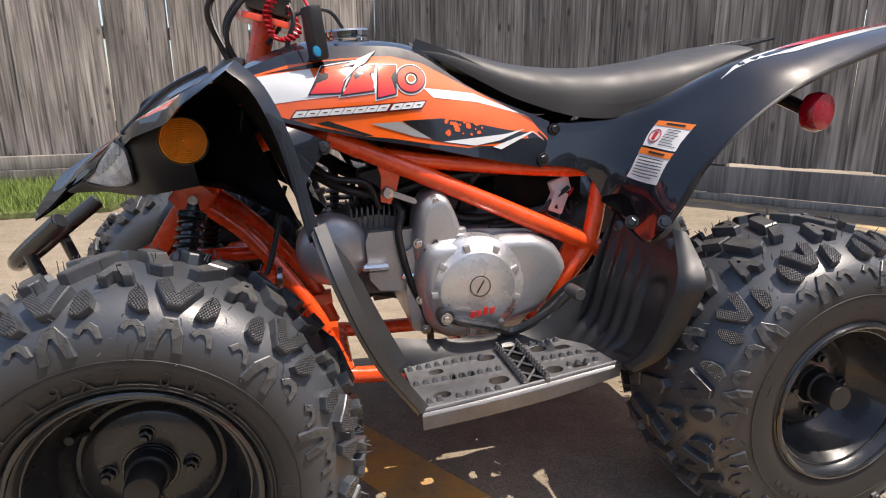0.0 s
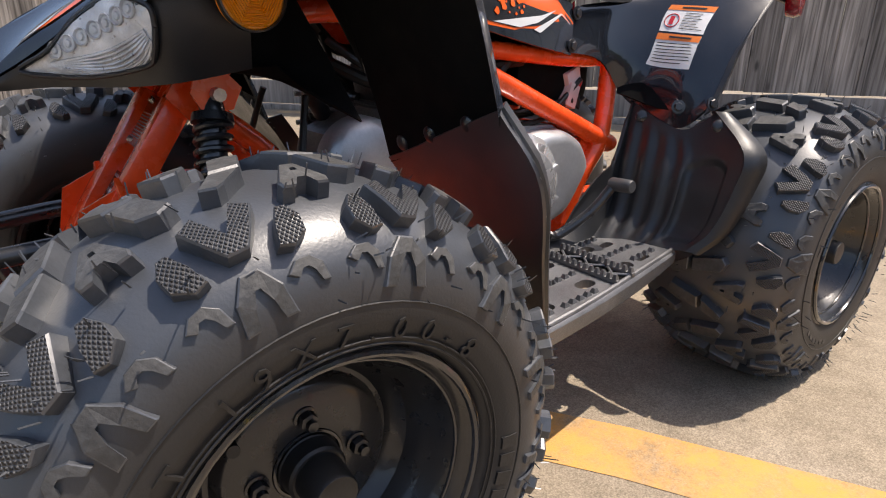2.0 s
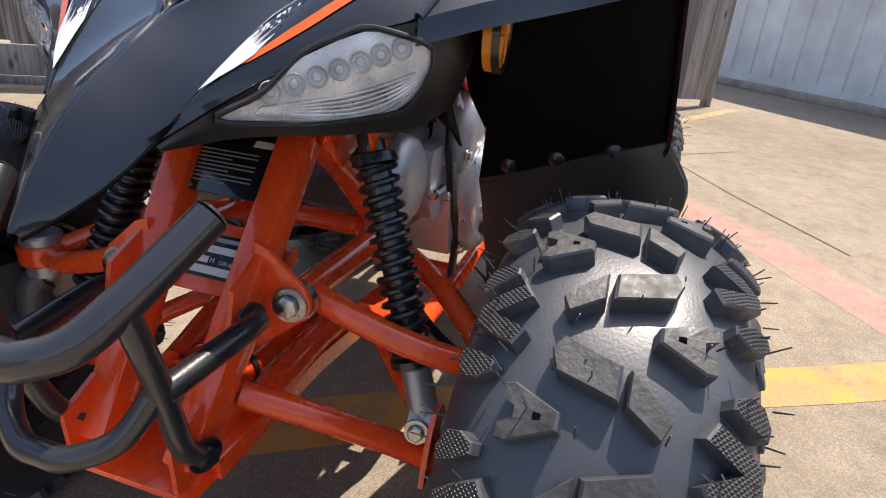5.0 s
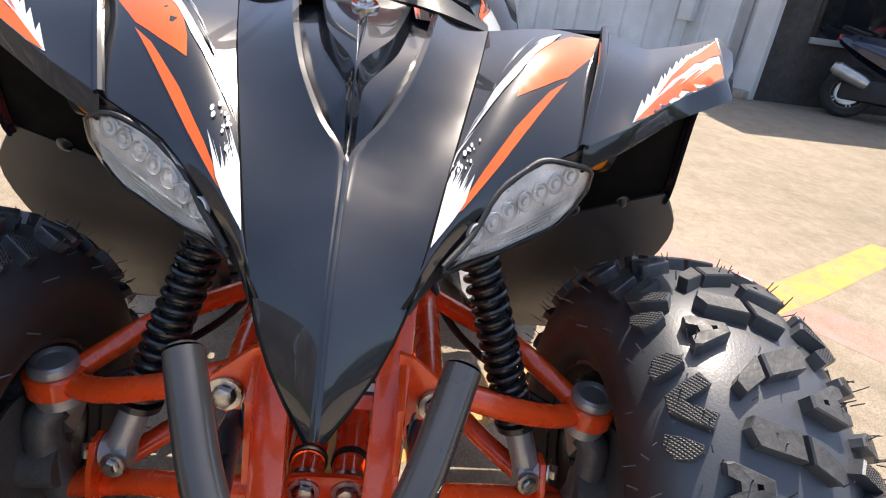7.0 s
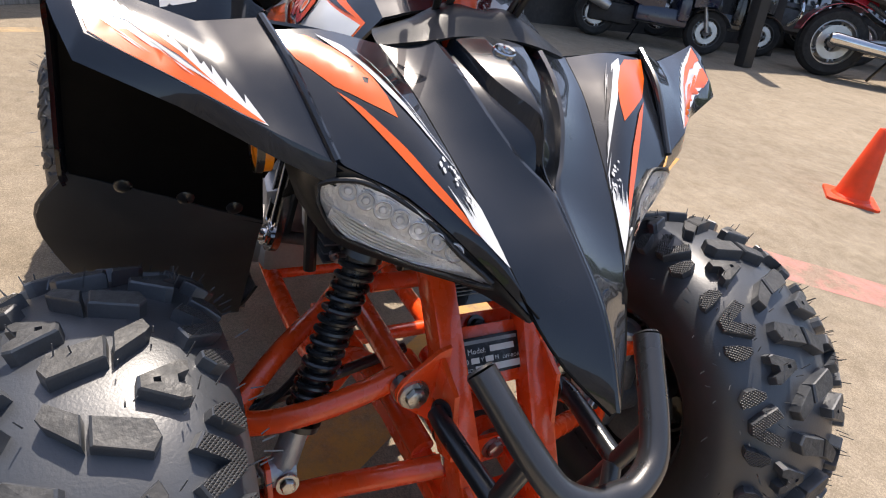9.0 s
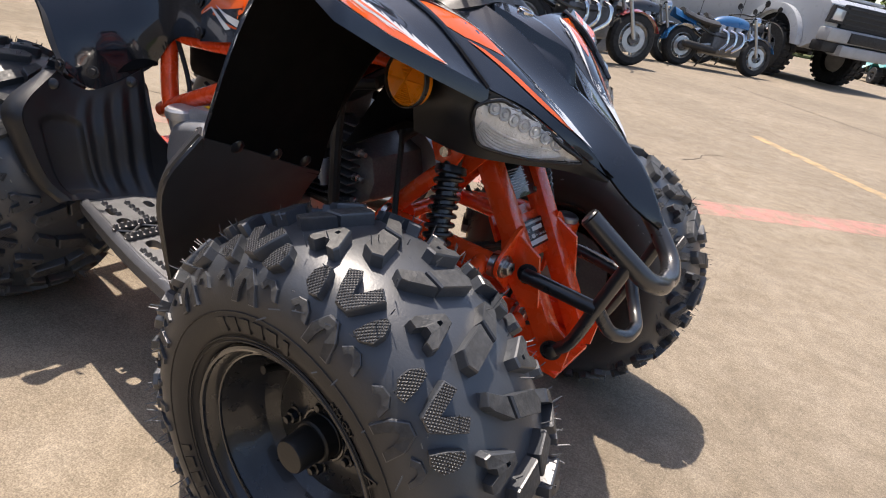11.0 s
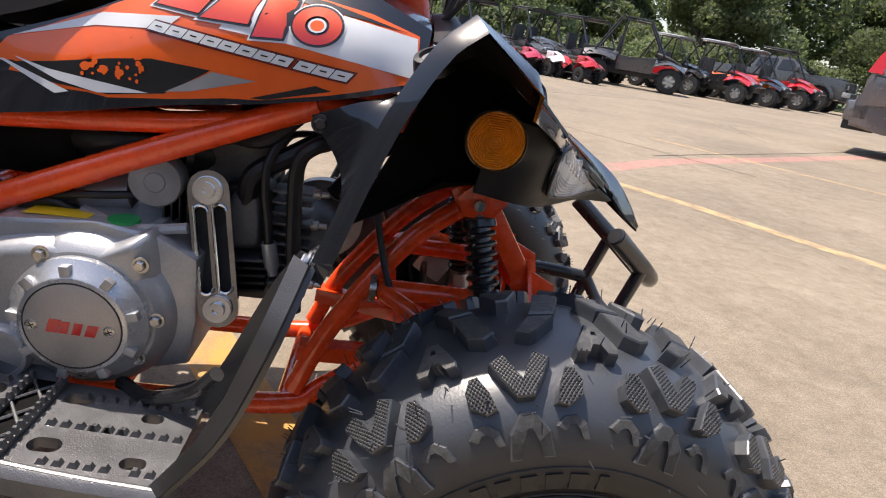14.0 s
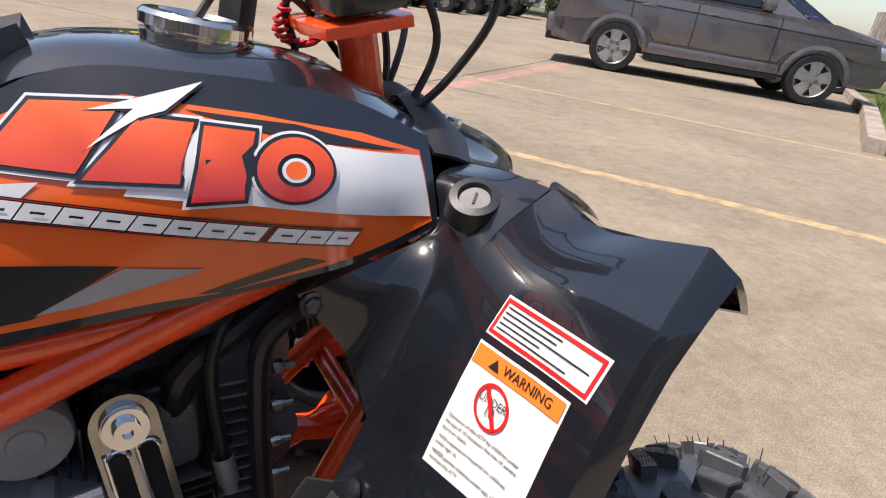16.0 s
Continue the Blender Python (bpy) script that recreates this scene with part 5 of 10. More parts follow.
    part("reflector_rim", lathe([(0.003, 0.0275), (0.003, 0.0292), (0.0085, 0.0288), (0.009, 0.0275), (0.006, 0.0268)], c, c + w_, 40), M_STEELBLACK, refl)
    part("reflector_bracket", tube([c - w_ * 0.004, c - w_ * 0.05 + Vector((0, 0, 0.03))], 0.006), M_STEELBLACK, refl)
    # rear lamp
    c = Vector((-0.925, 0.232 * k, 0.58))
    tail = part("tail_lamp", lathe([(0, 0.0), (0, 0.027), (0.012, 0.029), (0.02, 0.0255), (0.024, 0.0)], c, c + Vector((-0.25, k, 0)), 32), M_REDLENS, quad, "round red tail lamp")
    part("lamp_stalk", tube([c, c + Vector((0.03, -0.06 * k, 0.03))], 0.01), M_STEELBLACK, tail)

# ---- cowl behind the nose, key switch, steering stem ----
COWL = [
    [(-0.084, 0, 0.641), (-0.082, 0.03, 0.640), (-0.078, 0.058, 0.636), (-0.095, 0.1, 0.625)],
    [(-0.102, 0, 0.660), (-0.103, 0.028, 0.661), (-0.102, 0.058, 0.649), (-0.11, 0.1, 0.63)],
    [(-0.125, 0, 0.648), (-0.128, 0.026, 0.660), (-0.125, 0.06, 0.645), (-0.126, 0.095, 0.632)],
]
INNER = [
    [(-0.094, 0.098, 0.625), (-0.096, 0.15, 0.634), (-0.096, 0.195, 0.638)],
    [(-0.128, 0.107, 0.617), (-0.122, 0.15, 0.620), (-0.131, 0.188, 0.603)],
    [(-0.136, 0.127, 0.586), (-0.142, 0.155, 0.58), (-0.161, 0.181, 0.545)],
    [(-0.2, 0.136, 0.562), (-0.17, 0.155, 0.54), (-0.18, 0.177, 0.50)],
    [(-0.238, 0.131, 0.545), (-0.205, 0.148, 0.50), (-0.197, 0.172, 0.462)],
]
S_COWL, S_INNER = surface(COWL), surface(INNER)
bm = shell(S_COWL, 12, 12, 0.003, -1)
shell(mirrored(S_COWL), 12, 12, 0.003, 1, bm)
part("dash_cowl", bm, M_SATIN, quad, "satin black cowl around the steering stem", sharp=28)
both("inner_cowl", S_INNER, 18, 10, 0.003, M_GLOSS, "black panel between tank and fender", out=-1)
c, n = Vector((-0.125, -0.156, 0.611)), Vector((-0.35, -0.35, 0.87)).normalized()
key = part("key_switch", lathe([(-0.004, 0.0), (-0.004, 0.021), (0.008, 0.019), (0.012, 0.0175), (0.013, 0.012), (0.009, 0.011)], c, c + n, 32), M_SATIN, quad, "round ignition switch with a metal barrel")
part("key_barrel", lathe([(0.008, 0.0115), (0.0095, 0.0105), (0.0095, 0.0)], c, c + n, 24), M_COIL, key, "grey metal lock barrel")
part("key_slot", box((-0.0008, -0.005, 0.0095), (0.0008, 0.005, 0.0105), None, 0, Matrix.Translation(c) @ n.to_track_quat("Z", "Y").to_matrix().to_4x4()), M_INK, key)
for k in (1, -1):
    for p, n in (((-0.228, 0.134, 0.538), (0, 1, 0.1)), ((-0.584, 0.0935, 0.554), (-0.1, 1, 0.1)), ((-0.561, 0.1085, 0.51), (-0.1, 1, 0.05)), ((-0.674, 0.268, 0.437), (0.3, 1, 0.3)), ((-0.645, 0.235, 0.432), (0.6, 0.7, 0.2)),
                 ((-0.2085, 0.322, 0.4655), (-1, 0, 0.4)), ((-0.213, 0.262, 0.440), (-1, 0, 0.4))):
        p, n = Vector(p), Vector(n)
        p.y *= k
        n.y *= k
        part("panel_screw", bolt(p, n, 0.0065, 0.004), M_ZINC if p.x > -0.22 else M_STEELBLACK, quad)

stem = part("steering_stem", tube([(-0.128, 0, 0.59), (-0.165, 0, 0.735)], 0.0165, seg=20), M_ORANGE, quad, "orange steering stem with clamp")
bm = slab([(-0.04, -0.045), (0.03, -0.045), (0.04, -0.02), (0.04, 0.02), (0.03, 0.045), (-0.04, 0.045), (-0.045, 0.0)], 0.009, pose(-0.158, 0, 0.708, 0, -14, 0), bevel=0.002)
part("stem_plate", bm, M_ORANGE, stem)
bm = box((-0.03, -0.045, 0), (0.03, 0.045, 0.055), None, 0.008, pose(-0.163, 0, 0.72, 0, -14, 0))
part("bar_clamp", bm, M_STEELBLACK, stem)
for i, (a, b, c, d) in enumerate((((-0.15, 0.03, 0.76), (-0.11, 0.045, 0.7), (-0.12, 0.03, 0.64), (-0.18, 0.05, 0.6)), ((-0.14, -0.03, 0.77), (-0.1, -0.03, 0.71), (-0.118, -0.03, 0.65), (-0.16, -0.04, 0.58)),
                                  ((-0.16, 0.05, 0.77), (-0.09, 0.06, 0.73), (-0.1, 0.04, 0.67), (-0.14, 0.03, 0.6)), ((-0.15, -0.05, 0.78), (-0.08, -0.075, 0.75), (-0.095, -0.05, 0.68), (-0.15, -0.03, 0.62)),
                                  ((-0.17, 0.02, 0.77), (-0.2, 0.045, 0.72), (-0.19, 0.05, 0.68), (-0.19, 0.055, 0.66)))):
    part("control_cable", tube([a, b, c, d], 0.0035, seg=8, steps=8), M_CABLE, stem)
# coiled red lanyard and remote fob
bm = bmesh.new()
pts = []
for i in range(181):
    t = i / 180
    p = catmull([Vector((-0.175, 0.03, 0.77)), Vector((-0.205, 0.045, 0.70)), Vector((-0.175, 0.055, 0.685)), Vector((-0.165, 0.05, 0.72)), Vector((-0.19, 0.06, 0.755))], t)
    pts.append(p + Vector((math.cos(t * 150) * 0.0052, math.sin(t * 150) * 0.0052, math.cos(t * 150) * 0.002)))
tube(pts, 0.0019, bm, 6, 1)
part("lanyard", bm, M_RED, quad, "red coiled safety lanyard")
fob = part("remote_fob", box((-0.009, -0.018, -0.035), (0.009, 0.018, 0.035), None, 0.006, pose(-0.226, 0.11, 0.688, 0, 8, 20)), M_SATIN, quad, "black remote fob with a blue button")
part("button", lathe([(0, 0.0), (0, 0.008), (0.003, 0.007), (0.004, 0.0)], (-0.229, 0.124, 0.665), (-0.229 - 0.3, 1.1, 0.7), 16), mat("blue_button", (0.02, 0.3, 0.55), 0.3, stain=0.1), fob)
part("fob_cord", tube([(-0.22, 0.112, 0.72), (-0.205, 0.09, 0.75), (-0.19, 0.065, 0.765)], 0.002), M_RED, fob)
# filler cap
c = Vector((-0.277, 0, 0.683))
cap = part("fuel_cap", lathe([(0, 0.0), (0, 0.036), (0.006, 0.037), (0.007, 0.034), (0.009, 0.034), (0.01, 0.038), (0.017, 0.038), (0.020, 0.035), (0.0205, 0.026), (0.018, 0.024), (0.018, 0.0)], c, c + Vector((0.08, 0, 1)), 48), M_CHROME, quad, "chromed fuel filler cap")
part("vent_hose", tube([(-0.277, 0, 0.70), (-0.25, 0.01, 0.73), (-0.2, 0.02, 0.72), (-0.16, 0.02, 0.68)], 0.003), M_CABLE, cap)

# ---- main frame ----
frame_tubes = []


def frame_tube(points, r=0.0135, label="", material=None):
    for k in (1, -1):
        frame_tubes.append(part("frame_tube", tube([(x, y * k, z_) for x, y, z_ in points], r, seg=14, steps=5), material or M_ORANGE, quad, label))


frame_tube([(-0.235, 0.098, 0.552), (-0.33, 0.098, 0.511), (-0.642, 0.106, 0.372), (-0.655, 0.106, 0.366)], 0.0145)
frame_tube([(-0.31, 0.096, 0.523), (-0.42, 0.09, 0.507), (-0.66, 0.085, 0.49), (-0.8, 0.075, 0.53), (-1.0, 0.06, 0.6)], 0.012)
frame_tube([(-0.672, 0.093, 0.52), (-0.668, 0.095, 0.47), (-0.648, 0.105, 0.372), (-0.61, 0.1, 0.31), (-0.585, 0.095, 0.24)], 0.0145)
frame_tube([(0.02, 0.05, 0.245), (-0.1, 0.065, 0.262), (-0.2, 0.088, 0.205), (-0.27, 0.098, 0.178), (-0.6, 0.098, 0.178), (-0.66, 0.09, 0.2)], 0.0135)
frame_tube([(-0.05, 0.055, 0.46), (-0.12, 0.06, 0.40), (-0.2, 0.085, 0.29), (-0.24, 0.094, 0.2)], 0.0125)
frame_tube([(-0.06, 0.05, 0.475), (-0.14, 0.06, 0.54), (-0.24, 0.095, 0.552)], 0.0125)
for x, z_, w_ in ((-0.25, 0.18, 0.1), (-0.45, 0.178, 0.1), (-0.62, 0.18, 0.098), (-0.24, 0.55, 0.095), (-0.66, 0.37, 0.105), (-0.14, 0.35, 0.06)):
    part("cross_tube", tube([(x, -w_, z_), (x, w_, z_)], 0.011, seg=12), M_ORANGE, quad)
for k in (1, -1):
    if k > 0:
        part("engine_hanger", slab([(-0.30, 0.53), (-0.345, 0.515), (-0.335, 0.47), (-0.325, 0.448), (-0.31, 0.452), (-0.312, 0.49)], 0.006, basis((0, 0.09 * k, 0), (1, 0, 0), (0, 0, 1)), bevel=0.001), M_ORANGE, quad)
    part("rear_hanger", slab([(-0.655, 0.38), (-0.61, 0.375), (-0.6, 0.35), (-0.585, 0.315), (-0.6, 0.3), (-0.63, 0.335)], 0.008, basis((0, 0.1 * k, 0), (1, 0, 0), (0, 0, 1)), bevel=0.001), M_ORANGE, quad)
# rear swing arm, axle
part("swing_arm", slab([(-0.6, -0.08), (-0.6, 0.08), (-0.75, 0.06), (-0.89, 0.05), (-0.89, -0.05), (-0.75, -0.06)], 0.035, pose(0, 0, 0.2), bevel=0.004), M_ORANGE, quad)
part("rear_axle", tube([(-0.872, -0.26, 0.213), (-0.872, 0.26, 0.213)], 0.016, seg=16), M_STEELBLACK, quad)
for k in (1, -1):
    part("axle_hub", lathe([(0, 0.03), (0.09, 0.032), (0.1, 0.06), (0.11, 0.06), (0.115, 0.0)], (-0.872, 0.18 * k, 0.213), (-0.872, 0.3 * k, 0.213), 24), M_STEELBLACK, quad)

# ---- front subframe ----
UP = Vector((-0.033 - 0.115, 0, 0.455 - 0.25)).normalized()
for k in (1, -1):
    bm = bmesh.new()
    a, b = Vector((0.118, 0.041 * k, 0.235)), Vector((-0.036, 0.051 * k, 0.462))
    d = (b - a).normalized()
    box((-0.0135, -0.0135, 0), (0.0135, 0.0135, (b - a).length), bm, 0.004, Matrix.Translation(a) @ d.to_track_quat("Z", "Y").to_matrix().to_4x4())
    part("front_upright", bm, M_ORANGE, quad, "square orange upright of the front frame")
    # tabs that hold the upper arm and the bumper stay
    part("arm_tab", slab([(0.085, 0.30), (0.07, 0.365), (0.035, 0.382), (0.012, 0.372), (0.022, 0.33), (0.062, 0.29)], 0.005, basis((0, 0.056 * k, 0), (1, 0, 0), (0, 0, 1)), bevel=0.001), M_ORANGE, quad)
    tab = slab([(0.050, 0.296), (0.050, 0.392), (0.062, 0.388), (0.094, 0.360), (0.0995, 0.350), (0.0985, 0.339), (0.092, 0.331)], 0.005, basis((0.0305, 0, 0), (0, 1, 0), (0, 0, 1)) @ Matrix.Diagonal((k, 1, 1, 1)), bevel=0.001)
    bmesh.ops.recalc_face_normals(tab, faces=tab.faces)
    part("pivot_tab", tab, M_ORANGE, quad)
    part("arm_washer", lathe([(0, 0.0), (0, 0.0150), (0.003, 0.0150), (0.003, 0.0)], (0.0355, 0.083 * k, 0.3455), (1, 0.083 * k, 0.3455), 24), M_ZINC, quad)
    part("arm_bolt", bolt((0.0385, 0.083 * k, 0.3455), (1, 0.1 * k, 0.1), 0.0095, 0.008), M_ZINC, quad)
    part("lower_gusset", slab([(0.135, 0.225), (0.138, 0.268), (0.105, 0.285), (0.07, 0.262), (0.04, 0.262), (0.03, 0.215), (0.1, 0.21)], 0.005, basis((0, 0.048 * k, 0), (1, 0, 0), (0, 0, 1)), bevel=0.001), M_ORANGE, quad)
    part("stay_bolt", bolt((0.0615, 0.064 * k, 0.340), (0.3, k, 0.1), 0.009, 0.006), M_STEELBLACK, quad)
    part("low_bolt", bolt((0.116, 0.058 * k, 0.251), (0.3, k, 0), 0.0095, 0.007), M_STEELBLACK, quad)
    part("shock_tab", slab([(-0.015, 0.47), (-0.03, 0.492), (-0.062, 0.495), (-0.082, 0.478), (-0.07, 0.455), (-0.04, 0.44)], 0.004, basis((0, 0.088 * k, 0), (1, 0, 0), (0, 0, 1)), bevel=0.001), M_ORANGE, quad)
    part("shock_tab", slab([(-0.03, 0.475), (-0.035, 0.49), (-0.062, 0.495), (-0.078, 0.478), (-0.068, 0.458), (-0.04, 0.455)], 0.004, basis((0, 0.117 * k, 0), (1, 0, 0), (0, 0, 1)), bevel=0.001), M_ORANGE, quad)
    part("shock_bolt", tube([(-0.053, 0.084 * k, 0.473), (-0.053, 0.128 * k, 0.473)], 0.0065, seg=8), M_ZINC, quad)
    # upper and lower A-arms
    arm = part("upper_arm", tube([(0.006, 0.086 * k, 0.342), (0.008, 0.12 * k, 0.331), (0.002, 0.164 * k, 0.315), (-0.008, 0.205 * k, 0.303), (-0.02, 0.238 * k, 0.301)], 0.0115, seg=14), M_ORANGE, quad, "orange tubular upper suspension arm")
    part("rear_leg", tube([(-0.022, 0.238 * k, 0.301), (-0.05, 0.205 * k, 0.318), (-0.08, 0.165 * k, 0.336), (-0.145, 0.088 * k, 0.344)], 0.0105, seg=14), M_ORANGE, arm)
    part("pivot_sleeve", tube([(-0.15, 0.083 * k, 0.344), (0.026, 0.081 * k, 0.343)], 0.0125, seg=16), M_ORANGE, arm)
    for x_ in (-0.156, 0.0245):
        part("pivot_washer", lathe([(-0.004, 0.0), (-0.004, 0.0175), (0.004, 0.0175), (0.004, 0.0)], (x_, 0.082 * k, 0.3435), (1, 0.082 * k, 0.3435), 24), M_ZINC, arm)
    J = Vector((-0.0225, 0.2425 * k, 0.304))
    part("ball_joint", lathe([(0.006, 0.0), (0.006, 0.0195), (0.012, 0.0205), (0.017, 0.0195), (0.0195, 0.0165), (0.0185, 0.0135), (0.0165, 0.0115), (0.0165, 0.0)], J, J + Vector((0.06, 0, 1)), 28), M_ALU, arm, "zinc ball joint cap")
    part("joint_ring", lathe([(-0.0125, 0.0), (-0.0125, 0.0225), (-0.0105, 0.0245), (0.0075, 0.0245), (0.0095, 0.0225), (0.0095, 0.0)], J, J + Vector((0.06, 0, 1)), 28), M_ORANGE, arm)
    part("joint_stud", lathe([(-0.034, 0.0), (-0.034, 0.009), (-0.026, 0.0095), (-0.025, 0.0205), (-0.0135, 0.019), (-0.0125, 0.0)], J, J + Vector((0.06, 0, 1)), 20), M_ALU, arm)
    low = part("lower_arm", tube([(0.062, 0.052 * k, 0.268), (0.045, 0.1 * k, 0.252), (0.012, 0.17 * k, 0.218), (-0.012, 0.24 * k, 0.185)], 0.0115, seg=14), M_ORANGE, quad, "orange tubular lower suspension arm")
    part("rear_leg", tube([(-0.13, 0.075 * k, 0.25), (-0.1, 0.11 * k, 0.245), (-0.05, 0.17 * k, 0.215), (-0.012, 0.235 * k, 0.187)], 0.0105, seg=14), M_ORANGE, low)
    part("shock_mount", slab([(-0.035, 0.195), (0.03, 0.195), (0.02, 0.235), (0.006, 0.256), (-0.012, 0.254), (-0.026, 0.235)], 0.005, basis((0, 0.203 * k, 0), (1, 0, 0), (0, 0, 1)), bevel=0.001), M_ORANGE, low)
    part("mount_bolt", bolt((-0.005, 0.212 * k, 0.237), (0.5, k, 0.2), 0.008, 0.007), M_ZINC, low)
    part("mount_bolt", bolt((0.012, 0.188 * k, 0.237), (1, 0.1 * k, 0.2), 0.0075, 0.006), M_ZINC, low)
    # coil-over shock
    top, bot = Vector((-0.053, 0.104 * k, 0.474)), Vector((-0.006, 0.19 * k, 0.238))
    ax = bot - top
    L = ax.length
    shock = part("shock_absorber", lathe([(-0.008, 0.0), (-0.008, 0.012), (0.02, 0.012), (0.022, 0.019), (0.03, 0.020), (0.032, 0.0125), (L * 0.55, 0.012), (L * 0.77, 0.011), (L * 0.775, 0.0205), (L * 0.80, 0.0205), (L * 0.815, 0.0125)], top, bot, 24), M_STEELBLACK, quad, "black coil-over front shock absorber")
    d = ax.normalized()
    s1 = d.orthogonal().normalized()
    s2 = d.cross(s1)
    pts = [top + d * (0.03 + (L * 0.77 - 0.03) * i / 260) + (s1 * math.cos(i / 260 * 15 * 2 * math.pi) + s2 * math.sin(i / 260 * 15 * 2 * math.pi)) * 0.0157 for i in range(261)]
    part("coil_spring", tube(pts, 0.0032, seg=8, steps=1, smooth=False), M_STEELBLACK, shock, "gloss black coil spring")
    part("shock_fork", tube([top + d * L * 0.80, top + d * L * 0.88, bot], 0.0125, seg=12, r_end=0.014, smooth=False), M_ALU, shock)
    part("shock_eye", lathe([(-0.012, 0.0), (-0.012, 0.015), (0.012, 0.015), (0.012, 0.0)], bot, bot + Vector((0, k, 0)), 20), M_ALU, shock)
    # knuckle, brake, tie rod
    part("knuckle", tube([(-0.021, 0.246 * k, 0.272), (-0.012, 0.254 * k, 0.262), (-0.008, 0.252 * k, 0.22), (-0.012, 0.245 * k, 0.175)], 0.0155, seg=12), M_ALUDARK, quad, "grey cast steering knuckle")
    part("spindle", tube([(-0.004, 0.24 * k, 0.219), (0.0, 0.34 * k, 0.219)], 0.02, seg=16), M_ALUDARK, quad)
    part("brake_disc", lathe([(-0.002, 0.0), (-0.002, 0.07), (0.002, 0.07), (0.002, 0.0)], (0, 0.27 * k, 0.219), (0, 0.4 * k, 0.219), 40), M_ALUDARK, quad)
    part("brake_caliper", box((-0.03, -0.022, -0.025), (0.03, 0.022, 0.025), None, 0.008, pose(-0.055, 0.265 * k, 0.255, 0, 30, 0)), M_ALU, quad)
    part("tie_rod", tube([(-0.09, 0.03 * k, 0.29), (-0.07, 0.24 * k, 0.255)], 0.0065, seg=10), M_STEELBLACK, quad)
    part("brake_hose", tube([(-0.055, 0.265 * k, 0.27), (-0.03, 0.22 * k, 0.29), (-0.06, 0.16 * k, 0.31), (-0.13, 0.1 * k, 0.34), (-0.17, 0.06 * k, 0.46)], 0.0042, seg=8, steps=8), M_CABLE, quad)
    # bumper stay
    part("bumper_stay", tube([(0.060, 0.069 * k, 0.340), (0.085, 0.070 * k, 0.34), (0.156, 0.064 * k, 0.335)], 0.0095, seg=12), M_STEELBLACK, quad, "black stay from frame to bumper")

# plates between the uprights
pl = basis((0.0265, 0, 0.3665), (0, 1, 0), UP)
part("plate_seat", slab([(-0.05, -0.03), (0.05, -0.03), (0.05, 0.03), (-0.05, 0.03)], 0.004, basis((0.021, 0, 0.362), (0, 1, 0), UP), bevel=0.001), M_ORANGE, quad)
plate = part("data_plate", slab([(-0.043, -0.0185), (0.043, -0.0185), (0.043, 0.0185), (-0.043, 0.0185)], 0.0016, pl, bevel=0.0005), mat("black_plate", (0.02, 0.02, 0.022), 0.25, metal=0.3, stain=0.2, stain_scale=40), quad, "black data plate with white fields")
for x0, x1, y0, y1 in ((0.0, 0.028, 0.0025, 0.0085), (-0.022, -0.013, -0.0065, -0.001), (-0.006, 0.003, -0.0065, -0.001), (-0.018, 0.036, -0.0155, -0.009)):
    part("plate_field", slab([(x0, y0), (x1, y0), (x1, y1), (x0, y1)], 0.0004, pl @ Matrix.Translation((0, 0, 0.0017))), M_STICKER, plate)
for text, x, y, sz in (("Model:", -0.015, 0.005, 0.0075), ("20", -0.028, -0.004, 0.0065), ("Y", -0.0095, -0.004, 0.006), ("M", 0.007, -0.004, 0.006), ("VIN NO:", -0.03, -0.0125, 0.0055), ("OFF-ROAD", 0.025, -0.005, 0.0048)):
    part("plate_line", lettering(text, sz, pl @ Matrix.Translation((x, y, 0.0021))), M_STICKER, plate)
part("plate_line", slab([(-0.032, 0.0122), (0.032, 0.0122), (0.032, 0.0158), (-0.032, 0.0158)], 0.0003, pl @ Matrix.Translation((0, 0, 0.0018))), M_DGREY, plate)
for s in (-0.038, 0.038):
    part("plate_rivet", lathe([(0, 0.0024), (0.001, 0.002), (0.0014, 0)], pl @ Vector((s, 0, 0.0016)), pl @ Vector((s, 0, 1)), 12), M_ZINC, plate)
part("cross_plate", slab([(-0.05, -0.02), (0.05, -0.02), (0.046, 0.014), (-0.046, 0.014)], 0.005, basis((-0.012, 0, 0.372), (0, 1, 0), UP), bevel=0.001), M_ORANGE, quad)
part("plate_bolt", bolt((-0.006, 0.0, 0.378), (0.85, 0, 0.5), 0.007, 0.006), M_STEELBLACK, quad)
p2 = basis((-0.0165, 0, 0.435), (0, 1, 0), UP)
part("top_plate", slab([(-0.06, -0.035), (0.06, -0.035), (0.062, 0.04), (-0.062, 0.04)], 0.004, basis((-0.025, 0, 0.438), (0, 1, 0), UP), bevel=0.001), M_ORANGE, quad)
bp = part("safety_plate", slab([(-0.043, -0.03), (0.043, -0.03), (0.043, 0.03), (-0.043, 0.03)], 0.002, p2, bevel=0.0006), M_GLOSS, quad, "glossy black plate with small print")
for i in range(9):
    w_ = 0.028 - 0.012 * (i % 3 == 2)
    part("print_bar", slab([(-0.035, 0.008 - i * 0.0036), (-0.035 + w_ * 2, 0.008 - i * 0.0036), (-0.035 + w_ * 2, 0.0092 - i * 0.0036), (-0.035, 0.0092 - i * 0.0036)], 0.0003, p2 @ Matrix.Translation((0, 0, 0.002))), M_DGREY, bp)
part("plate_emblem", slab([(0.012, 0.016), (0.034, 0.016), (0.036, 0.022), (0.014, 0.022)], 0.0003, p2 @ Matrix.Translation((0, 0, 0.002))), M_STICKER, bp)
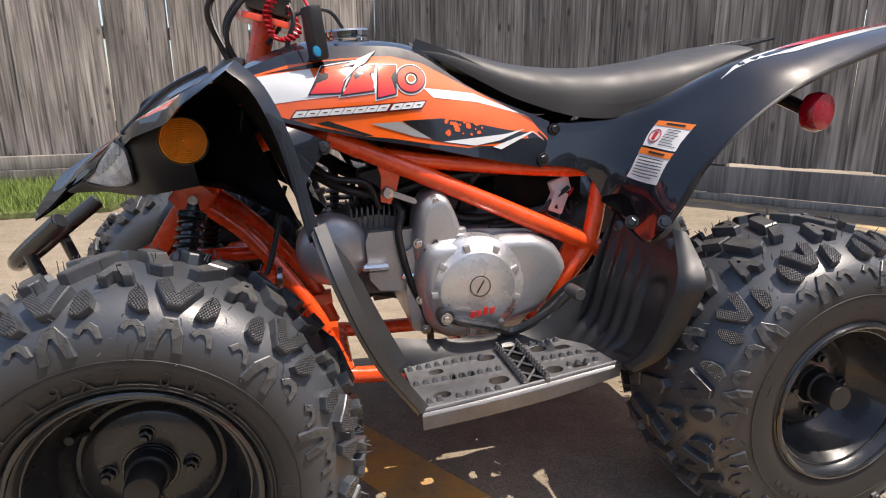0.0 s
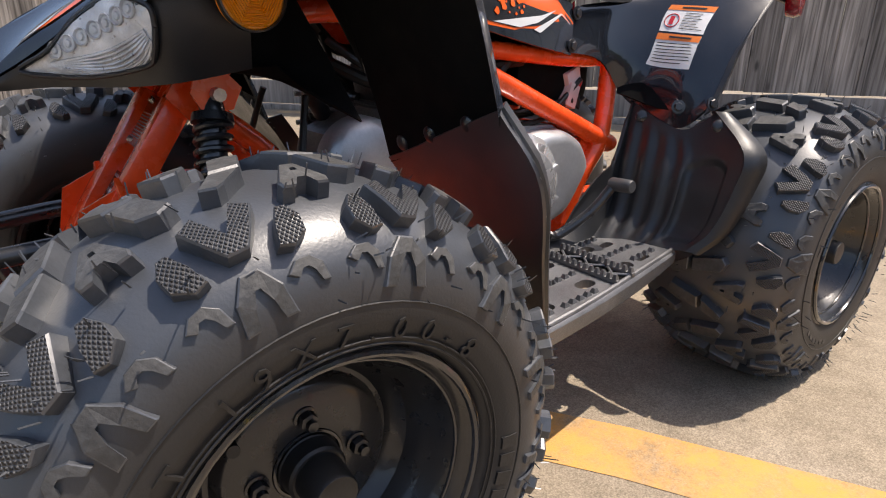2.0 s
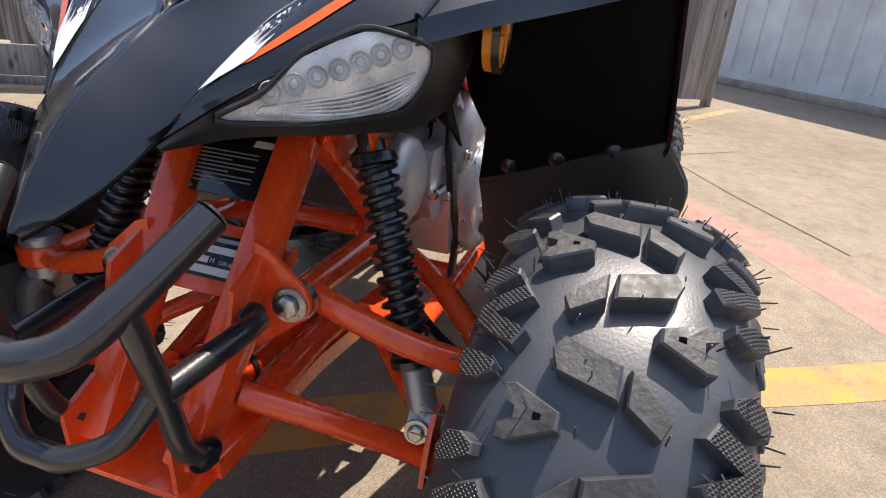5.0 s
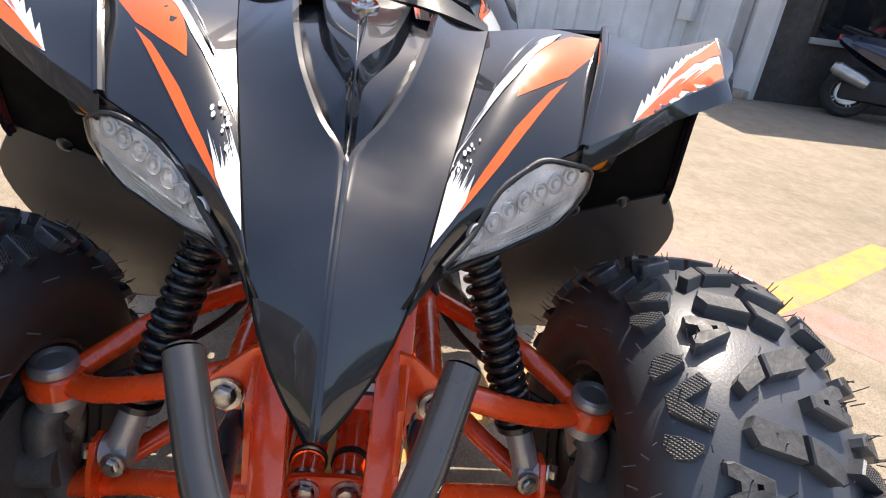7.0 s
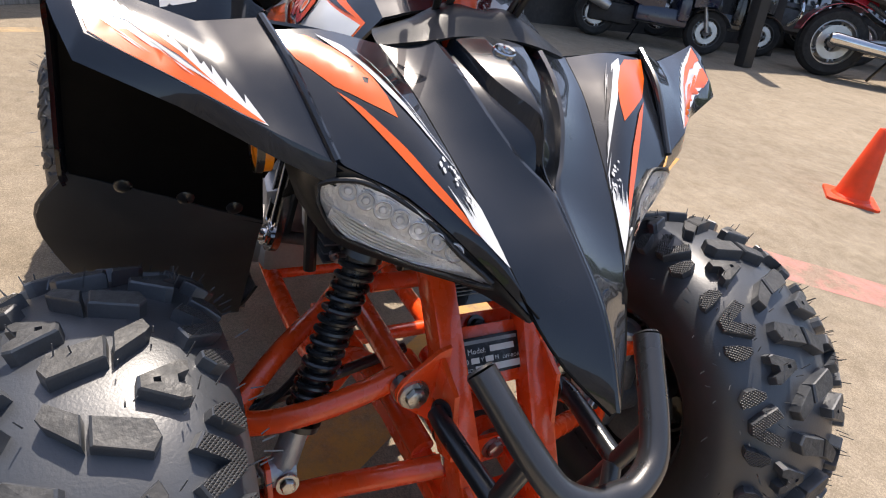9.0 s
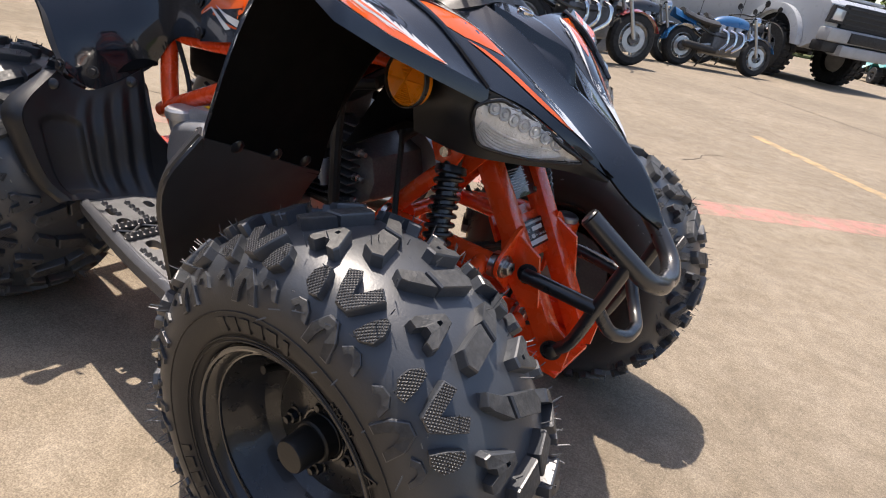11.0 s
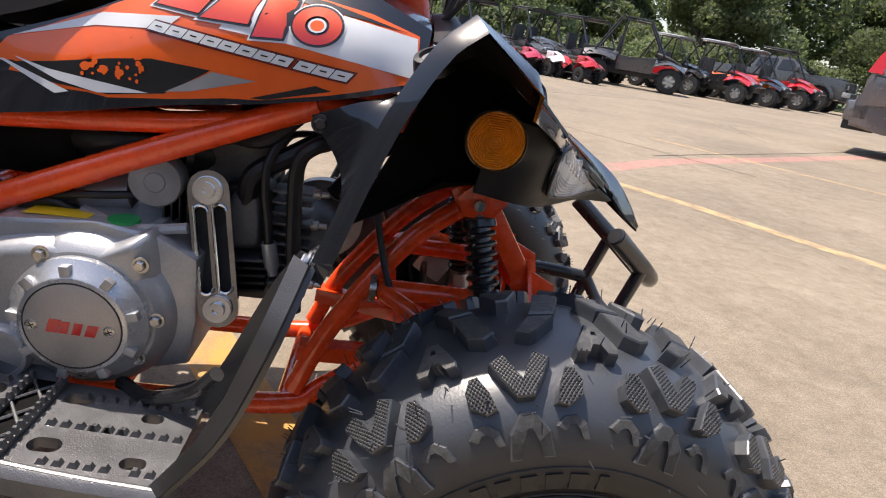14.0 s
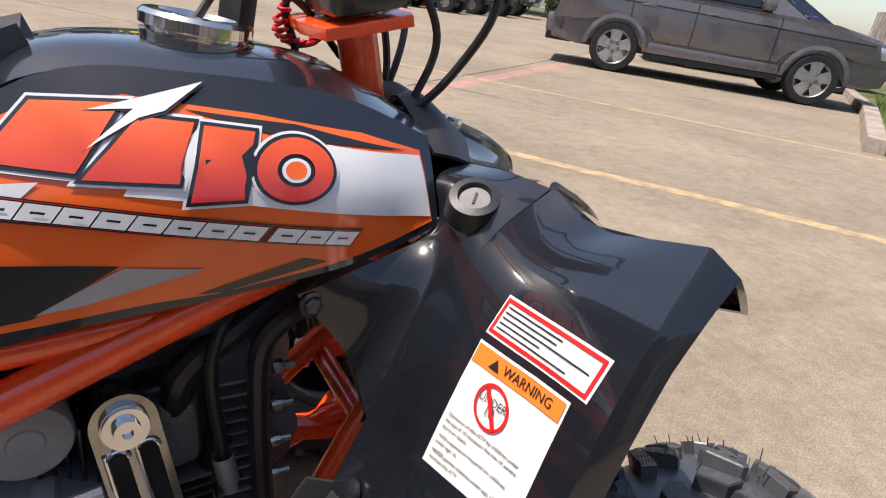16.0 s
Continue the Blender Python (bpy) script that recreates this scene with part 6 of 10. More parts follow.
for sx in (-0.037, 0.037):
    for sy in (-0.025, 0.025):
        part("plate_screw", lathe([(0, 0.0038), (0.0015, 0.0035), (0.0025, 0)], p2 @ Vector((sx, sy, 0.002)), p2 @ Vector((sx, sy, 1)), 14), M_ZINC, bp)
part("skid_plate", slab([(0.13, -0.052), (0.13, 0.052), (0.07, 0.056), (0.06, 0.03), (0.06, -0.03), (0.07, -0.056)], 0.006, pose(0, 0, 0.222, 0, 5, 0), bevel=0.001), M_ORANGE, quad)
for k in (1, -1):
    rail = slab([(0.1, 0.036), (0.1, 0.058), (-0.05, 0.066), (-0.24, 0.098), (-0.24, 0.072), (-0.05, 0.04)], 0.02, pose(0, 0, 0.222, 0, 5, 0) @ Matrix.Diagonal((1, k, 1, 1)), bevel=0.002)
    bmesh.ops.recalc_face_normals(rail, faces=rail.faces)
    part("lower_rail", rail, M_ORANGE, quad)
for s in (-0.0185, 0.0185):
    part("pivot_tube", tube([(0.037, s, 0.2545), (-0.11, s, 0.2545)], 0.0155, seg=20), M_ORANGE, quad)
    part("pivot_ring", lathe([(-0.0035, 0.0150), (-0.003, 0.0172), (0.003, 0.0172), (0.0035, 0.0150)], (0.013, s, 0.2545), (1, s, 0.2545), 24), M_CABLE, quad)
    part("pivot_washer", lathe([(0.0, 0.0), (0.0, 0.0165), (0.004, 0.0165), (0.004, 0.0)], (0.037, s, 0.2545), (1, s, 0.2545), 24), M_ZINC, quad)
    part("pivot_bolt", bolt((0.0475, s, 0.2545), (1, 0, 0), 0.0095, 0.007), M_ZINC, quad)
part("pivot_tab", slab([(-0.036, -0.02), (0.036, -0.02), (0.036, 0.006), (0.030, 0.0145), (0.018, 0.0165), (-0.018, 0.0165), (-0.030, 0.0145), (-0.036, 0.006)], 0.005, basis((0.0425, 0, 0.2545), (0, 1, 0), (0, 0, 1)), bevel=0.001), M_ORANGE, quad)
# tubular bumper
bump = part("front_bumper", tube([(0.124, -0.083, 0.446), (0.145, -0.074, 0.429), (0.176, -0.06, 0.404), (0.197, -0.045, 0.386), (0.208, -0.02, 0.376), (0.208, 0.0, 0.3745), (0.208, 0.02, 0.376), (0.197, 0.045, 0.386), (0.176, 0.06, 0.404), (0.145, 0.074, 0.429), (0.124, 0.083, 0.446)], 0.012, seg=18, steps=5), M_BUMPER, quad, "black tubular front bumper")
for k in (1, -1):
    part("bumper_leg", tube([(0.178, 0.063 * k, 0.408), (0.156, 0.063 * k, 0.335), (0.137, 0.058 * k, 0.275), (0.117, 0.055 * k, 0.251)], 0.0085, seg=12), M_BUMPER, bump)
    part("end_cap", lathe([(0, 0.0115), (0.002, 0.010), (0.0025, 0)], (0.1235, 0.0832 * k, 0.4464), (0.1235 - 0.83, 0.0832 * k + 0.3 * k, 0.4464 + 0.54), 18), M_BUMPER, bump)
part("lower_hoop", tube([(0.156, -0.06, 0.335), (0.175, -0.045, 0.306), (0.19, -0.02, 0.295), (0.192, 0.0, 0.294), (0.19, 0.02, 0.295), (0.175, 0.045, 0.306), (0.156, 0.06, 0.335)], 0.0085, seg=12), M_BUMPER, bump)

# ---- engine ----


def pierced(outline, holes, thick, m, bm=None):
    """A plate with holes right through it."""
    bm = bm or bmesh.new()
    edges = []
    for loop in [outline] + list(holes):
        vs = [bm.verts.new((x, y, 0)) for x, y in loop]
        edges += [bm.edges.new((a, b)) for a, b in zip(vs, vs[1:] + vs[:1])]
    made = bmesh.ops.triangle_fill(bm, edges=edges, use_beauty=True)
    faces = [f for f in made["geom"] if isinstance(f, bmesh.types.BMFace)]
    ext = bmesh.ops.extrude_face_region(bm, geom=faces)
    top = [v for v in ext["geom"] if isinstance(v, bmesh.types.BMVert)]
    bmesh.ops.translate(bm, verts=top, vec=(0, 0, thick))
    bmesh.ops.transform(bm, matrix=m, verts=bm.verts)
    return bm


def pill(cx, cy, w, h, n=8):
    """A slot with round ends."""
    r = min(w, h) / 2
    dx, dy = w / 2 - r, h / 2 - r
    pts = []
    for sx, sy, a0 in ((1, 1, 0), (-1, 1, 90), (-1, -1, 180), (1, -1, 270)):
        for i in range(n + 1):
            a = radians(a0 + 90 * i / n)
            pts.append((cx + sx * dx + r * math.cos(a), cy + sy * dy + r * math.sin(a)))
    out = []
    for p in pts:
        if not out or (p[0] - out[-1][0]) ** 2 + (p[1] - out[-1][1]) ** 2 > 1e-9:
            out.append(p)
    if (out[0][0] - out[-1][0]) ** 2 + (out[0][1] - out[-1][1]) ** 2 < 1e-9:
        out.pop()
    return out


def on_side(y):
    """A placing for outlines given as (x, z); thickness then grows towards -y."""
    return basis((0, y, 0), (1, 0, 0), (0, 0, 1))


M_FIN = mat("dark_finned_metal", (0.035, 0.035, 0.037), 0.34, metal=0.5, grain=0.15, grain_scale=250, stain=0.3, stain_scale=25)
M_HOSE = mat("black_hose", (0.013, 0.013, 0.014), 0.42, stain=0.3, stain_scale=25, bump=0.0003, bump_scale=200)
M_BEIGE = mat("bead_blasted_cover", (0.5, 0.46, 0.42), 0.42, metal=0.45, grain=0.06, grain_scale=500, stain=0.1, stain_scale=12)
# shade of grooves and slots, painted on raised rings, crosses and a back plate
M_LOWERDARK = mat("recess_shade", (0.02, 0.02, 0.02), 0.6, stain=0.3, stain_scale=20)

engine = part("engine", slab([(-0.355, 0.245), (-0.345, 0.3), (-0.345, 0.375), (-0.39, 0.40), (-0.45, 0.405), (-0.54, 0.40), (-0.583, 0.376), (-0.6, 0.335), (-0.57, 0.275), (-0.53, 0.236), (-0.41, 0.232)], 0.235, on_side(0.1), bevel=0.008), M_ALU, quad, "cast aluminium horizontal engine")


def pillow(outline, depth, m, inset=0.5, rings=7, round_n=6):
    """A casting: a rounded outline whose edge swells into a convex face."""
    n = len(outline)
    cl = [Vector((*p, 0)) for p in outline]
    pts = []
    for i in range(n):
        a, b, c, d = (cl[(i + o) % n] for o in (-1, 0, 1, 2))
        for q in range(round_n):
            f = q / round_n
            g = 0.5 * (2 * b + (c - a) * f + (2 * a - 5 * b + 4 * c - d) * f * f + (3 * b - a - 3 * c + d) * f ** 3)
            pts.append(g.lerp(b.lerp(c, f), 0.45))
    ctr = sum(pts, Vector()) / len(pts)
    bm = bmesh.new()
    loops = [[bm.verts.new(m @ Vector((p.x, p.y, math.copysign(0.03, depth)))) for p in pts]]
    for r in range(rings + 1):
        a = r / rings * math.pi / 2
        k = 1 - inset * (1 - math.cos(a))
        loops.append([bm.verts.new(m @ Vector((ctr.x + (p.x - ctr.x) * k, ctr.y + (p.y - ctr.y) * k, -depth * math.sin(a)))) for p in pts])
    w = len(pts)
    for a, b in zip(loops, loops[1:]):
        for i in range(w):
            bm.faces.new((a[i], a[(i + 1) % w], b[(i + 1) % w], b[i]))
    bm.faces.new(loops[0])
    top = bm.verts.new(m @ Vector((ctr.x, ctr.y, -depth * 1.01)))
    for i in range(w):
        bm.faces.new((loops[-1][i], loops[-1][(i + 1) % w], top))
    return bm


def notched_cover(at, way, face, outer, depth, name, parent, n_notch, turn):
    """A round bolted cover whose bevel is cut by short notches."""
    at, way = Vector(at), Vector(way).normalized()
    c = part(name, lathe([(-depth, 0), (-depth, outer * 1.02), (-depth * 0.45, outer), (-0.004, face * 1.04), (-0.001, face), (0, face * 0.97), (0, 0)], at, at + way, 64), M_COVER, parent)
    x = Vector((0, 0, 1))
    y = way.cross(x)
    for k in range(n_notch):
        a = turn + 2 * math.pi * k / n_notch
        rad = x * math.cos(a) + y * math.sin(a)
        bm = box((-0.005, -0.007, -0.006), (0.005, 0.006, 0.0035), None, 0.0018, basis(at + rad * (face * 1.1) - way * depth * 0.22, way.cross(rad), rad))
        part("notch", bm, M_ALU, c)
    return c


# left side
cov = notched_cover((-0.447, 0.146, 0.319), (0, 1, 0), 0.06, 0.081, 0.038, "clutch_cover", engine, 9, 0.25)
part("cover_plug", lathe([(0, 0.0145), (0.0005, 0.0155), (0.0012, 0.0145), (0.0012, 0.0)], (-0.45, 0.1457, 0.325), (-0.45, 1, 0.325), 32), M_BEIGE, cov)
part("plug_ring", lathe([(0, 0.0168), (0.0012, 0.0168), (0.0012, 0.0156), (0, 0.0156)], (-0.45, 0.1457, 0.325), (-0.45, 1, 0.325), 32), M_LOWERDARK, cov)
part("plug_slot", slab([(-0.001, -0.011), (0.001, -0.011), (0.001, 0.011), (-0.001, 0.011)], 0.0007, basis((-0.45, 0.1476, 0.325), (-0.87, 0, -0.5), (-0.5, 0, 0.87))), M_LOWERDARK, cov)
for i, (w_, h_) in enumerate(((0.009, 0.010), (0.008, 0.009), (0.009, 0.012), (0.009, 0.009))):
    x0 = -0.43 - i * 0.0105
    zz = 0.2775 + (i - 1.5) * 0.0015
    part("red_mark", slab([(0, 0), (w_ * 0.8, 0), (w_, h_), (w_ * 0.25, h_)], 0.0008, basis((x0 - 0.004, 0.1462, zz), (-1, 0, 0.1), (0, 0, 1))), M_DRED, cov)
neck = part("chain_housing", pillow([(-0.358, 0.36), (-0.36, 0.43), (-0.371, 0.458), (-0.39, 0.47), (-0.408, 0.462), (-0.422, 0.435), (-0.437, 0.39), (-0.43, 0.35)], 0.028, on_side(0.092), 0.42), M_ALU, engine, "upright silver housing", sharp=70)
part("housing_bolt", bolt((-0.389, 0.112, 0.454), (0, 1, 0), 0.006, 0.006), M_ZINC, neck)
part("left_case", pillow([(-0.372, 0.262), (-0.356, 0.33), (-0.368, 0.392), (-0.42, 0.400), (-0.48, 0.392), (-0.515, 0.36), (-0.52, 0.27), (-0.49, 0.232), (-0.405, 0.233)], 0.04, on_side(0.098), 0.3), M_ALU, engine, sharp=70)
spr = part("sprocket_cover", pillow([(-0.47, 0.388), (-0.54, 0.396), (-0.583, 0.376), (-0.604, 0.337), (-0.575, 0.288), (-0.55, 0.262), (-0.48, 0.25)], 0.026, on_side(0.104), 0.3), M_ALU, engine, sharp=70)
for x, z_ in ((-0.505, 0.385), (-0.575, 0.368), (-0.592, 0.335), (-0.55, 0.272)):
    part("cover_screw", bolt((x, 0.116, z_), (0, 1, 0), 0.0055, 0.004), M_ZINC, spr)
for x, z_ in ((-0.362, 0.39), (-0.365, 0.30), (-0.372, 0.25), (-0.415, 0.24), (-0.49, 0.242)):
    part("case_screw", bolt((x, 0.112, z_), (0, 1, 0), 0.0055, 0.006), M_ZINC, engine)
part("oil_filler", lathe([(0, 0.017), (0.006, 0.017), (0.008, 0.013), (0.014, 0.013), (0.016, 0.010), (0.016, 0)], (-0.425, 0.105, 0.395), (-0.425, 0.108, 0.5), 12), M_ALU, engine)
part("case_boss", lathe([(0, 0.012), (0.004, 0.0115), (0.006, 0.007), (0.006, 0)], (-0.492, 0.12, 0.378), (-0.492, 0.2, 0.39), 20), M_CHROME, engine)
tag = part("case_tag", slab([(-0.013, -0.008), (0.013, -0.008), (0.013, 0.008), (-0.013, 0.008)], 0.001, basis((-0.382, 0.1225, 0.383), (-0.8, 0, 0.6), (0.6, 0, 0.8))), M_INK, engine, "small black-framed tag")
part("tag_field", slab([(-0.0105, -0.0055), (0.0105, -0.0055), (0.0105, 0.0055), (-0.0105, 0.0055)], 0.0006, basis((-0.382, 0.1235, 0.383), (-0.8, 0, 0.6), (0.6, 0, 0.8))), M_BEIGE, tag)
# cylinder lying forward, with fins, head and round caps
cyl = part("cylinder", slab([(-0.345, 0.30), (-0.345, 0.422), (-0.31, 0.428), (-0.265, 0.424), (-0.215, 0.405), (-0.205, 0.37), (-0.212, 0.34), (-0.245, 0.32), (-0.29, 0.3)], 0.125, on_side(0.062), bevel=0.01), M_ALUDARK, engine, "dark grey finned cylinder and head")
for i in range(9):
    x = -0.337 + i * 0.0085
    part("cooling_fin", box((x, -0.03, 0.305), (x + 0.003, 0.062, 0.443 - abs(i - 3) * 0.001), None, 0.0008), M_ALUDARK, cyl)
for i in range(6):
    x = -0.398 + i * 0.0086
    part("cooling_fin", box((x, -0.088, 0.302), (x + 0.0024, 0.05, 0.436 - abs(i - 3) * 0.001), None, 0.0008), M_FIN, cyl)
part("rocker_block", pillow([(-0.329, 0.372), (-0.328, 0.432), (-0.322, 0.440), (-0.300, 0.442), (-0.292, 0.434), (-0.290, 0.384), (-0.297, 0.373)], -0.024, on_side(-0.062), 0.3), M_ALUDARK, cyl, "rounded grey head block", sharp=70)
part("block_frame", pillow([(-0.336, 0.365), (-0.336, 0.440), (-0.326, 0.448), (-0.296, 0.450), (-0.284, 0.440), (-0.282, 0.380), (-0.290, 0.366)], -0.012, on_side(-0.060), 0.2), M_FIN, cyl, sharp=70)
for i in range(5):
    z_ = 0.318 + i * 0.0095
    part("block_rib", slab([(-0.332, z_), (-0.284 + i * 0.0005, z_ + 0.004), (-0.284 + i * 0.0005, z_ + 0.0075), (-0.332, z_ + 0.0035)], 0.022, on_side(-0.062), bevel=0.001), M_FIN if i < 4 else M_ALUDARK, cyl)
for i in range(11):
    z_ = 0.322 + i * 0.0125
    part("head_fin", box((-0.280, -0.086, z_), (-0.236, -0.05, z_ + 0.003), None, 0.0008), M_ALUDARK, cyl)
for z_ in (0.335, 0.372, 0.41, 0.448):
    part("head_stud", lathe([(0, 0.0), (0, 0.006), (0.008, 0.006), (0.009, 0.0035), (0.018, 0.0035), (0.018, 0)], (-0.236, -0.074, z_), (0.2, -0.08, z_), 10), M_ZINC, cyl)
part("head_cover", lathe([(-0.03, 0), (-0.03, 0.056), (-0.012, 0.056), (-0.004, 0.052), (0.004, 0.04), (0.007, 0.0)], (-0.237, 0.082, 0.377), (-0.237, 1, 0.377), 40), M_ALU, cyl, "round silver head cover")
part("head_rim", slab([(-0.38, 0.305), (-0.378, 0.40), (-0.365, 0.408), (-0.29, 0.405), (-0.285, 0.39), (-0.29, 0.33), (-0.305, 0.312)], 0.03, on_side(0.088), bevel=0.008), M_ALU, cyl)
for x, z_ in ((-0.312, 0.352), (-0.365, 0.335), (-0.305, 0.352)):
    part("cylinder_stud", lathe([(0, 0), (0, 0.0075), (0.03, 0.0075), (0.032, 0.005), (0.032, 0)], (x - 0.005, 0.094, z_), (x + 0.4, 0.1, z_), 10), M_CHROME, cyl)
part("spark_cap", tube([(-0.22, 0.0, 0.43), (-0.2, 0.02, 0.455), (-0.195, 0.03, 0.49)], 0.011, seg=12), M_HOSE, cyl)

# right side
part("right_case", pillow([(-0.602, 0.30), (-0.592, 0.35), (-0.57, 0.372), (-0.50, 0.388), (-0.43, 0.388), (-0.388, 0.405), (-0.380, 0.35), (-0.398, 0.285), (-0.422, 0.24), (-0.455, 0.228), (-0.54, 0.218), (-0.578, 0.24)], -0.034, on_side(-0.122), 0.25), M_ALU, engine, sharp=70)
part("cover_base", lathe([(-0.05, 0.0), (-0.05, 0.094), (-0.02, 0.09), (-0.006, 0.082), (0.0, 0.074), (0.0, 0.0)], (-0.455, -0.155, 0.304), (-0.455, -1, 0.304), 56), M_ALU, engine)
rc = notched_cover((-0.455, -0.176, 0.304), (0, -1, 0), 0.0545, 0.07, 0.03, "generator_cover", engine, 9, 0.1)
disc = part("cover_disc", lathe([(0, 0.0478), (0.0012, 0.0475), (0.0018, 0.0465), (0.0018, 0)], (-0.455, -0.1755, 0.304), (-0.455, -1, 0.304), 56), M_BEIGE, rc, "flat beige disc with a red mark")
part("disc_ring", lathe([(0, 0.0492), (0.0008, 0.0492), (0.0008, 0.0478), (0, 0.0478)], (-0.455, -0.1758, 0.304), (-0.455, -1, 0.304), 56), M_LOWERDARK, rc)
for i, (w_, h_) in enumerate(((0.016, 0.015), (0.012, 0.0135), (0.012, 0.0135), (0.015, 0.013))):
    x0 = -0.481 + i * 0.0125
    part("red_mark", slab([(0, 0), (w_ * 0.7, 0), (w_ * 0.98, h_), (w_ * 0.25, h_)], 0.0008, basis((x0, -0.1772, 0.297 - i * 0.0006), (1, 0, -0.04), (0, 0, 1)), ), M_DRED, disc)
for x in (-0.4945, -0.4185):
    b = part("disc_screw", lathe([(0, 0.0062), (0.0012, 0.006), (0.002, 0.0045), (0.002, 0)], (x, -0.1768, 0.303), (x, -1, 0.303), 20), M_ZINC, disc)
    for a in (0.4, 0.4 + math.pi / 2):
        part("screw_cross", slab([(-0.0035, -0.0006), (0.0035, -0.0006), (0.0035, 0.0006), (-0.0035, 0.0006)], 0.0004, basis((x, -0.179, 0.303), (math.cos(a), 0, math.sin(a)), (math.sin(a), 0, -math.cos(a)))), M_LOWERDARK, disc)
part("round_boss", lathe([(-0.03, 0), (-0.03, 0.034), (-0.004, 0.0325), (0, 0.03), (0, 0.0255), (-0.006, 0.0245), (-0.008, 0.0)], (-0.539, -0.166, 0.256), (-0.539, -1, 0.256), 40), M_ALU, engine)
for x, z_ in ((-0.575, 0.278), (-0.545, 0.222), (-0.497, 0.226), (-0.4, 0.262), (-0.38, 0.31), (-0.492, 0.372), (-0.395, 0.372)):
    part("case_screw", bolt((x, -0.155, z_), (0, -1, 0), 0.006, 0.006), M_ZINC, engine)
part("filler_neck", lathe([(0, 0.02), (0.02, 0.021), (0.022, 0.026), (0.034, 0.026), (0.038, 0.022), (0.038, 0)], (-0.575, -0.13, 0.352), (-0.575, -0.135, 0.45), 24), M_ALU, engine, "silver oil filler neck and cap")
part("yellow_tag", slab([(-0.032, -0.011), (0.032, -0.011), (0.034, 0.011), (-0.03, 0.011)], 0.001, basis((-0.492, -0.114, 0.4038), (1, 0, 0.02), (0, 1, 0.03))), M_YELLOWTAG, engine)
part("green_mark", lathe([(-0.003, 0.0), (-0.003, 0.017), (0.001, 0.016), (0.001, 0)], (-0.428, -0.114, 0.4045), (-0.428, -0.114, 0.45), 24), M_GREEN, engine)
part("top_rib", tube([(-0.36, -0.12, 0.405), (-0.42, -0.12, 0.397), (-0.475, -0.1, 0.405)], 0.006, seg=8), M_ALU, engine)
part("starter_motor", lathe([(0, 0), (0, 0.022), (0.05, 0.023), (0.055, 0.018), (0.065, 0.017), (0.067, 0)], (-0.44, -0.06, 0.42), (-0.56, -0.075, 0.405), 28), M_ALU, engine)
# chrome cooler bracket
a, b = Vector((-0.345, -0.095, 0.443)), Vector((-0.323, -0.126, 0.319))
up_ = (a - b).normalized()
side_ = up_.cross(Vector((0.1, -1, 0.2))).normalized()
mid = (a + b) / 2
cool = part("oil_cooler", pierced(pill(0, 0, 0.043, (a - b).length + 0.043, 10), [pill(-0.0098, 0, 0.0125, 0.096), pill(0.0098, 0, 0.0125, 0.096)], 0.010, basis(mid, side_, up_)), M_DARKCHROME, engine, "chromed slotted oil cooler bar")
cm = basis(mid, side_, up_)
zax = Vector((cm[0][2], cm[1][2], cm[2][2]))
if zax.y > 0:
    zax = -zax
for s in (-0.0095, 0.0095):
    bm = bmesh.new()
    tube([cm @ Vector((x, y, 0.005)) + zax * 0.006 for x, y in pill(s * 1.03, 0, 0.0142, 0.098, 4)], 0.0018, bm, 8, 2)
    part("slot_rim", bm, M_CHROME, cool)
part("cooler_back", box((-0.017, -0.055, -0.012), (0.017, 0.055, -0.006), None, 0, cm), M_LOWERDARK, cool)
for p in (a, b):
    part("banjo_bolt", lathe([(0, 0.0155), (0.005, 0.0155), (0.0055, 0.012), (0.007, 0.012), (0.0075, 0.0145), (0.009, 0.0145), (0.009, 0.009), (0.016, 0.0085), (0.016, 0.0035), (0.012, 0.0035), (0.012, 0)], p + zax * 0.0095, p + zax, 28), M_CHROME, cool)
    part("banjo_pipe", tube([p - zax * 0.002, p - zax * 0.05], 0.009, seg=12), M_ALUDARK, cool)
part("coil_cap", lathe([(-0.04, 0), (-0.04, 0.026), (-0.004, 0.028), (0, 0.026), (0, 0.011), (0.0015, 0.01), (0.0015, 0)], (-0.399, -0.106, 0.447), (-0.38, -0.3, 0.46), 36), M_COIL, engine, "round grey cap")
# carburettor, intake and hoses
carb = part("carburettor", box((-0.06, -0.028, -0.03), (0.03, 0.03, 0.03), None, 0.01, pose(-0.32, -0.02, 0.465, 0, 12, 0)), M_ALUDARK, engine, "grey carburettor")
part("float_bowl", lathe([(0, 0), (0, 0.022), (0.03, 0.022), (0.034, 0.016), (0.034, 0)], (-0.33, -0.02, 0.44), (-0.33, -0.02, 0.3), 24), M_ALU, carb)
part("throttle_body", lathe([(0, 0), (0, 0.018), (0.06, 0.016), (0.065, 0)], (-0.32, -0.02, 0.48), (-0.31, -0.02, 0.6), 20), M_HOSE, carb)
ih = part("intake_hose", tube([(-0.36, -0.025, 0.465), (-0.41, -0.05, 0.478), (-0.47, -0.055, 0.475), (-0.5, -0.045, 0.475)], 0.024, seg=18), M_HOSE, engine, "thick black intake hose")
for x in (-0.385, -0.47):
    part("hose_clamp", lathe([(0, 0.0255), (0.008, 0.0255)], (x, -0.05 if x < -0.4 else -0.038, 0.472), (x - 1, -0.25 if x < -0.4 else -0.6, 0.55), 24), M_ZINC, ih)
part("air_box", box((-0.65, -0.075, 0.425), (-0.49, 0.075, 0.53), None, 0.02), M_MATTE, quad, "matte black air filter box")
